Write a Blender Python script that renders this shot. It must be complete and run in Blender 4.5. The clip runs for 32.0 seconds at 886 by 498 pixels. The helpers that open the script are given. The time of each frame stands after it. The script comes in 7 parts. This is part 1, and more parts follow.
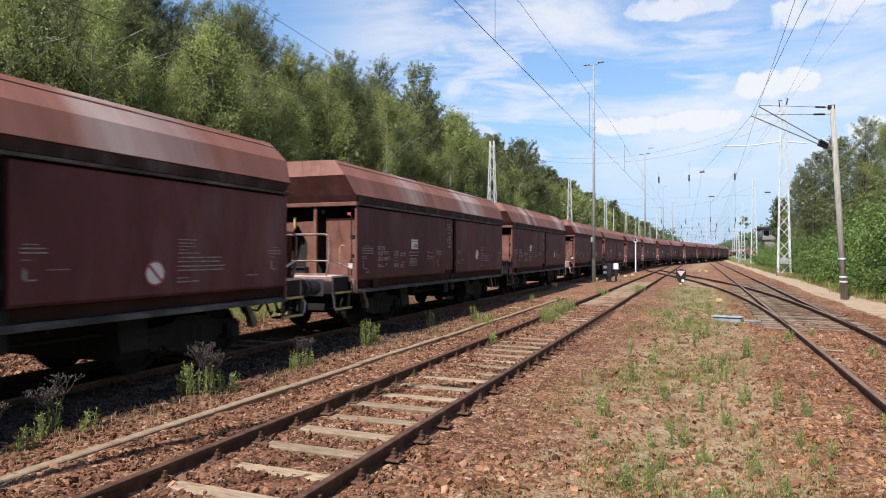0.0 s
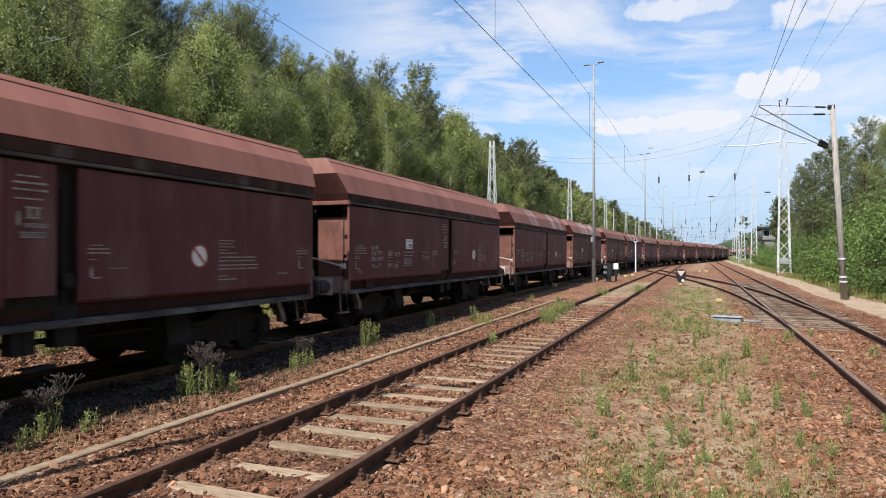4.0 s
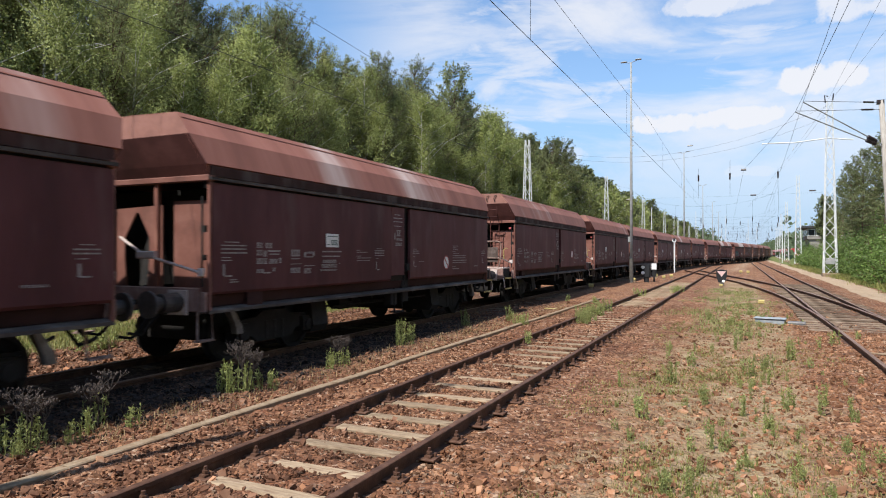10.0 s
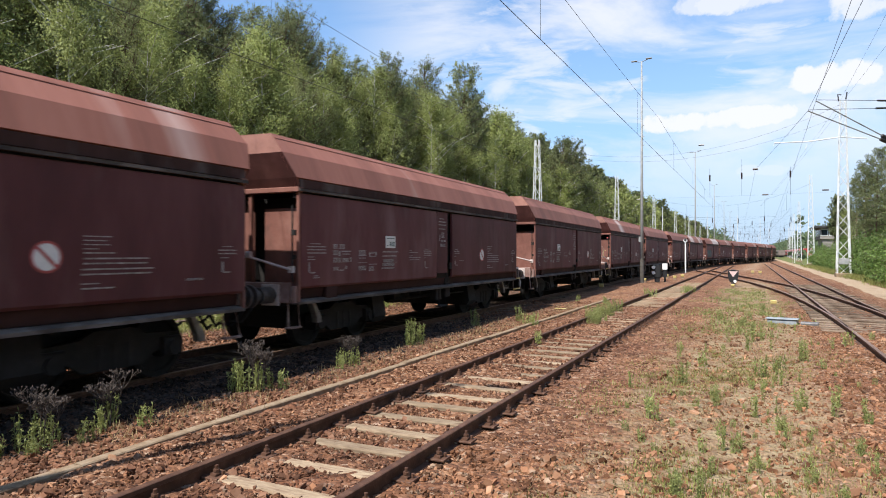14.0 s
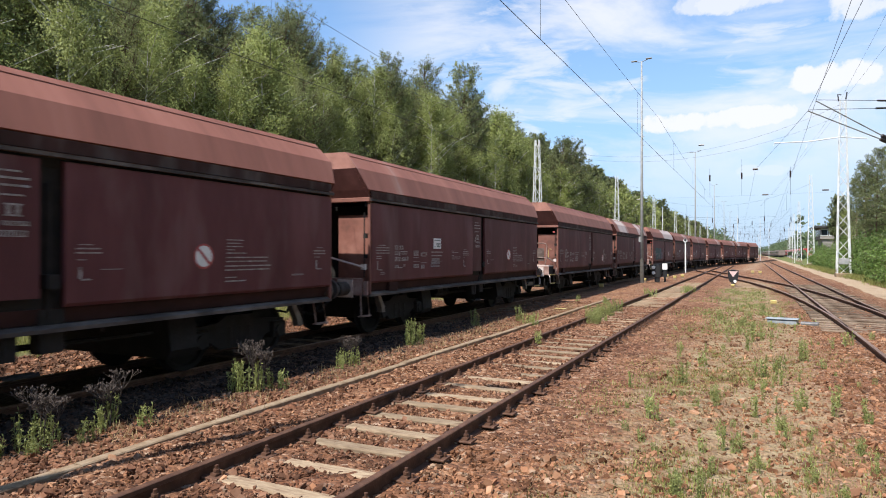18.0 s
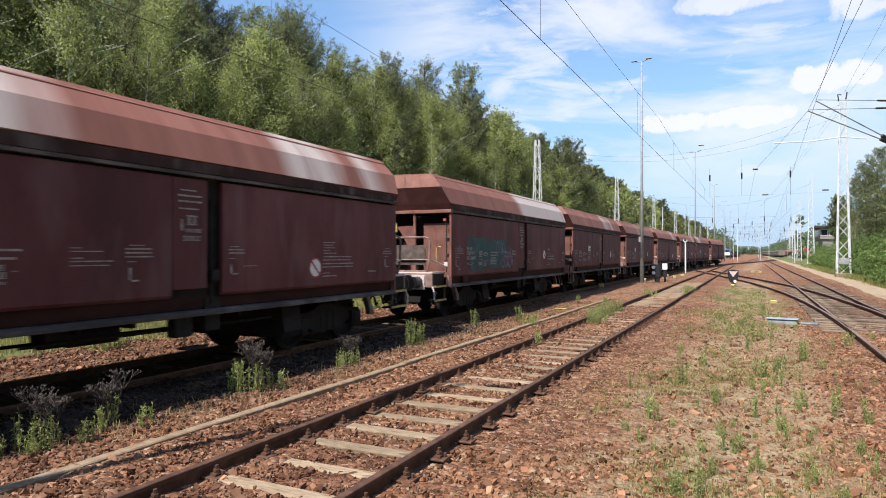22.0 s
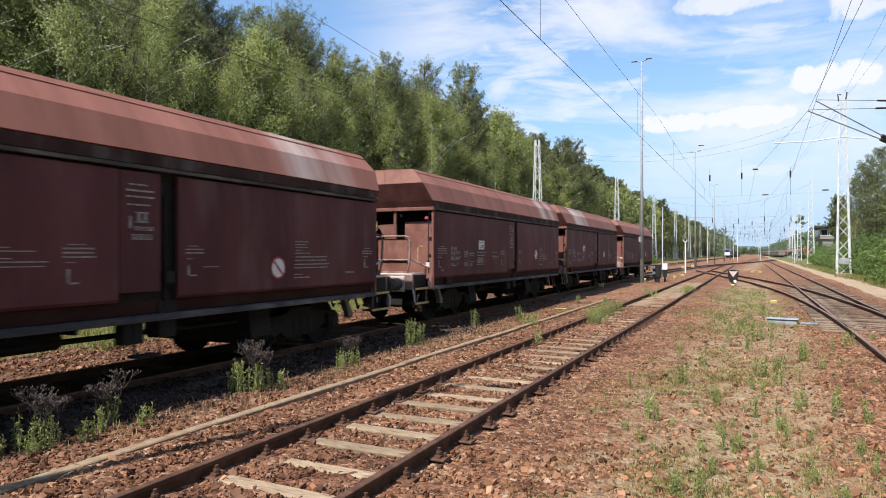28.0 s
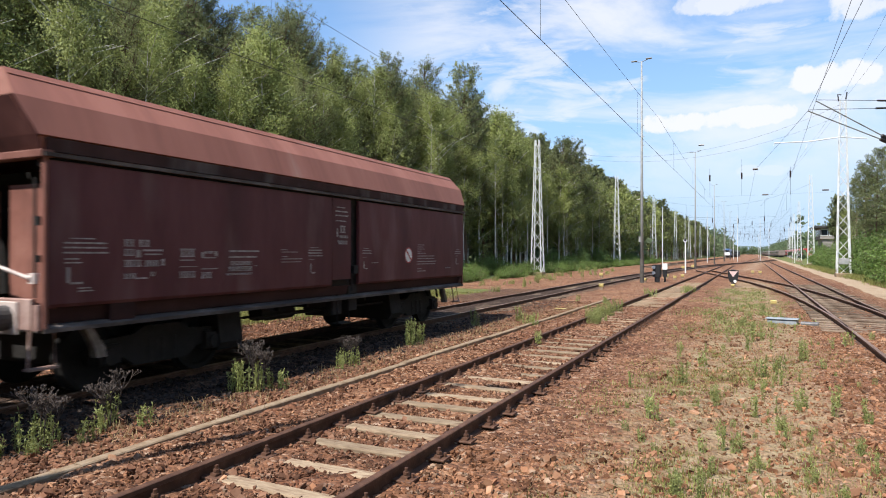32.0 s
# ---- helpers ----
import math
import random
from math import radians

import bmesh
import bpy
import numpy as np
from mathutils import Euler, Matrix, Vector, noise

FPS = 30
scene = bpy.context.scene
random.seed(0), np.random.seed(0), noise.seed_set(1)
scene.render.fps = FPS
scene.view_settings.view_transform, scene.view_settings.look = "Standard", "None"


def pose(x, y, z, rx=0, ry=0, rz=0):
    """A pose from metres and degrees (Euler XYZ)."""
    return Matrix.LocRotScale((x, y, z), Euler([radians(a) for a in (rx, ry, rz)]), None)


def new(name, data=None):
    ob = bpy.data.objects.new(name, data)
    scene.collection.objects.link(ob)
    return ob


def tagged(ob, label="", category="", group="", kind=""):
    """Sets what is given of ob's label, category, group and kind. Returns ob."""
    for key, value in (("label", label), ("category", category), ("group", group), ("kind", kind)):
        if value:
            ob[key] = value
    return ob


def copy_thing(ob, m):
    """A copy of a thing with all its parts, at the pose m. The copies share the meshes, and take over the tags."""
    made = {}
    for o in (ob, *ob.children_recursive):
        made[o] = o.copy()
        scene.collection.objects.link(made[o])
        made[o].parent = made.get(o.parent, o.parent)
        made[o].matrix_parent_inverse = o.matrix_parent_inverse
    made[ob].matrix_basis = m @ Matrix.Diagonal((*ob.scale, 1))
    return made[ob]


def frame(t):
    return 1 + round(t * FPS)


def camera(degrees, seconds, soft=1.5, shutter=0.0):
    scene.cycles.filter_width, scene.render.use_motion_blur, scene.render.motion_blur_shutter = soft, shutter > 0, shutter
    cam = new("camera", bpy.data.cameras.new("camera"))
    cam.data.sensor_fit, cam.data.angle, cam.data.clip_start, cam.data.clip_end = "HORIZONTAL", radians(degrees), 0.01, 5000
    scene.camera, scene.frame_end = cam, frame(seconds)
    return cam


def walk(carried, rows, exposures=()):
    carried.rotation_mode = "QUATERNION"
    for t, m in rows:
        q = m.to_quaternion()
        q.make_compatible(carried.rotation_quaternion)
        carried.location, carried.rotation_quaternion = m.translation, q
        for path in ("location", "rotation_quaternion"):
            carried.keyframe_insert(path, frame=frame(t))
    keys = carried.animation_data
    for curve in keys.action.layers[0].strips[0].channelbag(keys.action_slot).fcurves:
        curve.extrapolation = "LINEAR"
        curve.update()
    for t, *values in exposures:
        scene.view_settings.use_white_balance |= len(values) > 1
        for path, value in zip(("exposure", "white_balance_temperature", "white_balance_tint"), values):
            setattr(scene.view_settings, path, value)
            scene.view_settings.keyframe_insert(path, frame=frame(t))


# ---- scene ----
# ================= camera =================
cam = camera(68.55, 32.0, soft=1.0, shutter=0.2)
EYE_Z = 1.80


def view(turn):
    return pose(0, 0, EYE_Z, 90.40, 0, turn)


walk(cam, [(0, view(21.614)), (9.03, view(21.614)), (9.13, view(21.72)), (9.3, view(22.35)), (9.5, view(23.06)), (9.75, view(23.90)),
           (10.0, view(24.70)), (10.13, view(25.22)), (10.27, view(25.50)), (10.4, view(25.56)), (32, view(25.56))],
     exposures=[(0, 0.62), (9, 0.60), (10.5, 0.60), (12.0, 0.67), (14.3, 0.74), (32, 0.73)])

# ================= light =================
SUN_TO = Vector((0.193, 0.65, -1.0)).normalized()
sun_elev = math.asin(-SUN_TO.z)
sun_az = math.atan2(-SUN_TO.x, -SUN_TO.y)
sun = new("sun", bpy.data.lights.new("sun", "SUN"))
sun.data.energy, sun.data.angle, sun.data.color = 5.0, radians(0.55), (1.0, 0.955, 0.89)
sun.rotation_mode = "QUATERNION"
sun.rotation_quaternion = SUN_TO.to_track_quat("-Z", "Y")

world = bpy.data.worlds.new("world")
scene.world = world
world.use_nodes = True
wn, wl = world.node_tree.nodes, world.node_tree.links
wn.clear()


def wnode(kind, **kw):
    n = wn.new(kind)
    for k, v in kw.items():
        if k == "op":
            n.operation = v
        elif k == "ins":
            for i, x in v.items():
                n.inputs[i].default_value = x
    return n


sky = wnode("ShaderNodeTexSky")
sky.sky_type, sky.sun_disc, sky.sun_elevation, sky.sun_rotation = "NISHITA", False, sun_elev, sun_az
sky.air_density, sky.dust_density, sky.ozone_density = 1.0, 0.6, 1.3
wco = wnode("ShaderNodeTexCoord")


def cloud_mask(centre, right, up, scale, lo, hi, amount):
    """One cumulus: an ellipse about a direction of the sky, its rim broken by noise."""
    off = wnode("ShaderNodeVectorMath", op="SUBTRACT", ins={1: centre})
    wl.new(wco.outputs["Generated"], off.inputs[0])
    axes = []
    for ax, size in ((right, scale[0]), (up, scale[1])):
        d = wnode("ShaderNodeVectorMath", op="DOT_PRODUCT", ins={1: ax / size})
        wl.new(off.outputs[0], d.inputs[0])
        q = wnode("ShaderNodeMath", op="POWER", ins={1: 2.0})
        a = wnode("ShaderNodeMath", op="ABSOLUTE")
        wl.new(d.outputs["Value"], a.inputs[0])
        wl.new(a.outputs[0], q.inputs[0])
        axes.append(q)
    r = wnode("ShaderNodeMath", op="ADD")
    wl.new(axes[0].outputs[0], r.inputs[0])
    wl.new(axes[1].outputs[0], r.inputs[1])
    nz = wnode("ShaderNodeTexNoise", ins={"Scale": 26.0, "Detail": 6.0, "Roughness": 0.58})
    wl.new(wco.outputs["Generated"], nz.inputs["Vector"])
    k = wnode("ShaderNodeMath", op="MULTIPLY_ADD", ins={1: -3.0, 2: 1.5})
    wl.new(nz.outputs[0], k.inputs[0])
    t = wnode("ShaderNodeMath", op="ADD")
    wl.new(r.outputs[0], t.inputs[0])
    wl.new(k.outputs[0], t.inputs[1])
    m = wnode("ShaderNodeMapRange", ins={1: lo, 2: hi, 3: amount, 4: 0.0})
    m.interpolation_type = "SMOOTHSTEP"
    wl.new(t.outputs[0], m.inputs[0])
    return m.outputs[0]


def sky_dir(az, el):
    a, e = radians(az), radians(el)
    return Vector((math.sin(a) * math.cos(e), math.cos(a) * math.cos(e), math.sin(e)))


masks = []
for az, el, sx, sy, amount in ((-2.9, 10.9, 0.120, 0.019, 0.94), (5.6, 13.1, 0.056, 0.023, 0.94), (12.5, 9.2, 0.05, 0.020, 0.85), (-2.0, 19.6, 0.045, 0.018, 0.8), (8.4, 17.8, 0.055, 0.024, 0.8),
                               (-1.2, 19.6, 0.09, 0.018, 0.7), (9.5, 18.6, 0.085, 0.022, 0.85), (0.6, 6.6, 0.05, 0.010, 0.6),
                               (-15.0, 8.5, 0.06, 0.014, 0.5), (27.0, 16.0, 0.1, 0.03, 0.8), (60.0, 20.0, 0.2, 0.05, 0.8),
                               (-70.0, 30.0, 0.25, 0.06, 0.7), (150.0, 25.0, 0.25, 0.06, 0.7), (-140.0, 35.0, 0.2, 0.06, 0.7)):
    c = sky_dir(az, el)
    rt = Vector((math.cos(radians(az)), -math.sin(radians(az)), 0))
    masks.append(cloud_mask(c, rt, rt.cross(c).normalized(), (sx, sy), 0.40, 1.10, amount))
# thin milky veils, drawn out along the horizon
sep = wnode("ShaderNodeSeparateXYZ")
wl.new(wco.outputs["Generated"], sep.inputs[0])
for scale3, lo, hi, amt, seed in (((2.6, 2.6, 9.5), 0.34, 0.64, 0.84, 3.1), ((8.0, 8.0, 26.0), 0.42, 0.66, 0.66, 9.4)):
    mp = wnode("ShaderNodeMapping")
    mp.inputs["Scale"].default_value = scale3
    mp.inputs["Rotation"].default_value = (radians(4), radians(7), 0)
    mp.inputs["Location"].default_value = (seed, 0.3 * seed, 0.1 * seed)
    wl.new(wco.outputs["Generated"], mp.inputs[0])
    cir = wnode("ShaderNodeTexNoise", ins={"Scale": 1.0, "Detail": 7.0, "Roughness": 0.58, "Distortion": 0.5})
    wl.new(mp.outputs[0], cir.inputs["Vector"])
    cirm = wnode("ShaderNodeMapRange", ins={1: lo, 2: hi, 3: 0.0, 4: amt})
    cirm.interpolation_type = "SMOOTHSTEP"
    wl.new(cir.outputs[0], cirm.inputs[0])
    masks.append(cirm.outputs[0])
base_veil = wnode("ShaderNodeValue")
base_veil.outputs[0].default_value = 0.10
cirm = base_veil
masks.append(cirm.outputs[0])
# the veils gather over the yard; the sky above the wood stays clear
lat = wnode("ShaderNodeVectorMath", op="DOT_PRODUCT", ins={1: Vector((math.cos(radians(24)), math.sin(radians(24)), 0))})
wl.new(wco.outputs["Generated"], lat.inputs[0])
latm = wnode("ShaderNodeMapRange", ins={1: -0.22, 2: 0.04, 3: 0.10, 4: 1.0})
latm.interpolation_type = "SMOOTHSTEP"
wl.new(lat.outputs["Value"], latm.inputs[0])
lowm = wnode("ShaderNodeMapRange", ins={1: 0.03, 2: 0.22, 3: 0.30, 4: 1.0})
lowm.interpolation_type = "SMOOTHSTEP"
wl.new(sep.outputs[2], lowm.inputs[0])
for i, gate_ in ((-3, latm), (-2, latm), (-3, lowm), (-2, lowm)):
    vm = wnode("ShaderNodeMath", op="MULTIPLY")
    wl.new(masks[i], vm.inputs[0])
    wl.new(gate_.outputs[0], vm.inputs[1])
    masks[i] = vm.outputs[0]
total = masks[0]
for m in masks[1:]:
    mx = wnode("ShaderNodeMath", op="MAXIMUM")
    wl.new(total, mx.inputs[0])
    wl.new(m, mx.inputs[1])
    total = mx.outputs[0]
# the veils thin out towards the zenith
thin = wnode("ShaderNodeMapRange", ins={1: 0.40, 2: 0.80, 3: 1.0, 4: 0.15})
thin.interpolation_type = "SMOOTHSTEP"
wl.new(sep.outputs[2], thin.inputs[0])
tm = wnode("ShaderNodeMath", op="MULTIPLY")
wl.new(total, tm.inputs[0])
wl.new(thin.outputs[0], tm.inputs[1])
total = tm.outputs[0]
# pale haze towards the horizon
hz = wnode("ShaderNodeMapRange", ins={1: 0.0, 2: 0.36, 3: 0.85, 4: 0.0})
hz.interpolation_type = "SMOOTHSTEP"
wl.new(sep.outputs[2], hz.inputs[0])
cloud_col = wnode("ShaderNodeRGB")
cloud_col.outputs[0].default_value = (8.75, 8.85, 9.35, 1)
mixsky = wn.new("ShaderNodeMix")
mixsky.data_type = "RGBA"
wl.new(total, mixsky.inputs[0])
gain = wn.new("ShaderNodeMix")
gain.data_type, gain.blend_type = "RGBA", "MULTIPLY"
gain.inputs[0].default_value = 1.0
gain.inputs[7].default_value = (1.20, 1.66, 1.98, 1)
wl.new(sky.outputs[0], gain.inputs[6])
low = wn.new("ShaderNodeMix")
low.data_type = "RGBA"
low.inputs[7].default_value = (3.5, 5.3, 8.15, 1)
wl.new(hz.outputs[0], low.inputs[0])
wl.new(gain.outputs[2], low.inputs[6])
wl.new(low.outputs[2], mixsky.inputs[6])
wl.new(cloud_col.outputs[0], mixsky.inputs[7])
bg = wnode("ShaderNodeBackground", ins={1: 0.068})
wl.new(mixsky.outputs[2], bg.inputs[0])
wout = wnode("ShaderNodeOutputWorld")
wl.new(bg.outputs[0], wout.inputs[0])

# ================= materials =================


def mat(name, stops, scale=4.0, rough=0.8, metal=0.0, bump=0.0, bump_scale=None, detail=6.0, spots=None, per_object=0.0, island=0.0,
        coords="Object", stretch=(1, 1, 1), transl=0.0, spec=0.4, seeded=False, spot_range=0.0):
    """Procedural surface: a noise ramp of colours, optional second-scale spots, per-piece variation, bump."""
    m = bpy.data.materials.new(name)
    m.use_nodes = True
    nt = m.node_tree
    n, l = nt.nodes, nt.links
    b = n["Principled BSDF"]
    tc = n.new("ShaderNodeTexCoord")
    mpn = n.new("ShaderNodeMapping")
    mpn.inputs["Scale"].default_value = stretch
    l.new(tc.outputs[coords], mpn.inputs[0])
    if seeded:
        oi = n.new("ShaderNodeObjectInfo")
        mu = n.new("ShaderNodeMath")
        mu.operation = "MULTIPLY"
        mu.inputs[1].default_value = 57.0
        l.new(oi.outputs["Random"], mu.inputs[0])
        l.new(mu.outputs[0], mpn.inputs["Location"])
    nz = n.new("ShaderNodeTexNoise")
    nz.inputs["Scale"].default_value, nz.inputs["Detail"].default_value, nz.inputs["Roughness"].default_value = scale, detail, 0.62
    l.new(mpn.outputs[0], nz.inputs["Vector"])
    r = n.new("ShaderNodeValToRGB")
    el = r.color_ramp.elements
    while len(el) < len(stops):
        el.new(0.5)
    for i, c in enumerate(stops):
        el[i].position = 0.30 + 0.40 * i / max(1, len(stops) - 1)
        el[i].color = (*c, 1)
    l.new(nz.outputs[0], r.inputs[0])
    col = r.outputs[0]
    if spots:
        c2, sc2, lo, hi, amt = spots
        n2 = n.new("ShaderNodeTexNoise")
        n2.inputs["Scale"].default_value, n2.inputs["Detail"].default_value = sc2, 5.0
        l.new(mpn.outputs[0], n2.inputs["Vector"])
        mr = n.new("ShaderNodeMapRange")
        mr.inputs[1].default_value, mr.inputs[2].default_value, mr.inputs[4].default_value = lo, hi, amt
        l.new(n2.outputs[0], mr.inputs[0])
        if spot_range:
            fr = n.new("ShaderNodeMath")
            fr.operation = "MULTIPLY"
            fr.inputs[1].default_value = 7.31
            l.new(n.new("ShaderNodeObjectInfo").outputs["Random"], fr.inputs[0])
            fr2 = n.new("ShaderNodeMath")
            fr2.operation = "FRACT"
            l.new(fr.outputs[0], fr2.inputs[0])
            for inp, base in ((1, lo), (2, hi)):
                sh_ = n.new("ShaderNodeMath")
                sh_.operation = "MULTIPLY_ADD"
                sh_.inputs[1].default_value, sh_.inputs[2].default_value = spot_range, base
                l.new(fr2.outputs[0], sh_.inputs[0])
                l.new(sh_.outputs[0], mr.inputs[inp])
        mx = n.new("ShaderNodeMix")
        mx.data_type = "RGBA"
        mx.inputs[7].default_value = (*c2, 1)
        l.new(mr.outputs[0], mx.inputs[0])
        l.new(col, mx.inputs[6])
        col = mx.outputs[2]
    for source, amount in (("obj", per_object), ("isl", island)):
        if amount:
            src = n.new("ShaderNodeObjectInfo").outputs["Random"] if source == "obj" else n.new("ShaderNodeNewGeometry").outputs["Random Per Island"]
            mr = n.new("ShaderNodeMapRange")
            mr.inputs[3].default_value, mr.inputs[4].default_value = 1 - amount, 1 + amount
            l.new(src, mr.inputs[0])
            hs = n.new("ShaderNodeHueSaturation")
            l.new(mr.outputs[0], hs.inputs["Value"])
            l.new(col, hs.inputs["Color"])
            col = hs.outputs[0]
    l.new(col, b.inputs["Base Color"])
    b.inputs["Roughness"].default_value, b.inputs["Metallic"].default_value = rough, metal
    b.inputs["Specular IOR Level"].default_value = spec
    if bump:
        bn = n.new("ShaderNodeTexNoise")
        bn.inputs["Scale"].default_value, bn.inputs["Detail"].default_value = bump_scale or scale * 5, 4.0
        l.new(mpn.outputs[0], bn.inputs["Vector"])
        bp = n.new("ShaderNodeBump")
        bp.inputs["Strength"].default_value, bp.inputs["Distance"].default_value = bump, 0.02
        l.new(bn.outputs[0], bp.inputs["Height"])
        l.new(bp.outputs[0], b.inputs["Normal"])
    if transl:
        tr = n.new("ShaderNodeBsdfTranslucent")
        l.new(col, tr.inputs[0])
        ms = n.new("ShaderNodeMixShader")
        ms.inputs[0].default_value = transl
        l.new(b.outputs[0], ms.inputs[1])
        l.new(tr.outputs[0], ms.inputs[2])
        l.new(ms.outputs[0], n["Material Output"].inputs[0])
    return m


M_SIDE = mat("wagon_side_paint", [(0.066, 0.0218, 0.0236), (0.095, 0.0312, 0.0336), (0.127, 0.0475, 0.0500)], 1.1, 0.62, bump=0.15, bump_scale=9,
             spots=((0.175, 0.108, 0.104), 1.5, 0.53, 0.75, 0.55), per_object=0.16, stretch=(1, 1, 0.30), seeded=True, spec=0.22)
# side paint darkened in colour for the shade below the doors
M_FLAP = mat("flap_shade_maroon", [(0.022, 0.0105, 0.0095), (0.034, 0.015, 0.014), (0.050, 0.024, 0.022)], 2.0, 0.75, bump=0.15, stretch=(1, 0.5, 1), seeded=True, spec=0.15)
# maroon darkened to hold the shade on the downward end slope
M_HOOD = mat("hood_shade_maroon", [(0.040, 0.0150, 0.0130), (0.066, 0.0240, 0.0205), (0.098, 0.040, 0.034)], 1.6, 0.75, bump=0.15, seeded=True, spec=0.15)
# dark base paints the shade below the lid's edge; grey spots are dust
M_RIM = mat("lid_rim_shade_and_dust", [(0.026, 0.014, 0.012), (0.044, 0.022, 0.019), (0.068, 0.034, 0.030)], 2.2, 0.8, bump=0.2,
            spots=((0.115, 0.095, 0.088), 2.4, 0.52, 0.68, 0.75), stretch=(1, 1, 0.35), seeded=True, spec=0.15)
M_ROOF = mat("wagon_lid_rust_paint", [(0.170, 0.064, 0.045), (0.226, 0.086, 0.061), (0.272, 0.112, 0.082)], 1.5, 0.7, bump=0.2, bump_scale=14,
             spots=((0.36, 0.29, 0.26), 0.9, 0.60, 0.74, 0.75), per_object=0.12, stretch=(0.12, 1, 0.12), seeded=True, spot_range=0.12)
M_ROOF_END = mat("wagon_lid_end_paint", [(0.155, 0.062, 0.044), (0.21, 0.088, 0.063), (0.25, 0.112, 0.083)], 2.5, 0.7, bump=0.2, bump_scale=14, per_object=0.1, seeded=True)
M_END = mat("wagon_end_paint", [(0.125, 0.048, 0.035), (0.175, 0.070, 0.052), (0.22, 0.100, 0.076)], 2.2, 0.7, bump=0.2, bump_scale=12,
            spots=((0.10, 0.045, 0.035), 3.0, 0.55, 0.7, 0.6), per_object=0.12, seeded=True)
# grime taken near black: the shade under the wagon is in the colour
M_FRAME = mat("underframe_shade_grime", [(0.006, 0.0053, 0.005), (0.010, 0.0085, 0.0078), (0.018, 0.015, 0.0135)], 5, 0.85, bump=0.3)
M_SILL = mat("sill_dusty_grey", [(0.026, 0.020, 0.018), (0.056, 0.045, 0.040), (0.15, 0.128, 0.115)], 3, 0.75, bump=0.2, stretch=(1, 0.4, 1))
M_DUST = mat("platform_dust", [(0.38, 0.31, 0.28), (0.50, 0.42, 0.39), (0.58, 0.52, 0.49)], 6, 0.9, bump=0.2)
M_HEADSTOCK = mat("headstock_dusty_red", [(0.165, 0.092, 0.076), (0.245, 0.152, 0.130), (0.35, 0.25, 0.22)], 4, 0.85, bump=0.2, per_object=0.15, seeded=True)
M_HANDRAIL = mat("handrail_worn_brown", [(0.13, 0.075, 0.060), (0.21, 0.135, 0.112), (0.33, 0.25, 0.225)], 7, 0.7, bump=0.15)
M_SCREEN = mat("screen_dusty_brown", [(0.050, 0.036, 0.031), (0.085, 0.062, 0.054), (0.15, 0.116, 0.103)], 5, 0.9, bump=0.2)
M_BUFFER = mat("buffer_grey_steel", [(0.040, 0.037, 0.037), (0.065, 0.060, 0.060), (0.10, 0.094, 0.092)], 6, 0.6, 0.2, bump=0.2)
M_STEEL = mat("worn_steel", [(0.10, 0.095, 0.09), (0.16, 0.15, 0.145), (0.24, 0.23, 0.22)], 8, 0.5, 0.5, bump=0.15)
M_LETTER = mat("lettering_white", [(0.14, 0.115, 0.108), (0.27, 0.24, 0.228), (0.42, 0.395, 0.38)], 14, 0.8)
M_BOARD = mat("placard_white", [(0.55, 0.56, 0.55), (0.66, 0.67, 0.66), (0.72, 0.72, 0.71)], 10, 0.5)
M_INK = mat("placard_dark_print", [(0.10, 0.14, 0.13), (0.16, 0.20, 0.19)], 10, 0.6)
M_RED = mat("sign_red", [(0.32, 0.06, 0.06), (0.40, 0.09, 0.08)], 10, 0.6)
M_YELLOW = mat("signal_yellow_paint", [(0.30, 0.23, 0.085), (0.41, 0.32, 0.11), (0.48, 0.41, 0.20)], 9, 0.6)
M_TEAL = mat("graffiti_teal", [(0.012, 0.058, 0.060), (0.020, 0.080, 0.078), (0.045, 0.105, 0.105)], 2, 0.7, spots=((0.070, 0.036, 0.038), 2.6, 0.50, 0.66, 0.85))
M_PALEBLUE = mat("graffiti_pale_blue", [(0.10, 0.12, 0.17), (0.17, 0.20, 0.26)], 4, 0.7, spots=((0.045, 0.075, 0.085), 6.0, 0.45, 0.62, 0.9))
M_VIOLET = mat("graffiti_violet_haze", [(0.070, 0.050, 0.075), (0.10, 0.070, 0.105)], 3, 0.7, spots=((0.085, 0.035, 0.036), 3.5, 0.42, 0.6, 0.9))
M_RAIL = mat("rail_rust", [(0.044, 0.019, 0.011), (0.076, 0.034, 0.019), (0.125, 0.062, 0.037)], 7, 0.72, 0.04, bump=0.25, bump_scale=40)
M_RAILTOP = mat("rail_head_worn", [(0.105, 0.060, 0.040), (0.178, 0.108, 0.076), (0.245, 0.165, 0.125)], 5, 0.55, 0.12, stretch=(1, 0.2, 1))
M_SLEEPER = mat("sleeper_weathered", [(0.16, 0.112, 0.073), (0.265, 0.195, 0.130), (0.36, 0.28, 0.19)], 6, 0.9, bump=0.5, bump_scale=25, per_object=0.22,
                stretch=(0.5, 3, 3), spots=((0.13, 0.075, 0.05), 5.0, 0.52, 0.66, 0.75), spec=0.1)
M_OLDSLEEPER = mat("sleeper_grey_wood", [(0.058, 0.038, 0.026), (0.135, 0.097, 0.070), (0.250, 0.195, 0.145)], 6, 0.95, bump=0.4, bump_scale=25, per_object=0.40, spec=0.05, stretch=(0.5, 3, 3))
M_CONCRETE = mat("kerb_concrete", [(0.165, 0.112, 0.072), (0.232, 0.168, 0.112), (0.29, 0.222, 0.156)], 8, 0.95, bump=0.3, bump_scale=60, spec=0.08)
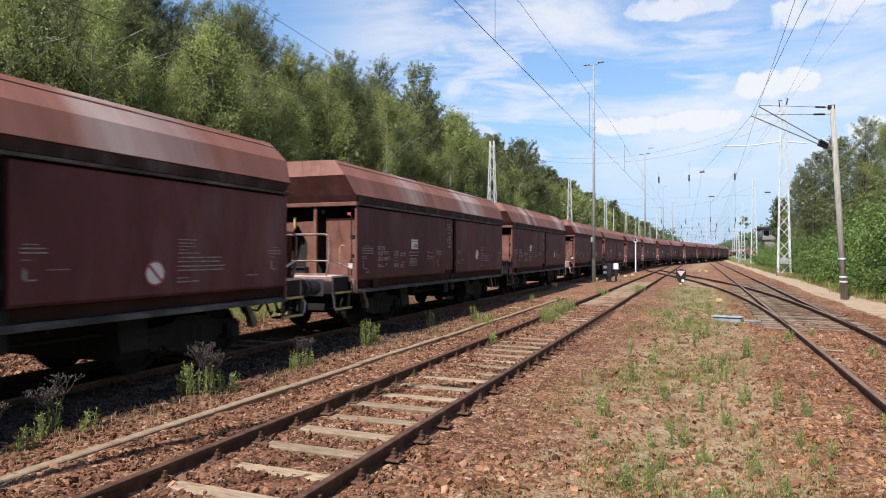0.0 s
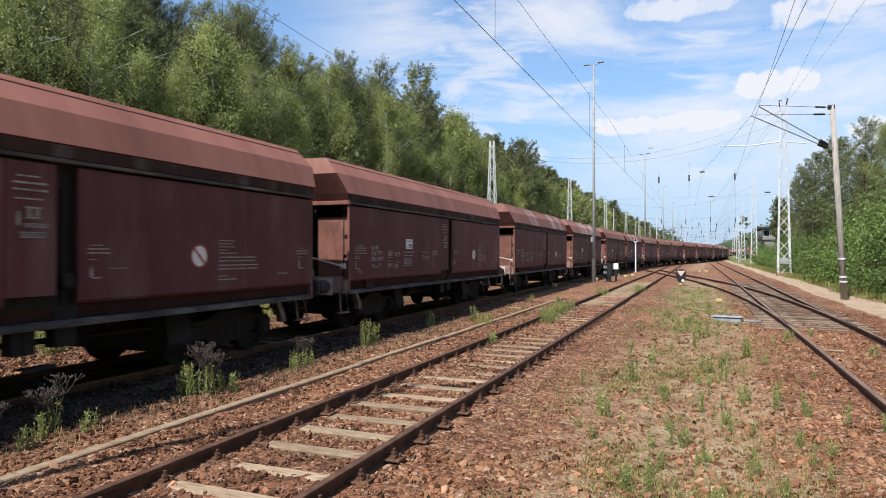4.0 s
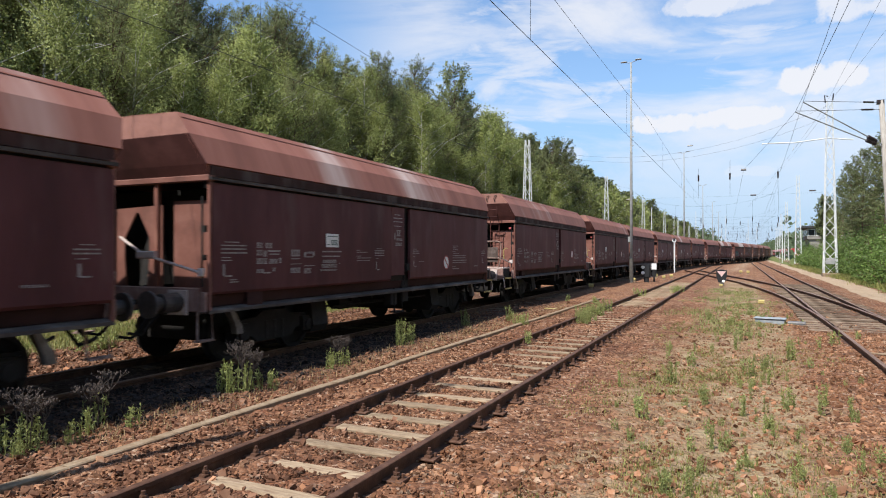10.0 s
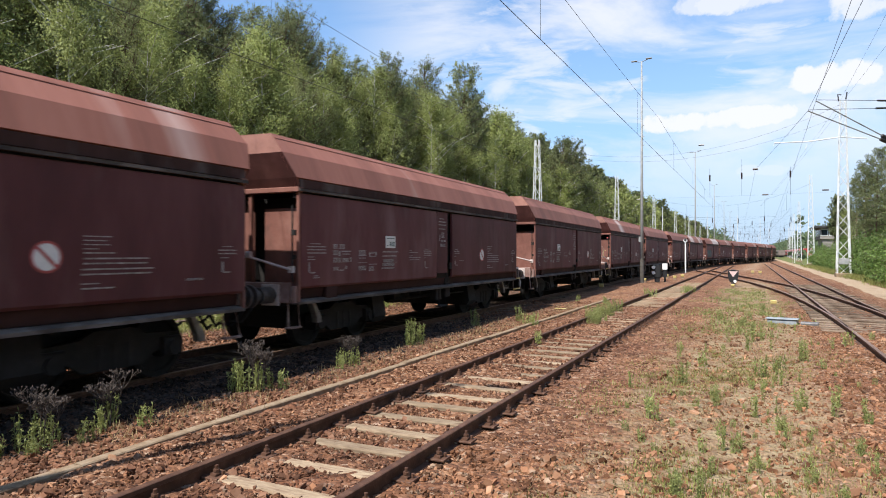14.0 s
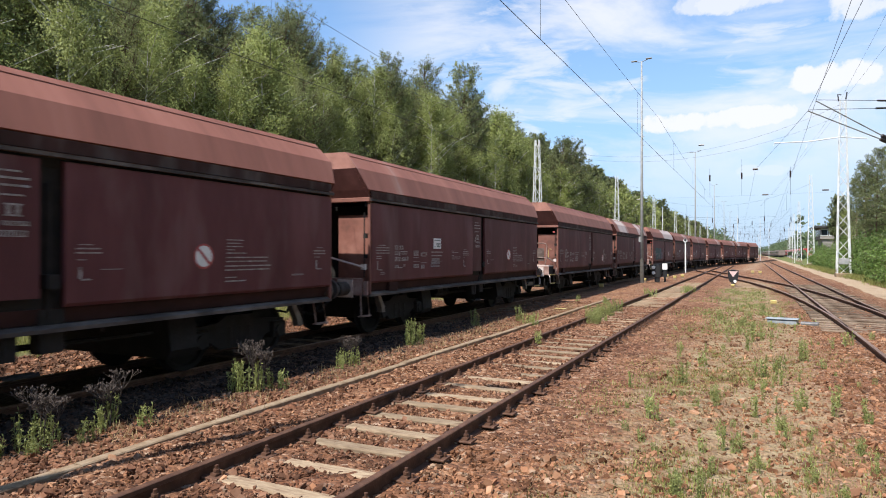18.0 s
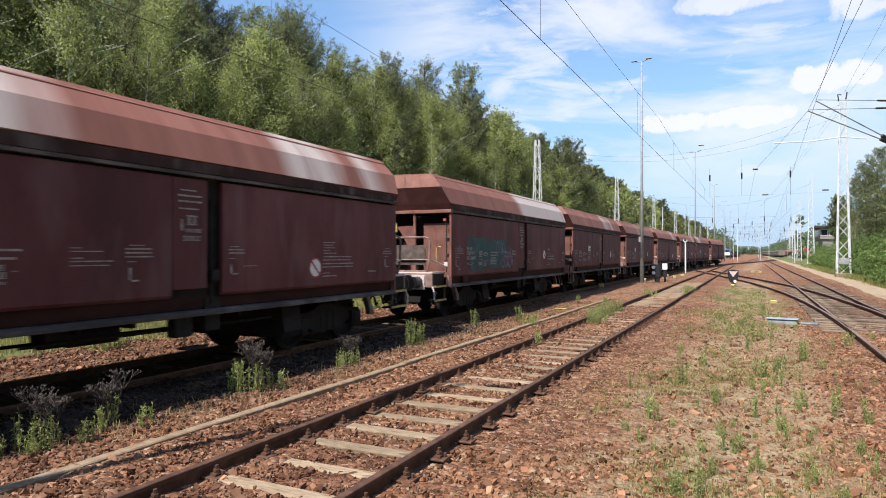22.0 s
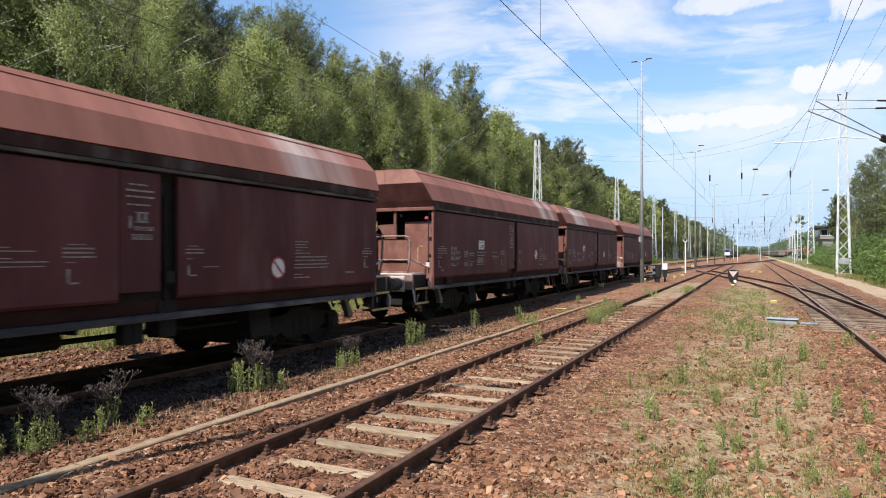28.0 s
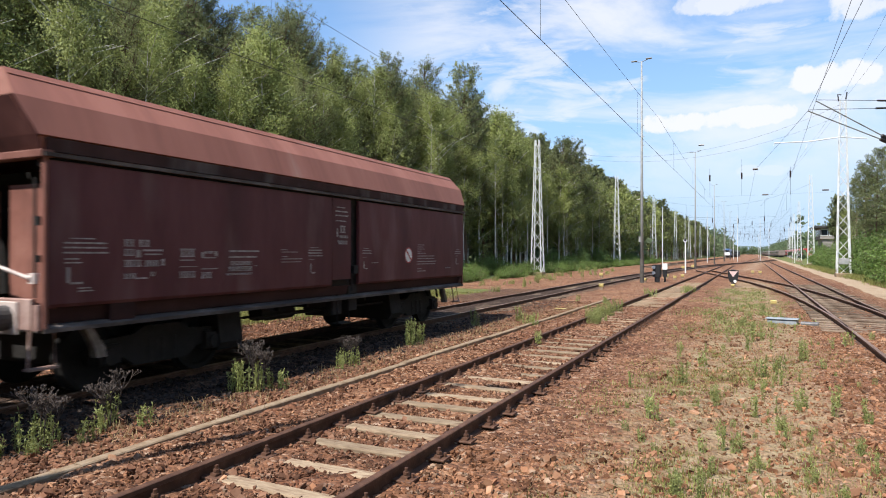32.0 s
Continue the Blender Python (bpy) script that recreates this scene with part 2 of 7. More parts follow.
M_STONE = mat("ballast_stone", [(0.090, 0.043, 0.025), (0.212, 0.100, 0.053), (0.320, 0.182, 0.108)], 1.6, 0.9, island=0.50, spec=0.12, bump=0.3, bump_scale=40,
              spots=((0.26, 0.20, 0.145), 7.0, 0.56, 0.66, 0.65))
M_BROWNSTONE = mat("ballast_stone_brown", [(0.062, 0.031, 0.020), (0.140, 0.066, 0.039), (0.215, 0.120, 0.076)], 1.6, 0.92, island=0.42, spec=0.12, bump=0.3, bump_scale=40,
                   spots=((0.22, 0.165, 0.125), 7.0, 0.60, 0.70, 0.6))
# ballast colour darkened for the shadow beside the train
M_SHADESTONE = mat("ballast_stone_shade", [(0.010, 0.0062, 0.005), (0.020, 0.0125, 0.010), (0.038, 0.026, 0.021)], 1.6, 0.92, island=0.5, bump=0.3, bump_scale=40)
M_LAMPDARK = mat("lamp_post_dark_sleeve", [(0.045, 0.04, 0.034), (0.075, 0.067, 0.058), (0.11, 0.10, 0.088)], 4, 0.8, bump=0.2)
M_GALV = mat("galvanised_white_steel", [(0.48, 0.49, 0.48), (0.60, 0.61, 0.60), (0.70, 0.71, 0.70)], 4, 0.6, bump=0.1)
M_LAMPPOST = mat("lamp_post_grey", [(0.187, 0.191, 0.184), (0.252, 0.256, 0.248), (0.317, 0.317, 0.310)], 3, 0.6)
M_POLE = mat("old_pole_grey_wood", [(0.20, 0.175, 0.15), (0.31, 0.28, 0.245), (0.42, 0.385, 0.345)], 7, 0.9, bump=0.5, bump_scale=20, stretch=(4, 4, 0.25))
M_WIRE = mat("wire_dark", [(0.03, 0.03, 0.032), (0.05, 0.05, 0.052)], 3, 0.6, 0.4)
M_INSUL = mat("insulator_brown_black", [(0.018, 0.012, 0.011), (0.035, 0.022, 0.019)], 6, 0.35)
M_BLACK = mat("signal_black", [(0.010, 0.010, 0.011), (0.020, 0.020, 0.021)], 6, 0.5)
M_WHITE = mat("signal_white", [(0.66, 0.66, 0.65), (0.76, 0.76, 0.75)], 8, 0.5)
M_PINK = mat("signal_faded_pink", [(0.50, 0.33, 0.31), (0.62, 0.45, 0.43)], 8, 0.6)
M_BLUEGREY = mat("point_machine_grey", [(0.17, 0.19, 0.205), (0.24, 0.265, 0.285), (0.31, 0.335, 0.35)], 7, 0.6)
M_BIRCHBARK = mat("birch_bark", [(0.16, 0.145, 0.13), (0.52, 0.50, 0.46), (0.70, 0.68, 0.64)], 3, 0.9, stretch=(1.5, 1.5, 0.7), bump=0.3)
M_PINEBARK = mat("pine_bark", [(0.070, 0.045, 0.034), (0.13, 0.080, 0.056), (0.19, 0.115, 0.075)], 3, 0.95, stretch=(3, 3, 0.6), bump=0.5)
M_BIRCHLEAF = mat("birch_leaf", [(0.214, 0.254, 0.078), (0.276, 0.314, 0.100), (0.340, 0.370, 0.130)], 0.35, 0.6, per_object=0.16, island=0.18, transl=0.5, coords="Object")
M_PINELEAF = mat("pine_needles", [(0.130, 0.156, 0.070), (0.184, 0.210, 0.092), (0.244, 0.268, 0.116)], 0.4, 0.65, per_object=0.18, island=0.20, transl=0.5)
M_BUSHLEAF = mat("bush_leaf", [(0.095, 0.155, 0.034), (0.135, 0.205, 0.048), (0.180, 0.245, 0.072)], 0.5, 0.55, per_object=0.2, island=0.35, transl=0.42)
M_MAPLELEAF = mat("maple_leaf", [(0.130, 0.175, 0.040), (0.180, 0.228, 0.055), (0.235, 0.275, 0.078)], 0.5, 0.55, island=0.25, transl=0.45)
M_FARLEAF = mat("far_woods_leaf", [(0.090, 0.125, 0.062), (0.120, 0.158, 0.080), (0.150, 0.185, 0.098)], 0.05, 0.8, island=0.3, transl=0.3)
M_WEED = mat("weed_leaf", [(0.205, 0.235, 0.075), (0.275, 0.300, 0.105), (0.345, 0.355, 0.140)], 3, 0.6, per_object=0.2, island=0.3, transl=0.4)
M_DRYWEED = mat("dead_stalk", [(0.0358, 0.0273, 0.0234), (0.0553, 0.0429, 0.0364), (0.0845, 0.0650, 0.0553)], 6, 0.9, island=0.3)
M_GRASS = mat("track_grass", [(0.16, 0.170, 0.042), (0.225, 0.225, 0.066), (0.31, 0.275, 0.11)], 0.9, 0.7, island=0.4, transl=0.35)
M_DRYGRASS = mat("dry_grass", [(0.22, 0.155, 0.075), (0.32, 0.235, 0.12), (0.38, 0.29, 0.16)], 0.9, 0.8, island=0.4, transl=0.3)
M_ROOFDARK = mat("building_roof_felt", [(0.03, 0.03, 0.032), (0.05, 0.05, 0.052)], 2, 0.9)
M_RENDERWALL = mat("building_wall_grey", [(0.16, 0.145, 0.13), (0.22, 0.20, 0.18), (0.27, 0.245, 0.22)], 1.5, 0.9)
M_PANE = mat("dark_window_glass", [(0.02, 0.025, 0.03), (0.035, 0.04, 0.045)], 2, 0.12)
M_TRAINRED = mat("coach_red", [(0.36, 0.035, 0.03), (0.45, 0.05, 0.045)], 0.6, 0.4)
M_TRAINBLUE = mat("coach_blue", [(0.06, 0.12, 0.26), (0.09, 0.17, 0.34)], 0.6, 0.4)
M_TRAINDARK = mat("coach_dark", [(0.025, 0.026, 0.028), (0.045, 0.046, 0.048)], 0.6, 0.6)
M_TRAINBROWN = mat("coach_grey_brown", [(0.13, 0.10, 0.085), (0.20, 0.16, 0.14)], 0.6, 0.7)


# ================= mesh helpers =================
class Shape:
    """Collects vertices and faces of one mesh."""

    def __init__(self):
        self.v, self.f = [], []

    def add(self, verts, faces):
        k = len(self.v)
        self.v += [tuple(p) for p in verts]
        self.f += [tuple(i + k for i in f) for f in faces]
        return self

    def box(self, x0, x1, y0, y1, z0, z1, c=0.0):
        """A box; c chamfers its four edges along the longest side."""
        d = (x1 - x0, y1 - y0, z1 - z0)
        if c <= 0:
            p = [(x, y, z) for z in (z0, z1) for y in (y0, y1) for x in (x0, x1)]
            return self.add(p, [(0, 2, 3, 1), (4, 5, 7, 6), (0, 1, 5, 4), (2, 6, 7, 3), (0, 4, 6, 2), (1, 3, 7, 5)])
        a = d.index(max(d))
        lo, hi = (x0, y0, z0), (x1, y1, z1)
        u, w = [(1, 2), (2, 0), (0, 1)][a]
        ring = [(lo[u] + c, lo[w]), (hi[u] - c, lo[w]), (hi[u], lo[w] + c), (hi[u], hi[w] - c), (hi[u] - c, hi[w]), (lo[u] + c, hi[w]), (lo[u], hi[w] - c), (lo[u], lo[w] + c)]
        pts = []
        for e in (lo[a], hi[a]):
            for (p, q) in ring:
                t = [0, 0, 0]
                t[a], t[u], t[w] = e, p, q
                pts.append(t)
        fs = [tuple(range(7, -1, -1)), tuple(range(8, 16))]
        fs += [(i, (i + 1) % 8, 8 + (i + 1) % 8, 8 + i) for i in range(8)]
        return self.add(pts, fs)

    def tube(self, pts, r, n=8, r1=None, cap=True):
        """A round bar through the points, tapering from r to r1."""
        pts = [Vector(p) for p in pts]
        r1 = r if r1 is None else r1
        rings = []
        for i, p in enumerate(pts):
            d = (pts[min(i + 1, len(pts) - 1)] - pts[max(i - 1, 0)]).normalized()
            side = d.cross(Vector((0, 0, 1)) if abs(d.z) < 0.95 else Vector((0, 1, 0))).normalized()
            up = side.cross(d)
            rr = r + (r1 - r) * i / max(1, len(pts) - 1)
            rings.append([p + rr * (math.cos(a) * side + math.sin(a) * up) for a in [2 * math.pi * k / n for k in range(n)]])
        fs = []
        for i in range(len(rings) - 1):
            for k in range(n):
                fs.append((i * n + k, i * n + (k + 1) % n, (i + 1) * n + (k + 1) % n, (i + 1) * n + k))
        if cap:
            fs.append(tuple(range(n - 1, -1, -1)))
            fs.append(tuple((len(rings) - 1) * n + k for k in range(n)))
        return self.add([q for ring in rings for q in ring], fs)

    def prism(self, outline, axis, a0, a1):
        """A polygon pushed along x, y or z. The outline is in the two other axes, in their order."""
        n = len(outline)
        pts = []
        for e in (a0, a1):
            for (p, q) in outline:
                pts.append({"x": (e, p, q), "y": (p, e, q), "z": (p, q, e)}[axis])
        fs = [tuple(range(n)), tuple(range(2 * n - 1, n - 1, -1))]
        fs += [(i, n + i, n + (i + 1) % n, (i + 1) % n) for i in range(n)]
        return self.add(pts, fs)

    def lathe(self, profile, y, z, n=28):
        """A wheel about an axle along x: profile of (x, radius)."""
        k = len(profile)
        pts = [(x, y + r * math.cos(2 * math.pi * i / n), z + r * math.sin(2 * math.pi * i / n)) for i in range(n) for x, r in profile]
        fs = [(i * k + j, i * k + j + 1, ((i + 1) % n) * k + j + 1, ((i + 1) % n) * k + j) for i in range(n) for j in range(k - 1)]
        fs += [tuple(i * k for i in range(n)), tuple(i * k + k - 1 for i in range(n - 1, -1, -1))]
        return self.add(pts, fs)

    def mesh(self, name, material, smooth=False):
        me = bpy.data.meshes.new(name)
        me.from_pydata(self.v, [], self.f)
        bm = bmesh.new()
        bm.from_mesh(me)
        bmesh.ops.recalc_face_normals(bm, faces=bm.faces)
        bm.to_mesh(me)
        bm.free()
        if smooth:
            me.shade_smooth()
        me.materials.append(material)
        return me


def part(name, shape, material, parent, label="", smooth=False):
    ob = new(name, shape.mesh(name, material, smooth) if isinstance(shape, Shape) else shape)
    ob.parent = parent
    if label:
        ob["label"] = label
    return ob


def thing(name, m, label, category, group="", kind=""):
    ob = new(name)
    ob.empty_display_size = 0.2
    ob.matrix_basis = m
    return tagged(ob, label, category, group, kind)


def solid(name, shape, material, label, category, group="", kind="", m=None, smooth=False):
    ob = new(name, shape.mesh(name, material, smooth) if isinstance(shape, Shape) else shape)
    if m is not None:
        ob.matrix_basis = m
    return tagged(ob, label, category, group, kind)


def array_mesh(name, verts, faces, material, smooth=False):
    """Mesh from numpy arrays; faces all of one size."""
    me = bpy.data.meshes.new(name)
    n, k = faces.shape
    me.vertices.add(len(verts))
    me.vertices.foreach_set("co", verts.astype(np.float32).ravel())
    me.loops.add(n * k)
    me.loops.foreach_set("vertex_index", faces.astype(np.int32).ravel())
    me.polygons.add(n)
    me.polygons.foreach_set("loop_start", np.arange(0, n * k, k, dtype=np.int32))
    me.update(calc_edges=True)
    if smooth:
        me.shade_smooth()
    else:
        me.shade_flat()
    me.materials.append(material)
    return me


# ================= plan =================
GROUND = -0.14
NEAR_X = -3.52       # centre of the disused near track
MAIN_X = 2.83        # centre of the track with the points
HALF = 1.50          # half width of a wagon
KNOT_S = (36, 80, 130, 190, 350)
KNOT_SLOPE = (-0.0059, 0.0446, 0.1445, 0.0919, -0.0517)
_S = np.arange(-80, 420, 0.5)
_SL = np.interp(_S, KNOT_S, KNOT_SLOPE)
_X = np.cumsum(_SL) * 0.5
_X += -8.70 - np.interp(10, _S, _X)


def train_x(s):
    return float(np.interp(s, _S, _X))


def siding_x(s):
    """The diverging leg of the points: a curve to the left, then straight to the near track."""
    if s < 17:
        return MAIN_X
    if s < 50:
        return MAIN_X - (s - 17) ** 2 / (2 * 180)
    x50 = MAIN_X - 33 ** 2 / 360
    return x50 - (s - 50) * 33 / 180


def main_x(s):
    return MAIN_X if s < 45 else MAIN_X - (s - 45) * 0.004


# ================= ground =================
def lines(a, b, fine0, fine1, step, grow):
    inner = list(np.arange(fine0, fine1 + 1e-6, step))
    out, d, p = [], step, fine1
    while p < b:
        d *= grow
        p = min(b, p + d)
        out.append(p)
    low, d, p = [], step, fine0
    while p > a:
        d *= grow
        p = max(a, p - d)
        low.append(p)
    return np.array(low[::-1] + inner + out)


def smooth(a, b, x):
    t = np.clip((x - a) / (b - a), 0, 1)
    return t * t * (3 - 2 * t)


def build_ground():
    xs = lines(-2500, 2500, -13, 9, 0.14, 1.25)
    ys = lines(-300, 4000, 1.5, 26, 0.15, 1.10)
    X, Y = np.meshgrid(xs, ys)
    rng = np.random.RandomState(4)
    wob = 0.5 * np.sin(Y * 0.21) + 0.35 * np.sin(Y * 0.53 + 1.3) + 0.25 * np.sin(Y * 1.7 + X)
    Z = np.full_like(X, GROUND)
    near = (np.abs(X + 2) < 14) & (Y < 40)
    Z += np.where(near, rng.normal(0, 0.012, X.shape), 0)
    Z += 0.03 * np.sin(X * 1.3 + Y * 0.4) * np.cos(Y * 0.6 - X * 0.7) * (np.abs(X) < 30)
    tx = np.interp(Y, _S, _X)
    Z += 0.005 * np.exp(-((X - NEAR_X) / 0.95) ** 4) * (Y < 90)
    Z += 0.02 * np.exp(-((X - tx) / 1.6) ** 4)
    Z -= 0.05 * smooth(-10.6, -13.5, X)
    Z -= 0.012 * np.exp(-((X - MAIN_X) / 1.45) ** 6) * smooth(15, 18, Y) * (1 - smooth(44, 48, Y))
    Z += 0.05 * smooth(4.6, 6.0, X)
    verts = np.stack([X.ravel(), Y.ravel(), Z.ravel()], 1)
    ny, nx = X.shape
    i = np.arange(ny - 1)[:, None] * nx + np.arange(nx - 1)[None, :]
    faces = np.stack([i, i + 1, i + nx + 1, i + nx], -1).reshape(-1, 4)
    me = array_mesh("ground", verts, faces, M_GROUND, smooth=True)
    sand = smooth(4.75, 5.1, X + 0.15 * wob - 0.004 * Y) * (1 - smooth(5.9, 6.5, X + 0.2 * wob - 0.004 * Y)) * (Y > 5)
    sand = np.maximum(sand, 0.45 * smooth(60, 85, Y) * np.exp(-((X + 1.0 - 0.02 * (Y - 60)) / 2.2) ** 2) * (Y < 260))
    turf = smooth(-2.0, -0.6, X + 0.35 * wob) * (1 - smooth(0.55, 1.5, X + 0.3 * wob)) * (1 - smooth(44, 60, Y))
    green = np.maximum(smooth(-17.0, -20.0, X + wob), smooth(6.2, 6.9, X + 0.2 * wob))
    green = np.maximum(green, 0.8 * np.exp(-((X + 14.6 + 0.5 * wob) / 2.1) ** 4) * (Y < 34))
    # train's shadow painted along its bed, plus darker ballast at points and shoulder
    shade_soil = np.exp(-((X - tx) / 1.25) ** 4) * (Y < 420)
    shade_soil = np.maximum(shade_soil, 0.8 * np.exp(-((X - tx - 1.4) / 1.1) ** 4) * (Y < 26))
    shade_soil = np.maximum(shade_soil, 0.5 * np.exp(-((X - MAIN_X) / 1.5) ** 4) * smooth(17.6, 19.4, Y) * (1 - smooth(34, 60, Y)))
    shade_soil = np.maximum(shade_soil, 0.60 * smooth(-9.8, -10.6, X) * (1 - smooth(-14.0, -17.0, X)) * (Y < 34))
    for name, a in (("sand", sand), ("turf", turf), ("green", green), ("shade_soil", shade_soil)):
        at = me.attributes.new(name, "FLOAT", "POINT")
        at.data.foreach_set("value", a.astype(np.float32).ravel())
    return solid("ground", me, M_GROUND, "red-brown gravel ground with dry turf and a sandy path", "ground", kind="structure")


def ground_material():
    m = bpy.data.materials.new("yard_ground")
    m.use_nodes = True
    n, l = m.node_tree.nodes, m.node_tree.links
    b = n["Principled BSDF"]
    b.inputs["Roughness"].default_value = 0.95
    b.inputs["Specular IOR Level"].default_value = 0.2
    tc = n.new("ShaderNodeTexCoord")

    def noise_tex(scale, detail=5.0, rough=0.6):
        t = n.new("ShaderNodeTexNoise")
        t.inputs["Scale"].default_value, t.inputs["Detail"].default_value, t.inputs["Roughness"].default_value = scale, detail, rough
        l.new(tc.outputs["Object"], t.inputs["Vector"])
        return t.outputs[0]

    def ramp(src, stops):
        r = n.new("ShaderNodeValToRGB")
        while len(r.color_ramp.elements) < len(stops):
            r.color_ramp.elements.new(0.5)
        for e, (p, c) in zip(r.color_ramp.elements, stops):
            e.position, e.color = p, (*c, 1)
        l.new(src, r.inputs[0])
        return r.outputs[0]

    def mix(fac, a, b2, kind="MIX"):
        x = n.new("ShaderNodeMix")
        x.data_type, x.blend_type = "RGBA", kind
        if isinstance(fac, float):
            x.inputs[0].default_value = fac
        else:
            l.new(fac, x.inputs[0])
        l.new(a, x.inputs[6])
        l.new(b2, x.inputs[7])
        return x.outputs[2]

    vor = n.new("ShaderNodeTexVoronoi")
    vor.inputs["Scale"].default_value = 21.0
    l.new(tc.outputs["Object"], vor.inputs["Vector"])
    sepc = n.new("ShaderNodeSeparateColor")
    l.new(vor.outputs["Color"], sepc.inputs[0])
    gravel = ramp(sepc.outputs[0], [(0.0, (0.082, 0.038, 0.022)), (0.35, (0.170, 0.079, 0.043)), (0.7, (0.250, 0.124, 0.067)), (0.89, (0.285, 0.160, 0.098)), (0.98, (0.36, 0.25, 0.175))])
    patches = ramp(noise_tex(0.33, 6), [(0.33, (0.75, 0.62, 0.58)), (0.5, (1, 1, 1)), (0.68, (1.18, 1.12, 1.02))])
    gravel = mix(1.0, gravel, patches, "MULTIPLY")
    mottle = ramp(noise_tex(2.6, 8, 0.72), [(0.36, (0.62, 0.60, 0.60)), (0.5, (1, 1, 1)), (0.60, (1.10, 1.10, 1.12)), (0.70, (1.25, 1.30, 1.34))])
    gravel = mix(1.0, gravel, mottle, "MULTIPLY")
    turf_c = ramp(noise_tex(3.0, 8, 0.7), [(0.30, (0.17, 0.108, 0.064)), (0.45, (0.255, 0.178, 0.106)), (0.56, (0.31, 0.235, 0.142)), (0.70, (0.20, 0.190, 0.075))])
    sand_c = ramp(noise_tex(2.0, 8, 0.7), [(0.3, (0.26, 0.185, 0.12)), (0.5, (0.36, 0.265, 0.18)), (0.7, (0.42, 0.325, 0.23))])
    green_c = ramp(noise_tex(0.8, 8, 0.7), [(0.3, (0.085, 0.085, 0.030)), (0.5, (0.115, 0.135, 0.040)), (0.7, (0.20, 0.18, 0.075))])
    col = gravel
    sa = n.new("ShaderNodeAttribute")
    sa.attribute_name = "shade_soil"
    # near-black gravel standing for the train's shadow, mixed over the gravel colour
    shade_soil_c = ramp(sepc.outputs[1], [(0.0, (0.011, 0.007, 0.0055)), (0.5, (0.026, 0.017, 0.013)), (0.9, (0.055, 0.038, 0.031)), (1.0, (0.10, 0.08, 0.068))])
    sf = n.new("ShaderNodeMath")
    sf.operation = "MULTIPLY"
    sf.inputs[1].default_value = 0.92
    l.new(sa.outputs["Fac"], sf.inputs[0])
    col = mix(sf.outputs[0], col, shade_soil_c)
    for name, c, brk in (("turf", turf_c, 2.2), ("green", green_c, 0.9), ("sand", sand_c, 0.8)):
        at = n.new("ShaderNodeAttribute")
        at.attribute_name = name
        nz = noise_tex(brk, 6, 0.65)
        ad = n.new("ShaderNodeMath")
        ad.operation = "MULTIPLY_ADD"
        ad.inputs[1].default_value, ad.inputs[2].default_value = 3.4 if name == "turf" else 1.3, -2.0 if name == "turf" else -0.65
        l.new(nz, ad.inputs[0])
        su = n.new("ShaderNodeMath")
        su.operation = "ADD"
        l.new(ad.outputs[0], su.inputs[0])
        l.new(at.outputs["Fac"], su.inputs[1])
        mr = n.new("ShaderNodeMapRange")
        mr.inputs[1].default_value, mr.inputs[2].default_value = (0.05, 1.0) if name == "turf" else (0.32, 0.68)
        l.new(su.outputs[0], mr.inputs[0])
        gate = n.new("ShaderNodeMath")
        gate.operation = "MULTIPLY"
        st = n.new("ShaderNodeMath")
        st.operation = "GREATER_THAN"
        st.inputs[1].default_value = 0.02
        l.new(at.outputs["Fac"], st.inputs[0])
        l.new(mr.outputs[0], gate.inputs[0])
        l.new(st.outputs[0], gate.inputs[1])
        col = mix(gate.outputs[0], col, c)
    l.new(col, b.inputs["Base Color"])
    bp = n.new("ShaderNodeBump")
    bp.inputs["Strength"].default_value, bp.inputs["Distance"].default_value = 0.9, 0.035
    hsum = n.new("ShaderNodeMath")
    hsum.operation = "MULTIPLY_ADD"
    hsum.inputs[1].default_value = -1.0
    l.new(vor.outputs["Distance"], hsum.inputs[0])
    l.new(noise_tex(30, 3), hsum.inputs[2])
    l.new(hsum.outputs[0], bp.inputs["Height"])
    l.new(bp.outputs[0], b.inputs["Normal"])
    return m


M_GROUND = ground_material()
build_ground()


def ground_z(x, y):
    z = GROUND + 0.03 * math.sin(x * 1.3 + y * 0.4) * math.cos(y * 0.6 - x * 0.7) * (abs(x) < 30)
    z += 0.005 * math.exp(-((x - NEAR_X) / 0.95) ** 4) * (y < 90) + 0.02 * math.exp(-((x - train_x(y)) / 1.6) ** 4)
    z -= 0.05 * float(smooth(-10.6, -13.5, np.float64(x)))
    if 15 < y < 48:
        z -= 0.012 * math.exp(-((x - MAIN_X) / 1.45) ** 6) * float(smooth(15, 18, np.float64(y))) * (1 - float(smooth(44, 48, np.float64(y))))
    z += 0.05 * float(smooth(4.6, 6.0, np.float64(x)))
    return z


# ================= tracks =================
RAIL_OUT = [(-0.036, 0.0), (-0.036, -0.032), (-0.009, -0.045), (-0.009, -0.130), (-0.068, -0.146), (-0.068, -0.156),
            (0.068, -0.156), (0.068, -0.146), (0.009, -0.130), (0.009, -0.045), (0.036, -0.032), (0.036, 0.0), (0.028, 0.006), (-0.028, 0.006)]


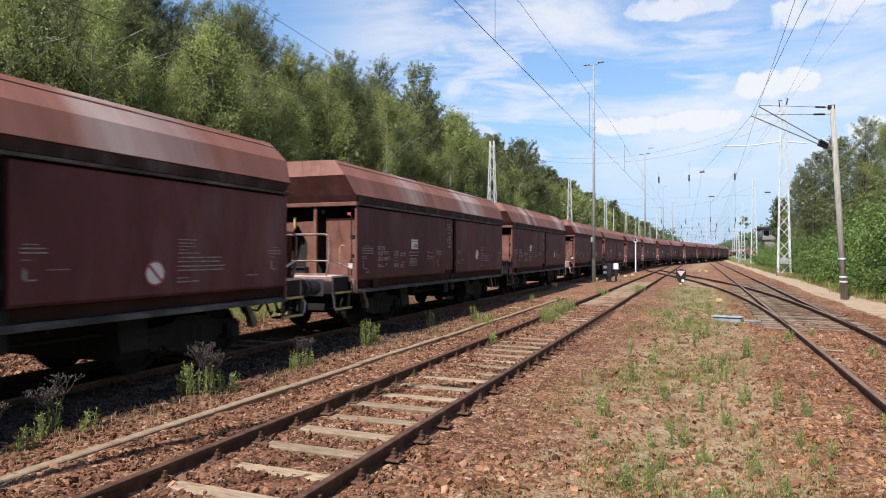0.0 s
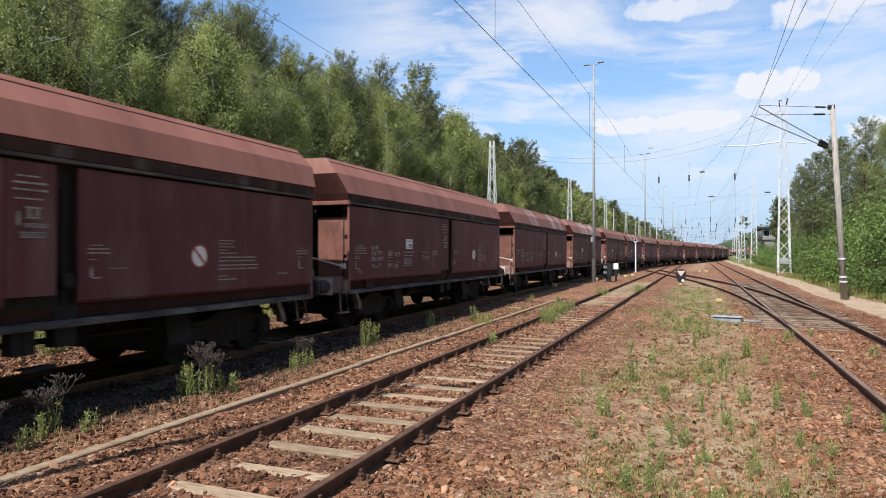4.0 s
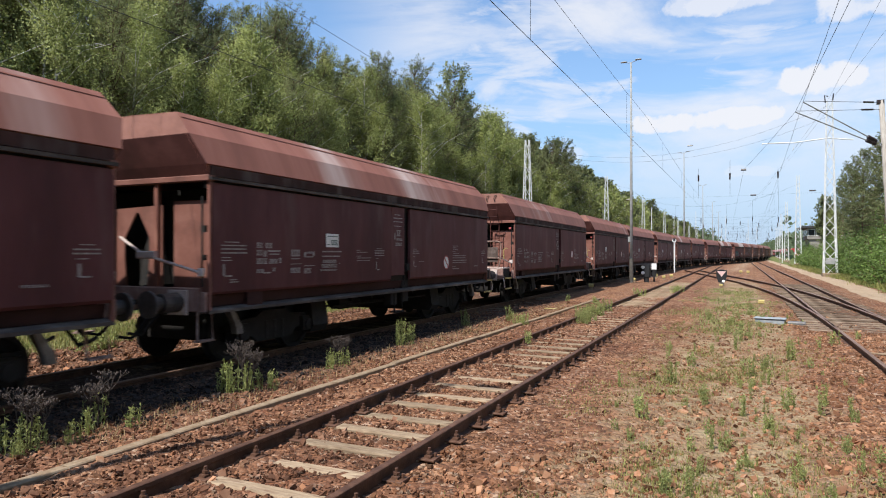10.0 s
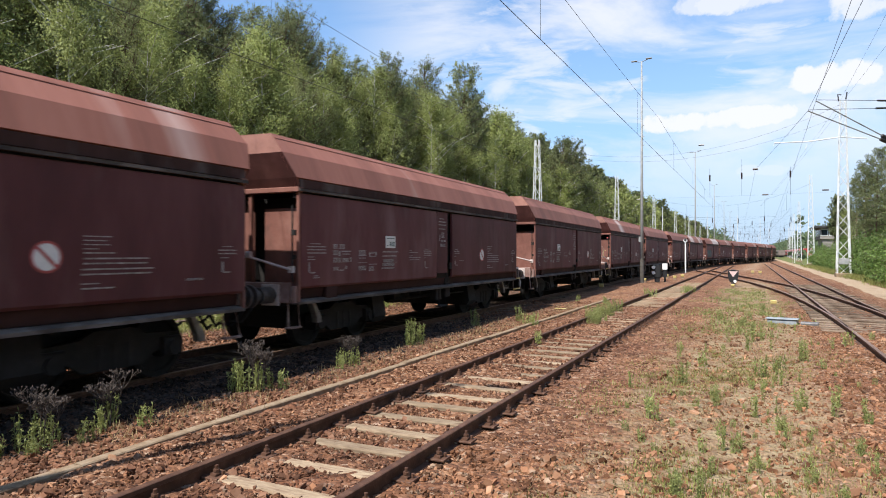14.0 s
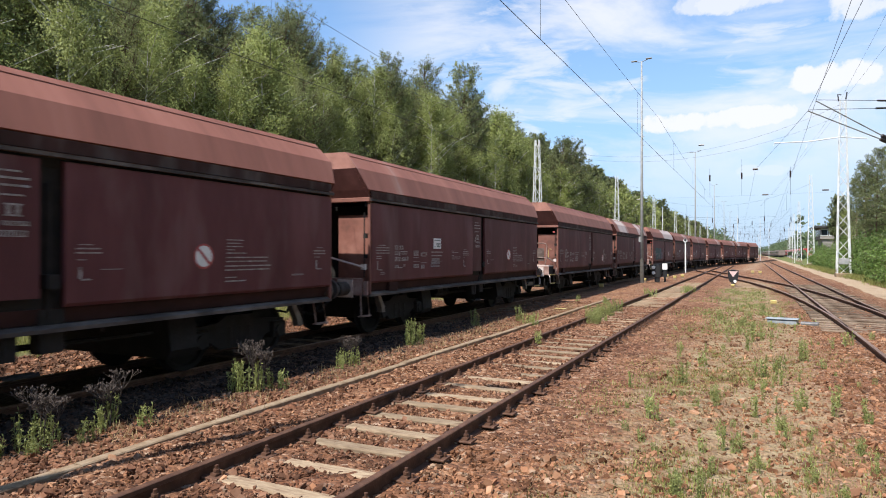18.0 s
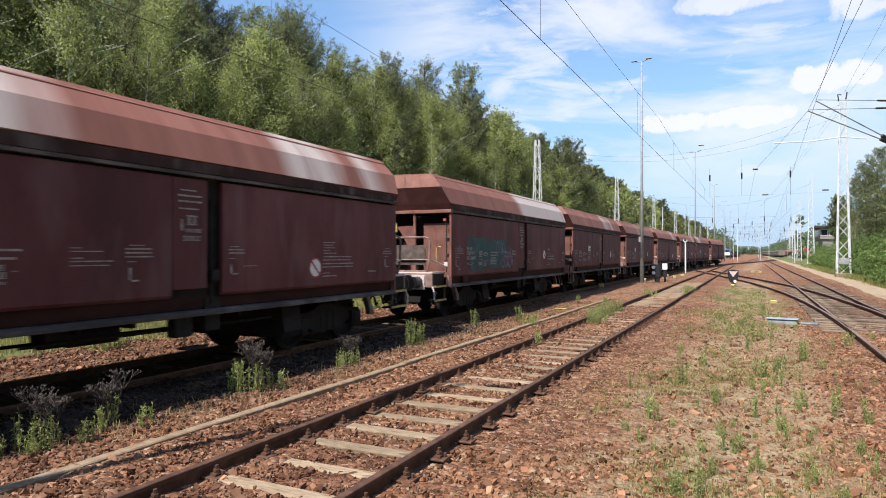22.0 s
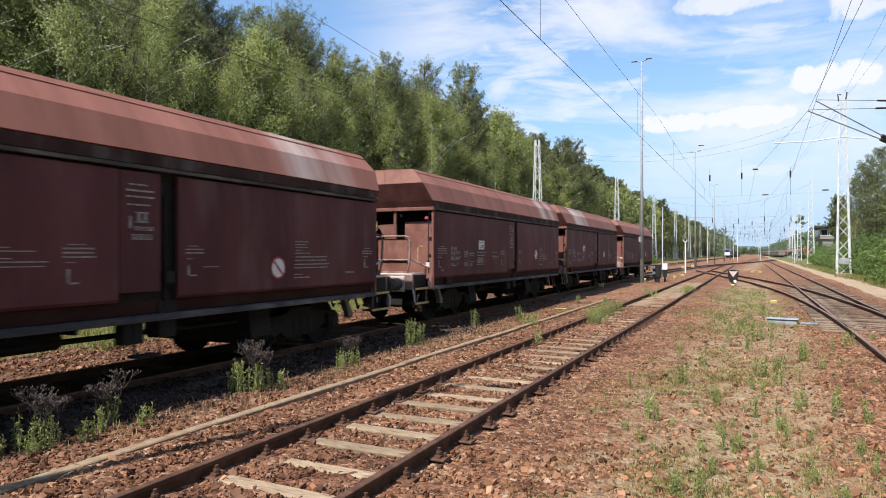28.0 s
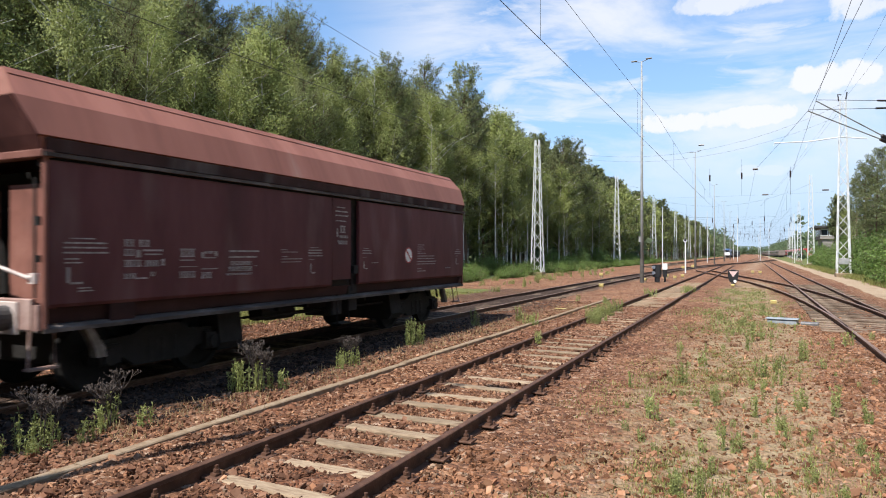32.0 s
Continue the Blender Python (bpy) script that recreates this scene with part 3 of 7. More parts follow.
def rail_shape(fx, s0, s1, off, step=2.0, taper=0.0):
    """One rail along the line x = fx(s) at the sideways offset; a tapered tip makes a switch blade."""
    sh = Shape()
    ss = list(np.arange(s0, s1, step)) + [s1]
    n = len(RAIL_OUT)
    pts = []
    for i, s in enumerate(ss):
        sl = (fx(s + 0.5) - fx(s - 0.5))
        nx, ny = 1 / math.hypot(1, sl), -sl / math.hypot(1, sl)
        w = 1.0 if not taper else 0.35 + 0.65 * min(1, (s - s0) / taper)
        for (u, z) in RAIL_OUT:
            pts.append((fx(s) + (off + u * w) * nx, s + (off + u * w) * ny, z))
    fs = [tuple(range(n)), tuple(range(len(pts) - 1, len(pts) - n - 1, -1))]
    for i in range(len(ss) - 1):
        for k in range(n):
            fs.append((i * n + k, (i + 1) * n + k, (i + 1) * n + (k + 1) % n, i * n + (k + 1) % n))
    sh.add(pts, fs)
    return sh


def paint_heads(ob, material):
    """The upper faces of a rail take the worn material."""
    me = ob.data
    me.materials.append(material)
    for p in me.polygons:
        if p.normal.z > 0.5 and p.center.z > -0.01:
            p.material_index = 1


SLEEPER_ME = Shape().box(-0.80, 0.80, -0.085, 0.085, -0.16, 0.0, 0.014).mesh("sleeper", M_SLEEPER)
OLD_SLEEPER_ME = Shape().box(-1.28, 1.28, -0.125, 0.125, -0.16, 0.0, 0.012).mesh("sleeper", M_OLDSLEEPER)
clip_sh = Shape()
clip_sh.box(-0.19, 0.19, -0.085, 0.085, -0.012, 0.008, 0.004)
for sx in (-1, 1):
    clip_sh.box(sx * 0.105 - 0.032, sx * 0.105 + 0.032, -0.045, 0.045, 0.008, 0.035, 0.008)
    clip_sh.tube([(sx * 0.105, 0, 0.03), (sx * 0.105, 0, 0.095)], 0.017, 6)
    clip_sh.tube([(sx * 0.105, 0, 0.04), (sx * 0.105, 0, 0.062)], 0.030, 6)
    clip_sh.tube([(sx * 0.152, 0.03, 0.0), (sx * 0.152, 0.03, 0.045)], 0.016, 6)
CLIP_ME = clip_sh.mesh("rail_clip", M_RAIL)
GAUGE = 1.435 / 2 + 0.036


def railway(name, fx, s0, s1, label, sleepers, step=0.636, clips=None, worn=M_RAIL, first=4.21, rails=((-GAUGE, None, None), (GAUGE, None, None)), depth=-0.118):
    tr = thing(name, Matrix(), label, "railway track", kind="structure")
    for off, a, b in rails:
        ob = part("rail", rail_shape(fx, a if a is not None else s0, b if b is not None else s1, off), M_RAIL, tr)
        paint_heads(ob, worn)
    if sleepers:
        a, b, me = sleepers
        k = math.ceil((a - first) / step)
        while first + k * step < b:
            s = first + k * step
            ob = new("sleeper", me)
            ob.parent = tr
            rr = random.Random(k * 7 + int(fx(0) * 10))
            ob.matrix_basis = pose(fx(s) + rr.uniform(-0.02, 0.02), s, depth + rr.uniform(-0.012, 0.012), rr.uniform(-1, 1), rr.uniform(-0.4, 0.4),
                                   -math.degrees(math.atan(fx(s + 0.5) - fx(s - 0.5))) + rr.uniform(-0.8, 0.8))
            if clips and clips[0] < s < clips[1]:
                for off in (-GAUGE, GAUGE):
                    c = new("rail_clip", CLIP_ME)
                    c.parent = tr
                    c.matrix_basis = pose(fx(s) + off, s, depth + 0.008)
            k += 1
    return tr


railway("railway_track", lambda s: NEAR_X, -12, 112, "rusty disused railway track on pale weathered sleepers", (2.0, 46, SLEEPER_ME), clips=(2, 22))
railway("railway_track", train_x, -60, 350, "railway track in use with dark sleepers under the train", (0, 60, OLD_SLEEPER_ME), first=0.3, worn=M_RAILTOP, depth=-0.125)
railway("railway_track", main_x, -12, 260, "rusty main track leading through a set of points", (18.6, 46, OLD_SLEEPER_ME), step=0.60, first=17.1, worn=M_RAILTOP,
        rails=((-GAUGE, 18.6, None), (GAUGE, None, None)), depth=-0.12)
railway("railway_track", siding_x, -12, 76, "curved diverging track of the points", None, worn=M_RAILTOP, rails=((-GAUGE, None, None), (GAUGE, 18.6, None)))
railway("railway_track", lambda s: -13.4 + 0.012 * (s - 100), 95, 600, "distant yard track on sandy ballast", (95, 140, OLD_SLEEPER_ME), first=95.2, worn=M_RAILTOP)
railway("railway_track", lambda s: 6.5 + 0.045 * (s - 120), 120, 600, "distant yard track on sandy ballast", None, worn=M_RAILTOP)
railway("railway_track", lambda s: -1.0 + 0.02 * (s - 150), 150, 600, "distant yard track on sandy ballast", None, worn=M_RAILTOP)

# kerb: a narrow line of concrete edging beside the near track
kerb = thing("kerb", Matrix(), "narrow pale concrete edging strip half sunk in gravel", "kerb", kind="structure")
y = -6.0
kr = random.Random(3)
while y < 27:
    ln = kr.uniform(0.98, 1.0) * 2.0
    part("kerb_stone", Shape().box(-5.545, -5.415, y, y + ln - 0.012, -0.30, -0.085 + kr.uniform(-0.012, 0.006), 0.012), M_CONCRETE, kerb)
    y += ln

# ================= the train =================
BODY = 11.8


def text_bars(sh, x, sgn, rows):
    """Lettering as plain bars on the side wall: rows of (y0, y1, z0, z1)."""
    marks = []
    for (y0, y1, z0, z1) in rows:
        n = max(1, int((y1 - y0) / (0.42 * (z1 - z0) + 0.010))) if z1 - z0 > 0.030 else 1
        w = (y1 - y0) / n
        gap = 0.24 * w if n > 1 else 0.0
        marks += [(y0 + k * w + gap, y0 + (k + 1) * w - gap, z0, z1) for k in range(n)]
        if n > 1:
            marks += [(y0, y1, z0, z0 + 0.14 * (z1 - z0)), (y0, y1, z1 - 0.14 * (z1 - z0), z1)]
    for (y0, y1, z0, z1) in marks:
        sh.box(min(x, x + sgn * 0.003), max(x, x + sgn * 0.003), y0, y1, z0, z1)


def lettering_rows(rng):
    groups = []
    a = [(0.30, 0.62, 1.97, 1.985), (0.22, 0.78, 1.915, 1.935), (0.22, 0.78, 1.86, 1.88), (0.22, 0.80, 1.80, 1.82), (0.24, 0.42, 1.73, 1.745),
         (0.24, 0.45, 1.685, 1.70), (0.26, 0.30, 1.46, 1.64), (0.30, 0.46, 1.44, 1.465), (0.40, 0.56, 1.385, 1.40), (0.40, 0.60, 1.35, 1.365)]
    groups.append(a)
    b = [(1.02, 1.17, 1.89, 1.98), (1.24, 1.41, 1.89, 1.98), (1.02, 1.17, 1.77, 1.86), (1.20, 1.27, 1.75, 1.85), (1.30, 1.62, 1.83, 1.855),
         (1.34, 1.60, 1.78, 1.80), (1.02, 1.28, 1.63, 1.72), (1.33, 1.56, 1.63, 1.71), (1.60, 1.65, 1.64, 1.73), (1.02, 1.20, 1.48, 1.545),
         (1.20, 1.38, 1.47, 1.49), (1.42, 1.50, 1.50, 1.56)]
    groups.append(b)
    c = [(1.92, 2.18, 1.75, 1.87), (1.92, 2.17, 1.70, 1.715), (1.92, 2.22, 1.61, 1.622), (1.90, 2.19, 1.46, 1.55), (2.30, 2.36, 1.74, 1.82), (2.36, 2.62, 1.80, 1.835),
         (2.34, 2.58, 1.73, 1.75), (2.56, 2.62, 1.76, 1.81), (2.30, 2.62, 1.57, 1.585), (2.30, 2.50, 1.44, 1.53)]
    groups.append(c)
    d = [(2.86, 3.52, 1.825, 1.85), (2.86, 3.46, 1.735, 1.76), (2.88, 3.34, 1.62, 1.68), (2.84, 3.36, 1.53, 1.60), (2.80, 3.36, 1.47, 1.50), (3.42, 3.48, 1.60, 1.615)]
    groups.append(d)
    e = [(4.08, 4.22, 1.86, 1.872), (4.08, 4.50, 1.82, 1.832), (4.08, 4.24, 1.74, 1.752), (4.08, 4.64, 1.70, 1.715), (4.08, 4.60, 1.65, 1.662)]
    groups.append(e)
    f = [(4.88, 5.10, 1.90, 1.912), (4.82, 5.22, 1.85, 1.87), (4.82, 5.22, 1.80, 1.82), (4.82, 5.24, 1.75, 1.768), (4.85, 4.97, 1.69, 1.70), (4.87, 4.905, 1.46, 1.62), (4.90, 5.02, 1.44, 1.462)]
    groups.append(f)
    g = [(5.70, 5.98, 2.68, 2.70), (5.66, 6.08, 2.60, 2.625), (5.66, 6.08, 2.52, 2.545), (5.68, 6.02, 2.42, 2.44), (5.70, 5.74, 2.12, 2.28), (5.80, 6.00, 2.20, 2.34), (5.78, 6.08, 2.10, 2.15), (5.74, 6.06, 1.98, 2.05)]
    groups.append(g)
    h = [(6.66, 6.84, 1.90, 1.912), (6.62, 6.94, 1.85, 1.868), (6.62, 6.96, 1.80, 1.818), (6.64, 6.76, 1.72, 1.73), (6.66, 6.695, 1.50, 1.64), (6.69, 6.82, 1.48, 1.50), (6.95, 7.25, 1.60, 1.612)]
    groups.append(h)
    i = [(9.05, 9.42, 2.00, 2.015), (9.05, 9.36, 1.95, 1.965), (9.05, 9.40, 1.90, 1.915), (9.05, 9.24, 1.85, 1.862), (9.05, 9.48, 1.80, 1.815), (9.05, 9.98, 1.73, 1.75),
         (9.05, 9.95, 1.67, 1.69), (9.02, 10.05, 1.60, 1.62), (9.02, 10.02, 1.54, 1.56), (9.02, 9.26, 1.43, 1.445), (9.02, 9.46, 1.37, 1.39), (10.6, 10.92, 1.42, 1.45)]
    groups.append(i)
    j = [(11.30, 11.50, 1.90, 1.912), (11.22, 11.58, 1.84, 1.86), (11.22, 11.58, 1.79, 1.81), (11.26, 11.42, 1.73, 1.742), (11.28, 11.32, 1.52, 1.68), (11.32, 11.46, 1.51, 1.53)]
    groups.append(j)
    return groups


def disc_shape(x, y, z, r, t, n=28):
    return Shape().prism([(y + r * math.cos(2 * math.pi * k / n), z + r * math.sin(2 * math.pi * k / n)) for k in range(n)], "x", x, x + t)


PLATFORM_DEPTH = 0.77


def build_wagon(plat, ladder, placard, screen):
    """plat names the end that carries the brake platform: 0 leading, 1 trailing, 2 none."""
    label = "red-brown hopper wagon with angled lid roof" + (" and leading brake platform", " and trailing brake platform", " and plain ends")[plat]
    w = thing("hopper_wagon", Matrix(), label, "freight wagon", "wagons of the train")
    for sg in (-1, 1):
        out = sg * HALF
        # door panels: a slightly bulged plate with a folded bottom rim
        for (y0, y1) in ((0.05, 5.56), (6.50, BODY - 0.03)):
            prof = [(out - sg * 0.04, 1.18), (out - sg * 0.012, 1.22), (out, 1.9), (out - sg * 0.004, 2.5), (out - sg * 0.014, 2.862), (out - sg * 0.075, 2.872), (out - sg * 0.075, 1.18)]
            part("side_door", Shape().prism(prof, "y", y0, y1), M_SIDE, w)
        part("slot_plate", Shape().box(min(out - sg * 0.05, out - sg * 0.01), max(out - sg * 0.05, out - sg * 0.01), 5.58, 6.20, 1.30, 2.86), M_SIDE, w)
        part("door_slot", Shape().box(min(out - sg * 0.26, out - sg * 0.22), max(out - sg * 0.26, out - sg * 0.22), 6.20, 6.50, 1.1, 2.80), M_FRAME, w)
        lever = Shape().tube([(out - sg * 0.10, 6.35, 1.05), (out - sg * 0.10, 6.35, 2.6)], 0.03, 6)
        lever.box(out - 0.16, out + 0.0 * sg + 0.02, 6.28, 6.42, 1.40, 1.56)
        part("door_lever", lever, M_FRAME, w)
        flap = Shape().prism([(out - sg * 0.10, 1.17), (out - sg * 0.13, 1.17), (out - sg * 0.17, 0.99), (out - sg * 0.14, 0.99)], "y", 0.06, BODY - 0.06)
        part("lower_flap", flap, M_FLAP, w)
        part("sill", Shape().prism([(out - sg * 0.01, 0.90), (out - sg * 0.01, 0.945), (out - sg * 0.07, 0.985), (out - sg * 0.20, 0.985), (out - sg * 0.20, 0.90)], "y", 0.0, BODY), M_SILL, w)
        gut = Shape().prism([(out + sg * 0.03, 2.90), (out + sg * 0.03, 2.945), (out - sg * 0.10, 2.955), (out - sg * 0.10, 2.90)], "y", -0.02, BODY + 0.02)
        part("gutter_rail", gut, M_SILL, w)
        part("gap_strip", Shape().box(min(out - sg * 0.16, out - sg * 0.10), max(out - sg * 0.16, out - sg * 0.10), 0.02, BODY - 0.02, 2.79, 2.92), M_FRAME, w)
        # the lid over this side: rim, steep lower plate, upper plate, half of the top
        lid = Shape()
        sec = [(HALF - 0.04, 2.955), (HALF - 0.035, 3.12), (HALF, 3.135), (1.31, 3.572), (0.99, 3.93), (0.02, 3.955), (0.02, 3.925), (0.97, 3.90), (1.27, 3.545), (HALF - 0.08, 3.11), (HALF - 0.08, 2.955)]
        ends = {3.572: 0.24, 3.545: 0.24, 3.93: 0.16, 3.90: 0.16, 3.955: 0.14, 3.925: 0.14, 3.135: 0.08, 3.12: 0.075, 3.11: 0.07}
        n = len(sec)
        pts = [(sg * a, -ends.get(z, 0.0), z) for a, z in sec] + [(sg * a, BODY + ends.get(z, 0.0), z) for a, z in sec]
        fs = [(k, n + k, n + (k + 1) % n, (k + 1) % n) for k in range(n)]
        lid.add(pts, fs)
        part("roof_lid", lid, M_ROOF, w)
        part("lid_seam", Shape().prism([(sg * 1.080, 3.843), (sg * 1.074, 3.853), (sg * 1.060, 3.866), (sg * 1.064, 3.84)], "y", -0.16, BODY + 0.16), M_ROOF, w)
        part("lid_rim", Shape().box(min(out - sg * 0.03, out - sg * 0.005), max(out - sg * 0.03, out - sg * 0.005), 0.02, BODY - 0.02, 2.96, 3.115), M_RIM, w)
        for yy in (0.0, BODY - 0.05):
            part("corner_pillar", Shape().box(min(out - sg * 0.012, out - sg * 0.068), max(out - sg * 0.012, out - sg * 0.068), yy, yy + 0.05, 0.92, 2.90, 0.008), M_END, w)
        for g in lettering_rows(None):
            ls = Shape()
            text_bars(ls, out, sg, g)
            tagged(part("lettering", ls, M_LETTER, w), kind="stuff")
        part("round_mark", disc_shape(out if sg > 0 else out - 0.004, 8.60, 1.76, 0.155, 0.004), M_BOARD, w, "white round mark with a red rim")
        ring = Shape()
        for k in range(28):
            a0, a1 = 2 * math.pi * k / 28, 2 * math.pi * (k + 1) / 28
            for q in ((0.155, 0.185),):
                ring.add([(out + sg * 0.003, 8.6 + r * math.cos(a), 1.76 + r * math.sin(a)) for a, r in ((a0, q[0]), (a0, q[1]), (a1, q[1]), (a1, q[0]))], [(0, 1, 2, 3)])
        ring.add([(out + sg * 0.0062, 8.6 + u, 1.76 + v) for u, v in ((-0.125, 0.095), (-0.095, 0.125), (0.125, -0.095), (0.095, -0.125))], [(0, 1, 2, 3)])
        part("mark_rim", ring, M_RED, w)
        if placard:
            part("placard", Shape().box(min(out, out + sg * 0.012), max(out, out + sg * 0.012), 2.98, 3.40, 1.92, 2.18, 0.003), M_BOARD, w, "white placard on the side door")
            pr = Shape()
            text_bars(pr, out + sg * 0.012, sg, [(3.02, 3.36, 2.12, 2.14), (3.14, 3.36, 1.96, 2.06), (3.02, 3.10, 1.96, 1.98)])
            part("placard_print", pr, M_INK, w)
    # the two ends
    for end, y0, d in ((0, 0.0, -1), (1, BODY, 1)):
        hip = Shape()
        ya, yb, yc = y0, y0 + d * 0.24, y0 + d * 0.16
        hip.add([(-1.31, yb, 3.572), (1.31, yb, 3.572), (0.99, yc, 3.93), (0, yc, 3.955), (-0.99, yc, 3.93)], [(0, 1, 2, 3, 4)])
        hip.add([(-1.28, yb - d * 0.03, 3.555), (1.28, yb - d * 0.03, 3.555), (0.97, yc - d * 0.03, 3.9), (0, yc - d * 0.03, 3.925), (-0.97, yc - d * 0.03, 3.9)], [(4, 3, 2, 1, 0)])
        part("roof_end", hip, M_ROOF_END, w)
        hood = Shape()
        ym = y0 + d * 0.08
        hood.add([(-HALF, ym, 3.135), (HALF, ym, 3.135), (1.31, yb, 3.572), (-1.31, yb, 3.572), (-HALF + 0.04, ya, 2.96), (HALF - 0.04, ya, 2.96)], [(0, 1, 2, 3), (4, 5, 1, 0)])
        part("roof_hood", hood, M_HOOD, w)
        part("end_beam", Shape().box(-HALF, HALF, min(y0 - d * 0.10, y0 + d * 0.045), max(y0 - d * 0.10, y0 + d * 0.045), 2.885, 2.975, 0.01), M_END, w)
        yw = y0 - d * 0.17
        # the recessed end wall, with a pointed opening over the chute
        hole = [(-0.46, 1.26), (0.0, 1.26), (0.06, 1.72), (0.06, 2.06), (-0.18, 2.46), (-0.24, 2.46), (-0.50, 2.06), (-0.50, 1.72)]
        rim = [(-0.73, 1.16), (0.34, 1.16), (0.34, 1.72), (0.34, 2.06), (0.34, 2.57), (-0.73, 2.53), (-0.73, 2.06), (-0.73, 1.72)]
        pts = [(q, yy, z) for yy in (yw, yw - d * 0.03) for ring in (rim, hole) for q, z in ring]
        fs = []
        for k in range(8):
            j = (k + 1) % 8
            fs += [(k, j, 8 + j, 8 + k), (16 + k, 24 + k, 24 + j, 16 + j), (8 + k, 8 + j, 24 + j, 24 + k), (k, 16 + k, 16 + j, j)]
        part("end_panel", Shape().add(pts, fs), M_END, w)
        ylo, yhi = min(yw, yw - d * 0.03), max(yw, yw - d * 0.03)
        part("end_panel", Shape().box(-1.42, -0.80, ylo, yhi, 1.16, 2.54, 0.008), M_END, w)
        part("end_panel", Shape().box(0.58, 1.40, ylo, yhi, 1.16, 2.62, 0.008), M_END, w)
        part("chute_cone", Shape().tube([(-0.2, yw - d * 0.42, 1.30), (-0.2, yw - d * 0.36, 2.4)], 0.30, 12, 0.10), M_FRAME, w)
        for xx in (-0.765, 0.385):
            post = Shape().box(xx - 0.035, xx + 0.035, min(y0, y0 - d * 0.02), max(y0, y0 - d * 0.02), 1.22, 2.89)
            post.box(xx - 0.01, xx + 0.01, min(y0 - d * 0.02, y0 - d * 0.09), max(y0 - d * 0.02, y0 - d * 0.09), 1.22, 2.89)
            part("end_post", post, M_END, w)
        for sg in (-1, 1):
            rod = Shape().tube([(sg * 1.36, y0 + d * 0.02, 1.30), (sg * 1.36, y0 + d * 0.02, 2.66)], 0.016, 6)
            rod.box(sg * 1.38 - 0.05, sg * 1.38 + 0.04, y0 - 0.03, y0 + 0.04, 2.12, 2.22, 0.008)
            rod.box(sg * 1.37 - 0.03, sg * 1.37 + 0.03, y0 - 0.02, y0 + 0.04, 1.70, 1.78)
            part("locking_rod", rod, M_FRAME, w)
            gear = Shape().box(sg * 1.36 - 0.06, sg * 1.36 + 0.05, min(y0, y0 + d * 0.07), max(y0, y0 + d * 0.07), 1.46, 1.58, 0.01)
            part("locking_gear", gear, M_DUST if sg > 0 else M_END, w)
            part("corner_plate", Shape().box(sg * 1.40 - 0.05, sg * 1.40 + 0.05, min(y0, y0 + d * 0.05), max(y0, y0 + d * 0.05), 0.93, 1.22, 0.01), M_HEADSTOCK, w)
        has = end == plat
        hy = y0 + d * (PLATFORM_DEPTH if has else 0.03)
        part("headstock", Shape().box(-1.30, 1.30, min(hy, hy - d * 0.06), max(hy, hy - d * 0.06), 0.92, 1.285, 0.015), M_HEADSTOCK, w)
        for sg in (-1, 1):
            bx = sg * 0.90
            bf = Shape().tube([(bx, hy, 1.06), (bx, hy + d * 0.36, 1.06)], 0.145, 18)
            bf.tube([(bx, hy + d * 0.34, 1.06), (bx, hy + d * 0.55, 1.06)], 0.105, 14)
            bf.tube([(bx, hy + d * 0.54, 1.06), (bx, hy + d * 0.585, 1.06)], 0.20, 20)
            part("buffer", bf, M_BUFFER, w, smooth=False)
            part("buffer_flange", Shape().box(bx - 0.19, bx + 0.19, min(hy + d * 0.002, hy + d * 0.03), max(hy + d * 0.002, hy + d * 0.03), 0.87, 1.25, 0.01), M_DUST, w, "pale dusty buffer flange")
        hook = Shape().tube([(0, hy, 1.04), (0, hy + d * 0.22, 1.04), (0, hy + d * 0.34, 1.0), (0, hy + d * 0.5, 0.85), (0, hy + d * 0.58, 0.93)], 0.04, 8)
        for xx, dz in ((0.35, 0.0), (0.55, 0.06), (-0.35, 0.02)):
            hook.tube([(xx, hy, 0.95), (xx + 0.01, hy + d * 0.16, 0.72 + dz), (xx - 0.04, hy + d * 0.34, 0.52 + dz), (xx - 0.12, hy + d * 0.52, 0.56 + dz)], 0.028, 6)
        part("coupling", hook, M_FRAME, w)
        if not has:
            rod = Shape().tube([(-0.25, y0 + d * 0.12, 2.06), (0.18, y0 + d * 0.12, 1.82), (0.55, y0 + d * 0.12, 1.72), (1.36, y0 + d * 0.08, 1.52)], 0.022, 6)
            rod.box(0.14, 0.52, min(y0 + d * 0.08, y0 + d * 0.16), max(y0 + d * 0.08, y0 + d * 0.16), 1.72, 1.84, 0.02)
            part("release_rod", rod, M_DUST, w, "pale worn release rod")
            for sg in (-1, 1):
                steps = Shape().tube([(sg * 1.26, hy - d * 0.02, 0.95), (sg * 1.32, hy + d * 0.04, 0.50), (sg * 1.32, hy - d * 0.28, 0.48), (sg * 1.26, hy - d * 0.30, 0.92)], 0.018, 6)
                steps.box(sg * 1.33 - 0.10, sg * 1.33 + 0.04, min(hy + d * 0.04, hy - d * 0.28), max(hy + d * 0.04, hy - d * 0.28), 0.47, 0.495)
                part("foot_step", steps, M_HANDRAIL, w, "worn pale foot step")
            continue
        # the brake platform
        ya, yb = min(y0, hy), max(y0, hy)
        part("platform_floor", Shape().box(-1.30, 1.30, ya, yb, 1.275, 1.315, 0.01), M_DUST, w, "dusty pale platform floor")
        for sg in (-1, 1):
            part("platform_beam", Shape().box(sg * 1.26 - 0.04, sg * 1.26 + 0.04, ya + 0.06, yb - 0.06, 0.98, 1.27), M_FRAME, w)
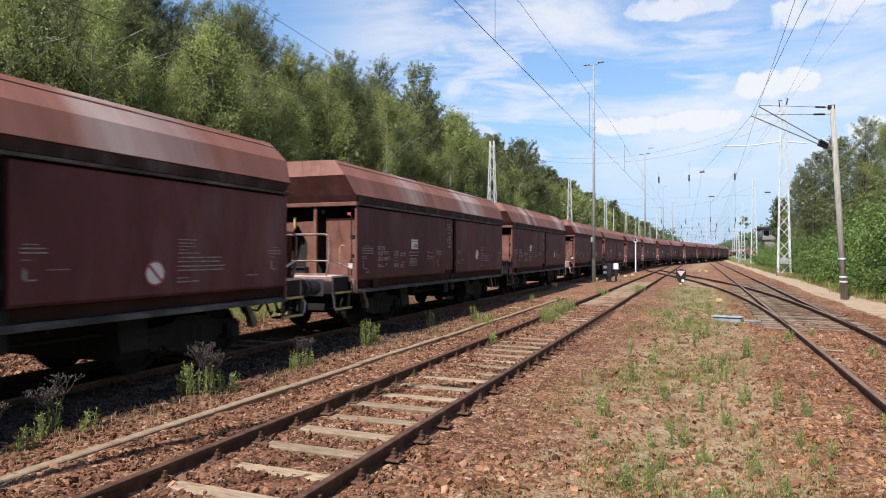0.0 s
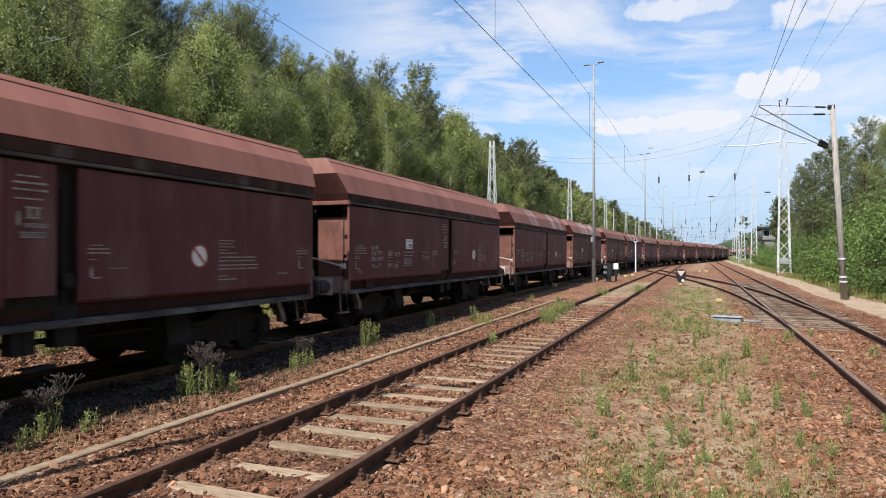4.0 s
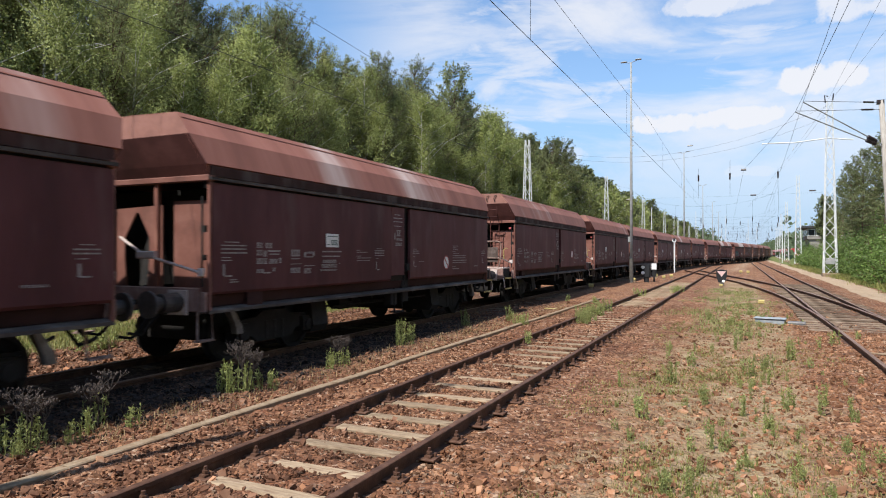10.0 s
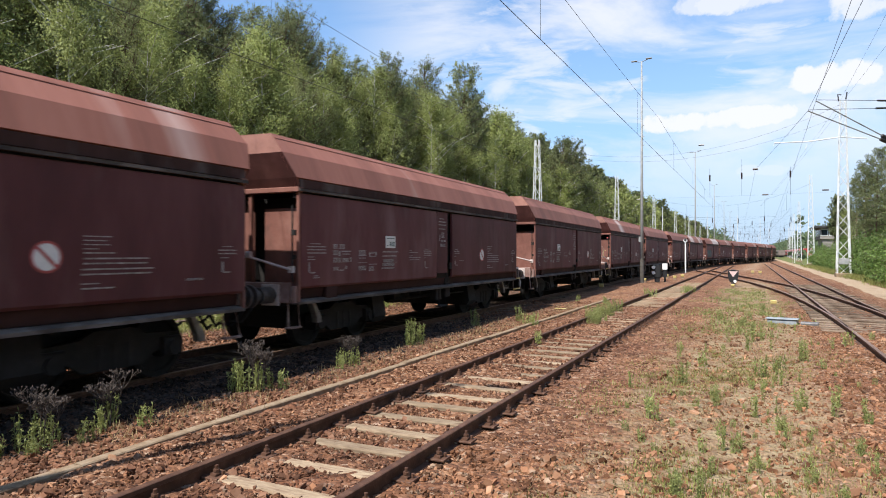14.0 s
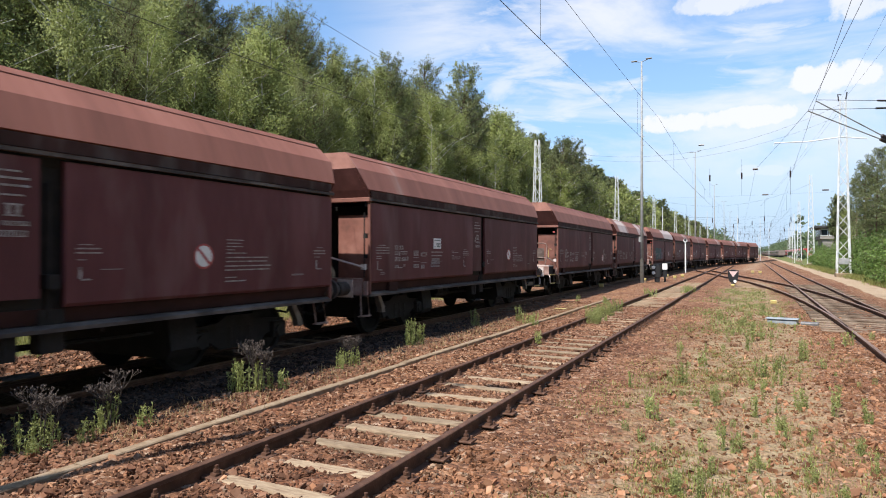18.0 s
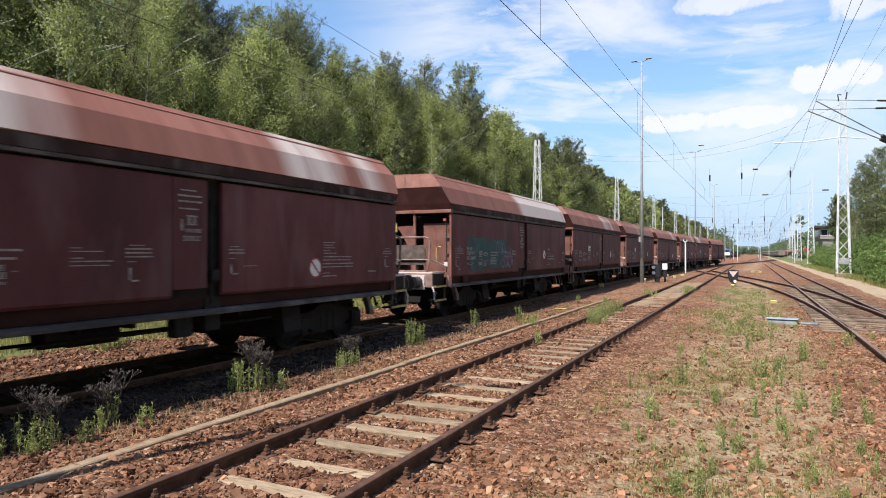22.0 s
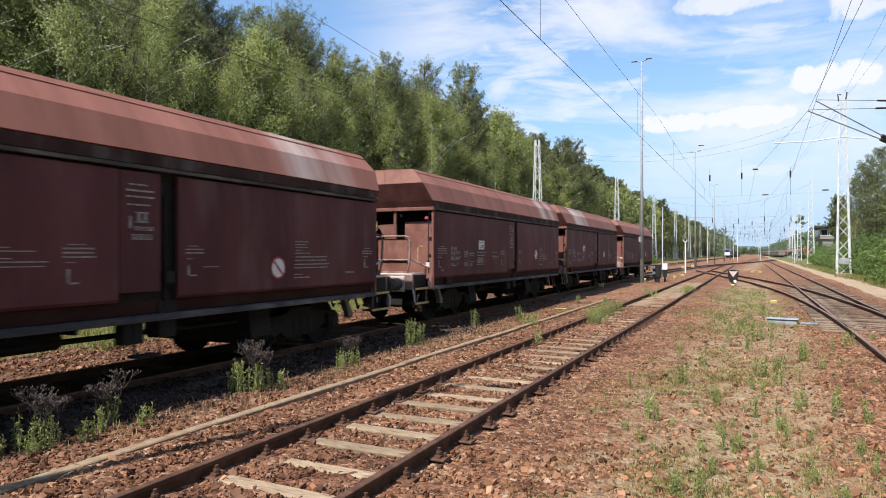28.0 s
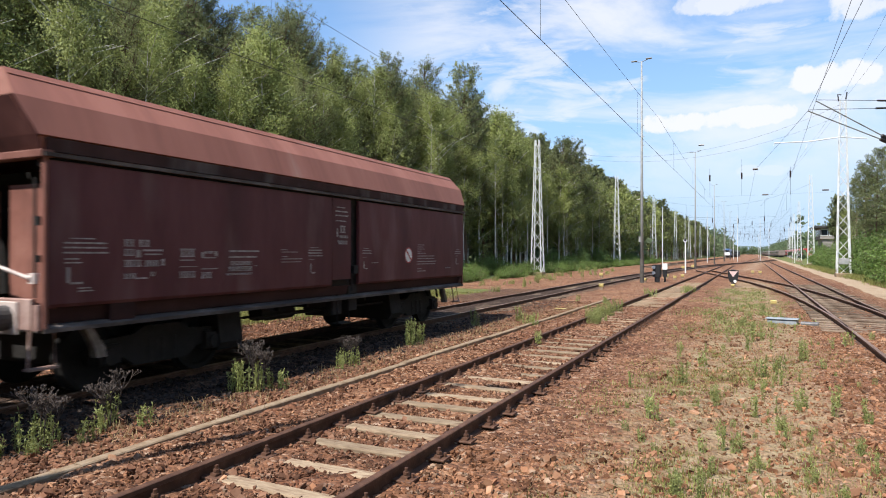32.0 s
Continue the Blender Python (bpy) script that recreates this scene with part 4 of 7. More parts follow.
            for zz, nose in ((0.955, M_YELLOW), (0.60, M_YELLOW)):
                tread = part("step_tread", Shape().box(min(sg * 1.12, sg * 1.36), max(sg * 1.12, sg * 1.36), ya + 0.02, yb - 0.04, zz - 0.03, zz), M_FRAME, w)
                part("nosing", Shape().box(min(sg * 1.36, sg * 1.375), max(sg * 1.36, sg * 1.375), ya + 0.02, yb - 0.04, zz - 0.035, zz + 0.012), nose, tread, "faded yellow step edge" if nose is M_YELLOW else "")
            for yy in (hy - d * 0.06, y0 + d * 0.10):
                part("step_strap", Shape().box(sg * 1.33 - 0.02, sg * 1.33 + 0.02, yy - 0.02, yy + 0.02, 0.58, 0.98), M_SILL, w)
            st = Shape().tube([(sg * 1.30, hy - d * 0.02, 0.95), (sg * 1.36, hy + d * 0.03, 0.82), (sg * 1.36, hy, 0.62)], 0.022, 6)
            part("step_hanger", st, M_DUST, w)
        yy = hy - d * 0.05
        rail = Shape().tube([(-1.20, yy, 1.30), (-1.22, yy, 2.10), (-1.18, yy, 2.18), (-1.08, yy, 2.22), (1.08, yy, 2.22), (1.17, yy, 2.19), (1.21, yy, 2.10), (1.19, yy, 1.60), (1.12, yy, 1.30)], 0.026, 8)
        rail.tube([(-1.21, yy, 1.64), (1.19, yy, 1.64)], 0.02, 6)
        rail.tube([(-0.10, yy, 2.21), (-0.06, yy, 2.0), (-0.08, yy, 1.6), (-0.16, yy, 1.30)], 0.022, 6)
        part("handrail", rail, M_HANDRAIL, w, "worn brown tubular handrail")
        part("stay_rod", Shape().tube([(1.19, yy, 1.66), (1.30, y0 + d * 0.10, 1.49), (1.38, y0 + d * 0.02, 1.48)], 0.022, 6), M_DUST, w, "pale stay rod")
        part("toe_board", Shape().box(-1.20, 1.14, min(yy, yy + d * 0.02), max(yy, yy + d * 0.02), 1.315, 1.37), M_HEADSTOCK, w)
        if screen == 0:
            part("rail_sheet", Shape().box(-1.19, 1.12, min(yy - d * 0.03, yy - d * 0.042), max(yy - d * 0.03, yy - d * 0.042), 1.34, 2.16), M_END, w, "sheet metal screen on the handrail")
        else:
            if screen == 1:
                part("rail_screen", Shape().box(0.0, 1.08, min(yy - d * 0.03, yy - d * 0.04), max(yy - d * 0.03, yy - d * 0.04), 1.50, 2.02, 0.003), M_SCREEN, w, "dusty grey-brown screen on the handrail")
            bw = Shape()
            for k in range(20):
                a0, a1 = 2 * math.pi * k / 20, 2 * math.pi * (k + 1) / 20
                bw.tube([(-0.70 + 0.22 * math.cos(a0), yy - d * 0.16, 1.85 + 0.22 * math.sin(a0)), (-0.70 + 0.22 * math.cos(a1), yy - d * 0.16, 1.85 + 0.22 * math.sin(a1))], 0.014, 5, cap=False)
            bw.tube([(-0.92, yy - d * 0.16, 1.85), (-0.48, yy - d * 0.16, 1.85)], 0.011, 5)
            bw.tube([(-0.70, yy - d * 0.16, 1.30), (-0.70, yy - d * 0.16, 2.07)], 0.03, 8)
            part("brake_wheel", bw, M_HANDRAIL, w)
            part("valve_box", Shape().box(0.05, 0.50, min(yy - d * 0.30, yy - d * 0.12), max(yy - d * 0.30, yy - d * 0.12), 1.32, 1.50, 0.02), M_FRAME, w)
        lv = Shape().tube([(1.10, y0 + d * 0.10, 1.60), (1.10, y0 + d * 0.10, 1.95), (1.14, y0 + d * 0.08, 1.99), (1.22, y0 + d * 0.07, 1.98)], 0.015, 6)
        part("lever_plate", Shape().box(-0.29, -0.24, min(yw, yw + d * 0.04), max(yw, yw + d * 0.04), 2.40, 2.66), M_YELLOW, w, "short yellow lever")
        part("brake_lever", lv, M_YELLOW, w, "yellow painted lever")
        part("lamp_bracket", Shape().box(1.27, 1.35, min(y0, y0 + d * 0.05), max(y0, y0 + d * 0.05), 2.66, 2.73, 0.01), M_RED, w, "small faded red bracket")
    if ladder:
        la = Shape()
        for xx in (0.60, 0.92):
            la.tube([(xx, -0.09, 1.2), (xx, -0.09, 2.9), (xx, -0.30, 3.2), (xx, -0.34, 3.45)], 0.016, 6)
        for k in range(9):
            zz = 1.35 + k * 0.25
            la.tube([(0.60, -0.09 if zz < 2.9 else -0.28, zz), (0.92, -0.09 if zz < 2.9 else -0.28, zz)], 0.012, 5)
        part("ladder", la, M_HOOD, w)
        for xx in (0.52, 0.80):
            part("roof_handle", Shape().tube([(xx, -0.24, 3.66), (xx, -0.29, 3.74), (xx, -0.25, 3.84), (xx + 0.06, -0.20, 3.86)], 0.018, 6), M_FRAME, w)
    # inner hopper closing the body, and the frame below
    # hopper in the same near black, painting the shade behind the end panels
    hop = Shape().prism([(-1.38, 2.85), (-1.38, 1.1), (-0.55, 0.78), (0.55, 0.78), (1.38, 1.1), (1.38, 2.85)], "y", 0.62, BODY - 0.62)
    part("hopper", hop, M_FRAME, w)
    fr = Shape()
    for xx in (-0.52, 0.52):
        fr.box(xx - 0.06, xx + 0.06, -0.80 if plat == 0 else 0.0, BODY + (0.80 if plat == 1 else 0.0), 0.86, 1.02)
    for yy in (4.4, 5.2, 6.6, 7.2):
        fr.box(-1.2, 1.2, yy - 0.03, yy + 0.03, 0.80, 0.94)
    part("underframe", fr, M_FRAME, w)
    tank = Shape().tube([(0.75, 4.55, 0.72), (0.75, 5.25, 0.72)], 0.13, 14)
    part("air_tank", tank, M_FRAME, w)
    pipe = Shape().tube([(1.15, 3.7, 0.72), (1.15, 8.0, 0.70)], 0.022, 6)
    pipe.tube([(0.2, 3.9, 0.62), (0.2, 7.9, 0.60)], 0.026, 6)
    part("brake_pipe", pipe, M_FRAME, w)
    stp = Shape()
    stp.tube([(1.40, 5.85, 1.0), (1.42, 5.85, 0.45), (1.42, 6.25, 0.45), (1.40, 6.25, 1.0)], 0.02, 6)
    stp.box(1.28, 1.46, 5.85, 6.25, 0.43, 0.46)
    part("foot_step", stp, M_FRAME, w)
    br = Shape().box(1.36, 1.46, 0.86, 1.22, 0.92, 1.22, 0.01)
    part("bracket_plate", br, M_FLAP, w)
    for y0 in (0.62, BODY - 0.95):
        arm = Shape().prism([(y0, 0.92), (y0 + 0.10, 0.92), (y0 + 0.30, 0.62), (y0 + 0.32, 0.50), (y0 + 0.18, 0.50), (y0 + 0.16, 0.62)], "x", 1.18, 1.30)
        part("brake_bracket", arm, M_STEEL, w)
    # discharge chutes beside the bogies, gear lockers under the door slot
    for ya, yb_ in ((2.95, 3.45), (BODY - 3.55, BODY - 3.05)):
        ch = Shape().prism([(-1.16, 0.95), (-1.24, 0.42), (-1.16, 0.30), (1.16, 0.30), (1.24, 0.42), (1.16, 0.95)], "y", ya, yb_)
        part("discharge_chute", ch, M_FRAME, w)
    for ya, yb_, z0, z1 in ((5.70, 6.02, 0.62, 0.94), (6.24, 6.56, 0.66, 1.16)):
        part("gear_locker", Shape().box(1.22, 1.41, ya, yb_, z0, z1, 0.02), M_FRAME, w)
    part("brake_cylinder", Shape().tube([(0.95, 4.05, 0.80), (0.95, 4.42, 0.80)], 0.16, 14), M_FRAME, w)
    # bogies
    for yb in (2.0, 9.8):
        bo = Shape()
        for sg in (-1, 1):
            xx = sg * 1.02
            bo.prism([(yb - 1.15, 0.50), (yb - 1.1, 0.66), (yb - 0.5, 0.70), (yb - 0.3, 0.80), (yb + 0.3, 0.80), (yb + 0.5, 0.70), (yb + 1.1, 0.66), (yb + 1.15, 0.50),
                      (yb + 0.65, 0.42), (yb + 0.45, 0.28), (yb - 0.45, 0.28), (yb - 0.65, 0.42)], "x", xx - 0.05, xx + 0.05)
            for dy in (-0.9, 0.9):
                bo.box(xx - 0.10, xx + 0.14, yb + dy - 0.16, yb + dy + 0.16, 0.34, 0.62, 0.03)
                bo.tube([(xx + sg * 0.10, yb + dy, 0.46), (xx + sg * 0.17, yb + dy, 0.46)], 0.11, 12)
            for dy in (-0.22, 0.0, 0.22):
                bo.tube([(xx, yb + dy, 0.30), (xx, yb + dy, 0.62)], 0.07, 8)
        bo.box(-1.0, 1.0, yb - 0.16, yb + 0.16, 0.55, 0.82, 0.03)
        bo.box(-0.66, 0.66, yb - 1.25, yb + 1.25, 0.36, 0.84, 0.05)
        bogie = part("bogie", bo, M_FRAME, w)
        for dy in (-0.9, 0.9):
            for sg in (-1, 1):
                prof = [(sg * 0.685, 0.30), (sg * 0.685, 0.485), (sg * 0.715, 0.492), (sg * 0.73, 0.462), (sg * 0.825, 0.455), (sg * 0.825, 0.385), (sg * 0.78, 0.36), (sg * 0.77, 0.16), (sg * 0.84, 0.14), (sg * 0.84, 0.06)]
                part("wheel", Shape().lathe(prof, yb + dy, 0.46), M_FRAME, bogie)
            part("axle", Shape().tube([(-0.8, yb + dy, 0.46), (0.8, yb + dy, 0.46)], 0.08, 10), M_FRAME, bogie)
    return w


# where each wagon's front corner stands at the start, along the track
STARTS = (-1.55, 12.95, 26.32, 41.21, 54.48, 68.57, 82.54, 97.16, 110.57, 125.17, 139.29, 152.43, 166.40, 180.92, 194.10, 208.87, 222.04, 236.83,
          250.05, 263.96, 278.03, 292.58, 305.71, 319.81)
LEADING = (1, 3, 7, 9, 10, 13, 15, 17, 21)
LADDER = (3, 9)
NO_PLACARD = (0, 3, 5, 9, 15, 16, 17, 20, 23)


def travelled(t):
    return 10.5707 * t - 0.025603 * t * t + 0.0000955 * t ** 3


def wagon_pose(n, t):
    s = STARTS[n] - travelled(t)
    a, b = s + 2.0, s + 9.8
    xa, xb = train_x(a), train_x(b)
    turn = -math.atan2(xb - xa, b - a)
    x = xa - (xb - xa) / (b - a) * 2.0
    return Matrix.Translation((x, s, 0)) @ Matrix.Rotation(turn, 4, "Z")


kinds, WAGONS = {}, []
for n in range(len(STARTS)):
    key = (2 if n == 23 else 0 if n in LEADING else 1, n in LADDER, n not in NO_PLACARD, 2 if n == 1 else 1 if n in (9, 13, 15, 17) else 0)
    if key not in kinds:
        kinds[key] = build_wagon(*key)
        WAGONS.append(kinds[key])
    else:
        WAGONS.append(copy_thing(kinds[key], Matrix()))

# lids streaked white with dust over some stretches of their length
def dust_stretch(m, stretches):
    """Keeps the dust spots of a lid within the stretches along it, with soft ends."""
    n, l = m.node_tree.nodes, m.node_tree.links
    mixer = next(x for x in n if x.bl_idname == "ShaderNodeMix")
    along = n.new("ShaderNodeSeparateXYZ")
    l.new(next(x for x in n if x.bl_idname == "ShaderNodeTexCoord").outputs["Object"], along.inputs[0])
    total_ = None
    for y0, y1 in stretches:
        rise = n.new("ShaderNodeMapRange")
        rise.inputs[1].default_value, rise.inputs[2].default_value = y0 - 0.15, y0 + 0.35
        l.new(along.outputs[1], rise.inputs[0])
        fall = n.new("ShaderNodeMapRange")
        fall.inputs[1].default_value, fall.inputs[2].default_value = y1 + 0.5, y1 - 0.3
        l.new(along.outputs[1], fall.inputs[0])
        both = n.new("ShaderNodeMath")
        both.operation = "MULTIPLY"
        l.new(rise.outputs[0], both.inputs[0])
        l.new(fall.outputs[0], both.inputs[1])
        if total_ is None:
            total_ = both.outputs[0]
        else:
            most = n.new("ShaderNodeMath")
            most.operation = "MAXIMUM"
            l.new(total_, most.inputs[0])
            l.new(both.outputs[0], most.inputs[1])
            total_ = most.outputs[0]
    cut = n.new("ShaderNodeMath")
    cut.operation = "MULTIPLY"
    l.new(mixer.inputs[0].links[0].from_socket, cut.inputs[0])
    l.new(total_, cut.inputs[1])
    l.new(cut.outputs[0], mixer.inputs[0])


DUSTY = {0: ((7.5, 9.5),), 1: ((2.5, 4.5), (7.0, 9.5)), 2: ((1.5, 4.5), (9.5, 11.5)), 3: ((0.8, 4.2),), 5: ((3.0, 4.6), (8.0, 10.5)), 6: ((3.0, 5.8), (6.8, 9.5)),
         7: ((9.0, 10.8),), 8: ((2.8, 4.0), (6.0, 8.5)), 10: ((9.5, 10.6),), 13: ((2.8, 4.2),), 16: ((0.9, 3.8), (8.0, 11.0)), 17: ((5.9, 12.6),), 18: ((7.0, 9.6),),
         20: ((8.8, 10.6),), 21: ((9.4, 11.2),), 22: ((1.6, 4.4),)}
for n, stretches in DUSTY.items():
    thick = n in (16, 17)
    m_dust = mat("wagon_lid_dust_streaks", [(0.170, 0.064, 0.045), (0.226, 0.086, 0.061), (0.272, 0.112, 0.082)], 1.5, 0.75, bump=0.2, bump_scale=14,
                 spots=((0.52, 0.45, 0.42), 0.75, 0.32 if thick else 0.40, 0.52 if thick else 0.64, 0.85 if thick else 0.72), per_object=0.1, stretch=(0.14, 1, 0.14), seeded=True)
    dust_stretch(m_dust, stretches)
    for ch in WAGONS[n].children:
        if ch.name.startswith("roof_lid"):
            ch.data = ch.data.copy()
            ch.data.materials[0] = m_dust
            ch["label"] = "lid streaked white with dust"
part("hose_lever", Shape().tube([(1.40, -0.05, 1.30), (1.41, -0.07, 1.55), (1.40, -0.05, 1.82)], 0.04, 8), M_YELLOW, WAGONS[22], "yellow lever at the corner")

# some wagons carry their round mark elsewhere on the door
for n, dy, dz in ((0, 0.0, -0.24), (8, 0.0, -0.20), (15, 0.35, -0.20), (16, 0.2, -0.22), (20, 0.0, -0.20), (22, -0.65, 0.0)):
    for ch in WAGONS[n].children:
        if ch.name.startswith(("round_mark", "mark_rim")):
            ch.matrix_basis = Matrix.Translation((0, dy, dz)) @ ch.matrix_basis

# the painted wagon: teal field with pale bubble letters
g17 = WAGONS[17]
g17["label"] = "red-brown hopper wagon sprayed with a teal and pale blue graffiti"
gx = HALF + 0.0006
field = Shape().prism([(1.30, 1.30), (1.24, 1.7), (1.08, 2.05), (1.05, 2.30), (1.6, 2.24), (2.4, 2.27), (3.2, 2.22), (3.9, 2.25), (4.3, 2.12), (4.55, 1.85), (4.72, 1.66), (4.62, 1.42), (4.1, 1.33), (3.0, 1.36), (2.2, 1.30)],
                      "x", gx, gx + 0.0010)
part("graffiti_field", field, M_TEAL, g17, "teal spray paint")
bub = Shape()
for (cy, cz, ra, rb) in ((3.45, 1.93, 0.12, 0.21), (3.80, 1.97, 0.11, 0.17), (4.05, 1.98, 0.12, 0.16), (4.28, 1.62, 0.21, 0.23), (4.62, 1.60, 0.16, 0.24), (3.95, 1.50, 0.17, 0.13)):
    ring = []
    for k in range(20):
        a = 2 * math.pi * k / 20
        ring.append((cy + ra * 1.15 * math.cos(a) * (1 + 0.22 * math.sin(2 * a + 7 * cy)), cz + rb * 1.1 * math.sin(a) * (1 + 0.15 * math.sin(3 * a + 5 * cz))))
    for k in range(20):
        (p0, q0), (p1, q1) = ring[k], ring[(k + 1) % 20]
        i0 = (cy + (p0 - cy) * 0.72, cz + (q0 - cz) * 0.74)
        i1 = (cy + (p1 - cy) * 0.72, cz + (q1 - cz) * 0.74)
        bub.add([(gx + 0.003, p0, q0), (gx + 0.003, p1, q1), (gx + 0.003, *i1), (gx + 0.003, *i0)], [(0, 1, 2, 3)])
part("graffiti_haze", Shape().prism([(3.95, 1.36), (4.6, 1.34), (4.98, 1.52), (5.0, 1.80), (4.72, 2.02), (4.35, 2.08), (4.05, 1.85), (3.9, 1.6)], "x", gx + 0.0010, gx + 0.0018), M_VIOLET, g17, "thin violet spray haze")
part("graffiti_letter", bub, M_PALEBLUE, g17, "pale blue rounded letters")

# ================= masts, posts, wires =================
def lattice_mast(x, y, h, base=0.98, top=0.34, label="white painted steel lattice mast", foot=True, split=False):
    m = thing("lattice_mast", pose(x, y, ground_z(x, y)), label, "catenary mast", "lattice masts")
    for sx in (-1, 1):
        for sy in (-1, 1):
            part("leg", Shape().tube([(sx * base / 2, sy * base / 2, -0.1), (sx * top / 2, sy * top / 2, h)], 0.052, 4, 0.040), M_GALV, m)
    n = max(8, int(h / 1.0))
    for face in range(4):
        br = Shape()
        for k in range(n):
            z0, z1 = h * k / n, h * (k + 1) / n
            w0, w1 = (base + (top - base) * z0 / h) / 2, (base + (top - base) * z1 / h) / 2
            s = 1 if k % 2 else -1
            for p, q in (((s * w0, -w0, z0), (-s * w1, -w1, z1)),):
                pts = [Vector(p), Vector(q)]
                rot = Matrix.Rotation(face * math.pi / 2, 3, "Z")
                br.tube([rot @ v for v in pts], 0.025, 4)
            if split:
                part("brace", br, M_GALV, m)
                br = Shape()
        if not split:
            tagged(part("bracing", br, M_GALV, m), kind="stuff")
    if foot:
        part("foundation", Shape().box(-base * 0.62, base * 0.62, -base * 0.62, base * 0.62, -0.4, 0.28, 0.05), M_CONCRETE, m)
    return m


def lamp_post(x, y, h):
    m = thing("lamp_post", pose(x, y, ground_z(x, y)), "tall slim grey yard lamp post with two lamp heads", "lamp post", "yard lamp posts")
    part("pole", Shape().tube([(0, 0, -0.2), (0, 0, h * 0.45), (0, 0, h)], 0.115, 12, 0.055), M_LAMPPOST, m, smooth=True)
    part("lower_sleeve", Shape().tube([(0, 0, 0), (0, 0, 1.6)], 0.135, 12), M_LAMPDARK, m, "dark lower sleeve")
    arm = Shape().tube([(-0.5, 0, h + 0.08), (-0.2, 0, h + 0.01), (0, 0, h), (0.25, 0, h + 0.08), (0.55, 0, h + 0.18)], 0.025, 6)
    part("cross_arm", arm, M_LAMPPOST, m)
    for sg, dz in ((-1, 0.08), (1, 0.17)):
        part("lamp_head", Shape().box(min(sg * 0.28, sg * 0.66), max(sg * 0.28, sg * 0.66), -0.10, 0.10, h + dz - 0.03, h + dz + 0.03, 0.02), M_LAMPPOST, m)
    for zz in (h * 0.62, h * 0.66, h * 0.71):
        part("climbing_peg", Shape().box(0.05, 0.16, -0.02, 0.02, zz, zz + 0.05), M_LAMPPOST, m)
    part("cable_box", Shape().box(-0.2, -0.07, -0.09, 0.09, 2.7, 3.05, 0.01), M_LAMPPOST, m)
    return m


for k in range(-1, 5):
    lamp_post(-6.66 + 0.03 * max(0, k), 44.35 + 43.0 * k if k >= 0 else -0.75, 14.6)
for (x, y, h) in ((-17.9, 57.5, 12.4), (-19.8, 106.0, 14.4), (-20.2, 152.0, 14.2), (-20.4, 198.0, 14), (-20.6, 245.0, 14), (-20.8, 300, 14), (-21, 360, 14)):
    lattice_mast(x, y, h, split=y < 110)
m2 = lattice_mast(6.62, 62.2, 14.5, base=0.95, top=0.4, split=True)
part("switch_box", Shape().box(-0.38, 0.28, -0.80, -0.5, 1.0, 1.5, 0.02), M_LAMPPOST, m2, "pale grey control box on the mast")
part("top_gear", Shape().tube([(-0.3, 0, 14.4), (-0.35, 0, 15.0), (-0.1, 0, 14.9)], 0.05, 6).tube([(0.2, 0, 14.4), (0.3, 0, 15.1)], 0.05, 6), M_INSUL, m2)
lattice_mast(8.3, 120.0, 14.6)
for (x, y) in ((9.5, 172), (11, 225), (13, 285), (15, 350)):
    lattice_mast(x, y, 14)
for (x, y, h) in ((-3.5, 170, 11), (1.5, 190, 11), (-9, 150, 11), (-6.0, 230, 11), (4.5, 240, 11), (-11, 300, 11), (2.0, 330, 11), (-15.5, 128, 10.5), (-15.8, 176, 10.5), (7.5, 150, 9)):
    solid("catenary_mast", Shape().tube([(0, 0, -0.2), (0, 0, h)], 0.075, 8, 0.05), M_GALV, "slim pale steel catenary mast in the yard", "catenary mast", "slim yard masts", m=pose(x, y, GROUND))


def wire(name, pts, r, label, group="overhead wires"):
    return solid(name, Shape().tube(pts, r, 5, cap=False), M_WIRE, label, "overhead wire", group)


def sag(a, b, drop, n=10):
    a, b = Vector(a), Vector(b)
    return [a.lerp(b, i / n) - Vector((0, 0, drop * 4 * (i / n) * (1 - i / n))) for i in range(n + 1)]


def catenary(fx, z, ys, droppers=True, stagger=0.25, rise=0.0, dip=0.85):
    """Contact wire, messenger and droppers over one track, from support to support."""
    c = thing("catenary", Matrix(), "dark contact wire hung on droppers from a carrying cable", "overhead line", "overhead lines")
    pts = []
    for i in range(len(ys) - 1):
        for k in range(8):
            s = ys[i] + (ys[i + 1] - ys[i]) * k / 8
            pts.append((fx(s) + stagger * (-1) ** i * (1 - 2 * k / 8), s, z + rise * s))
    part("contact_wire", Shape().tube(pts, 0.0065, 5, cap=False), M_WIRE, c)
    for i in range(len(ys) - 1):
        a, b = (fx(ys[i]), ys[i], z + 1.75), (fx(ys[i + 1]), ys[i + 1], z + 1.75)
        mp_ = sag(a, b, dip)
        part("carrying_cable", Shape().tube(mp_, 0.005, 5, cap=False), M_WIRE, c)
        if droppers:
            for k in (1, 3, 5, 7, 9):
                p = mp_[k]
                part("dropper", Shape().tube([p, (fx(p.y), p.y, z + rise * p.y)], 0.004, 4), M_WIRE, c)


catenary(lambda s: NEAR_X, 5.63, (-27, 28, 83, 130, 175), stagger=0.0, rise=0.0085, dip=0.40)
catenary(train_x, 5.60, (-40, 5, 57, 108, 152, 198, 245))
catenary(lambda s: MAIN_X - 0.1, 5.75, (62, 120, 175, 230))
# cross spans between the masts, with hanging insulators
span_rng = random.Random(12)
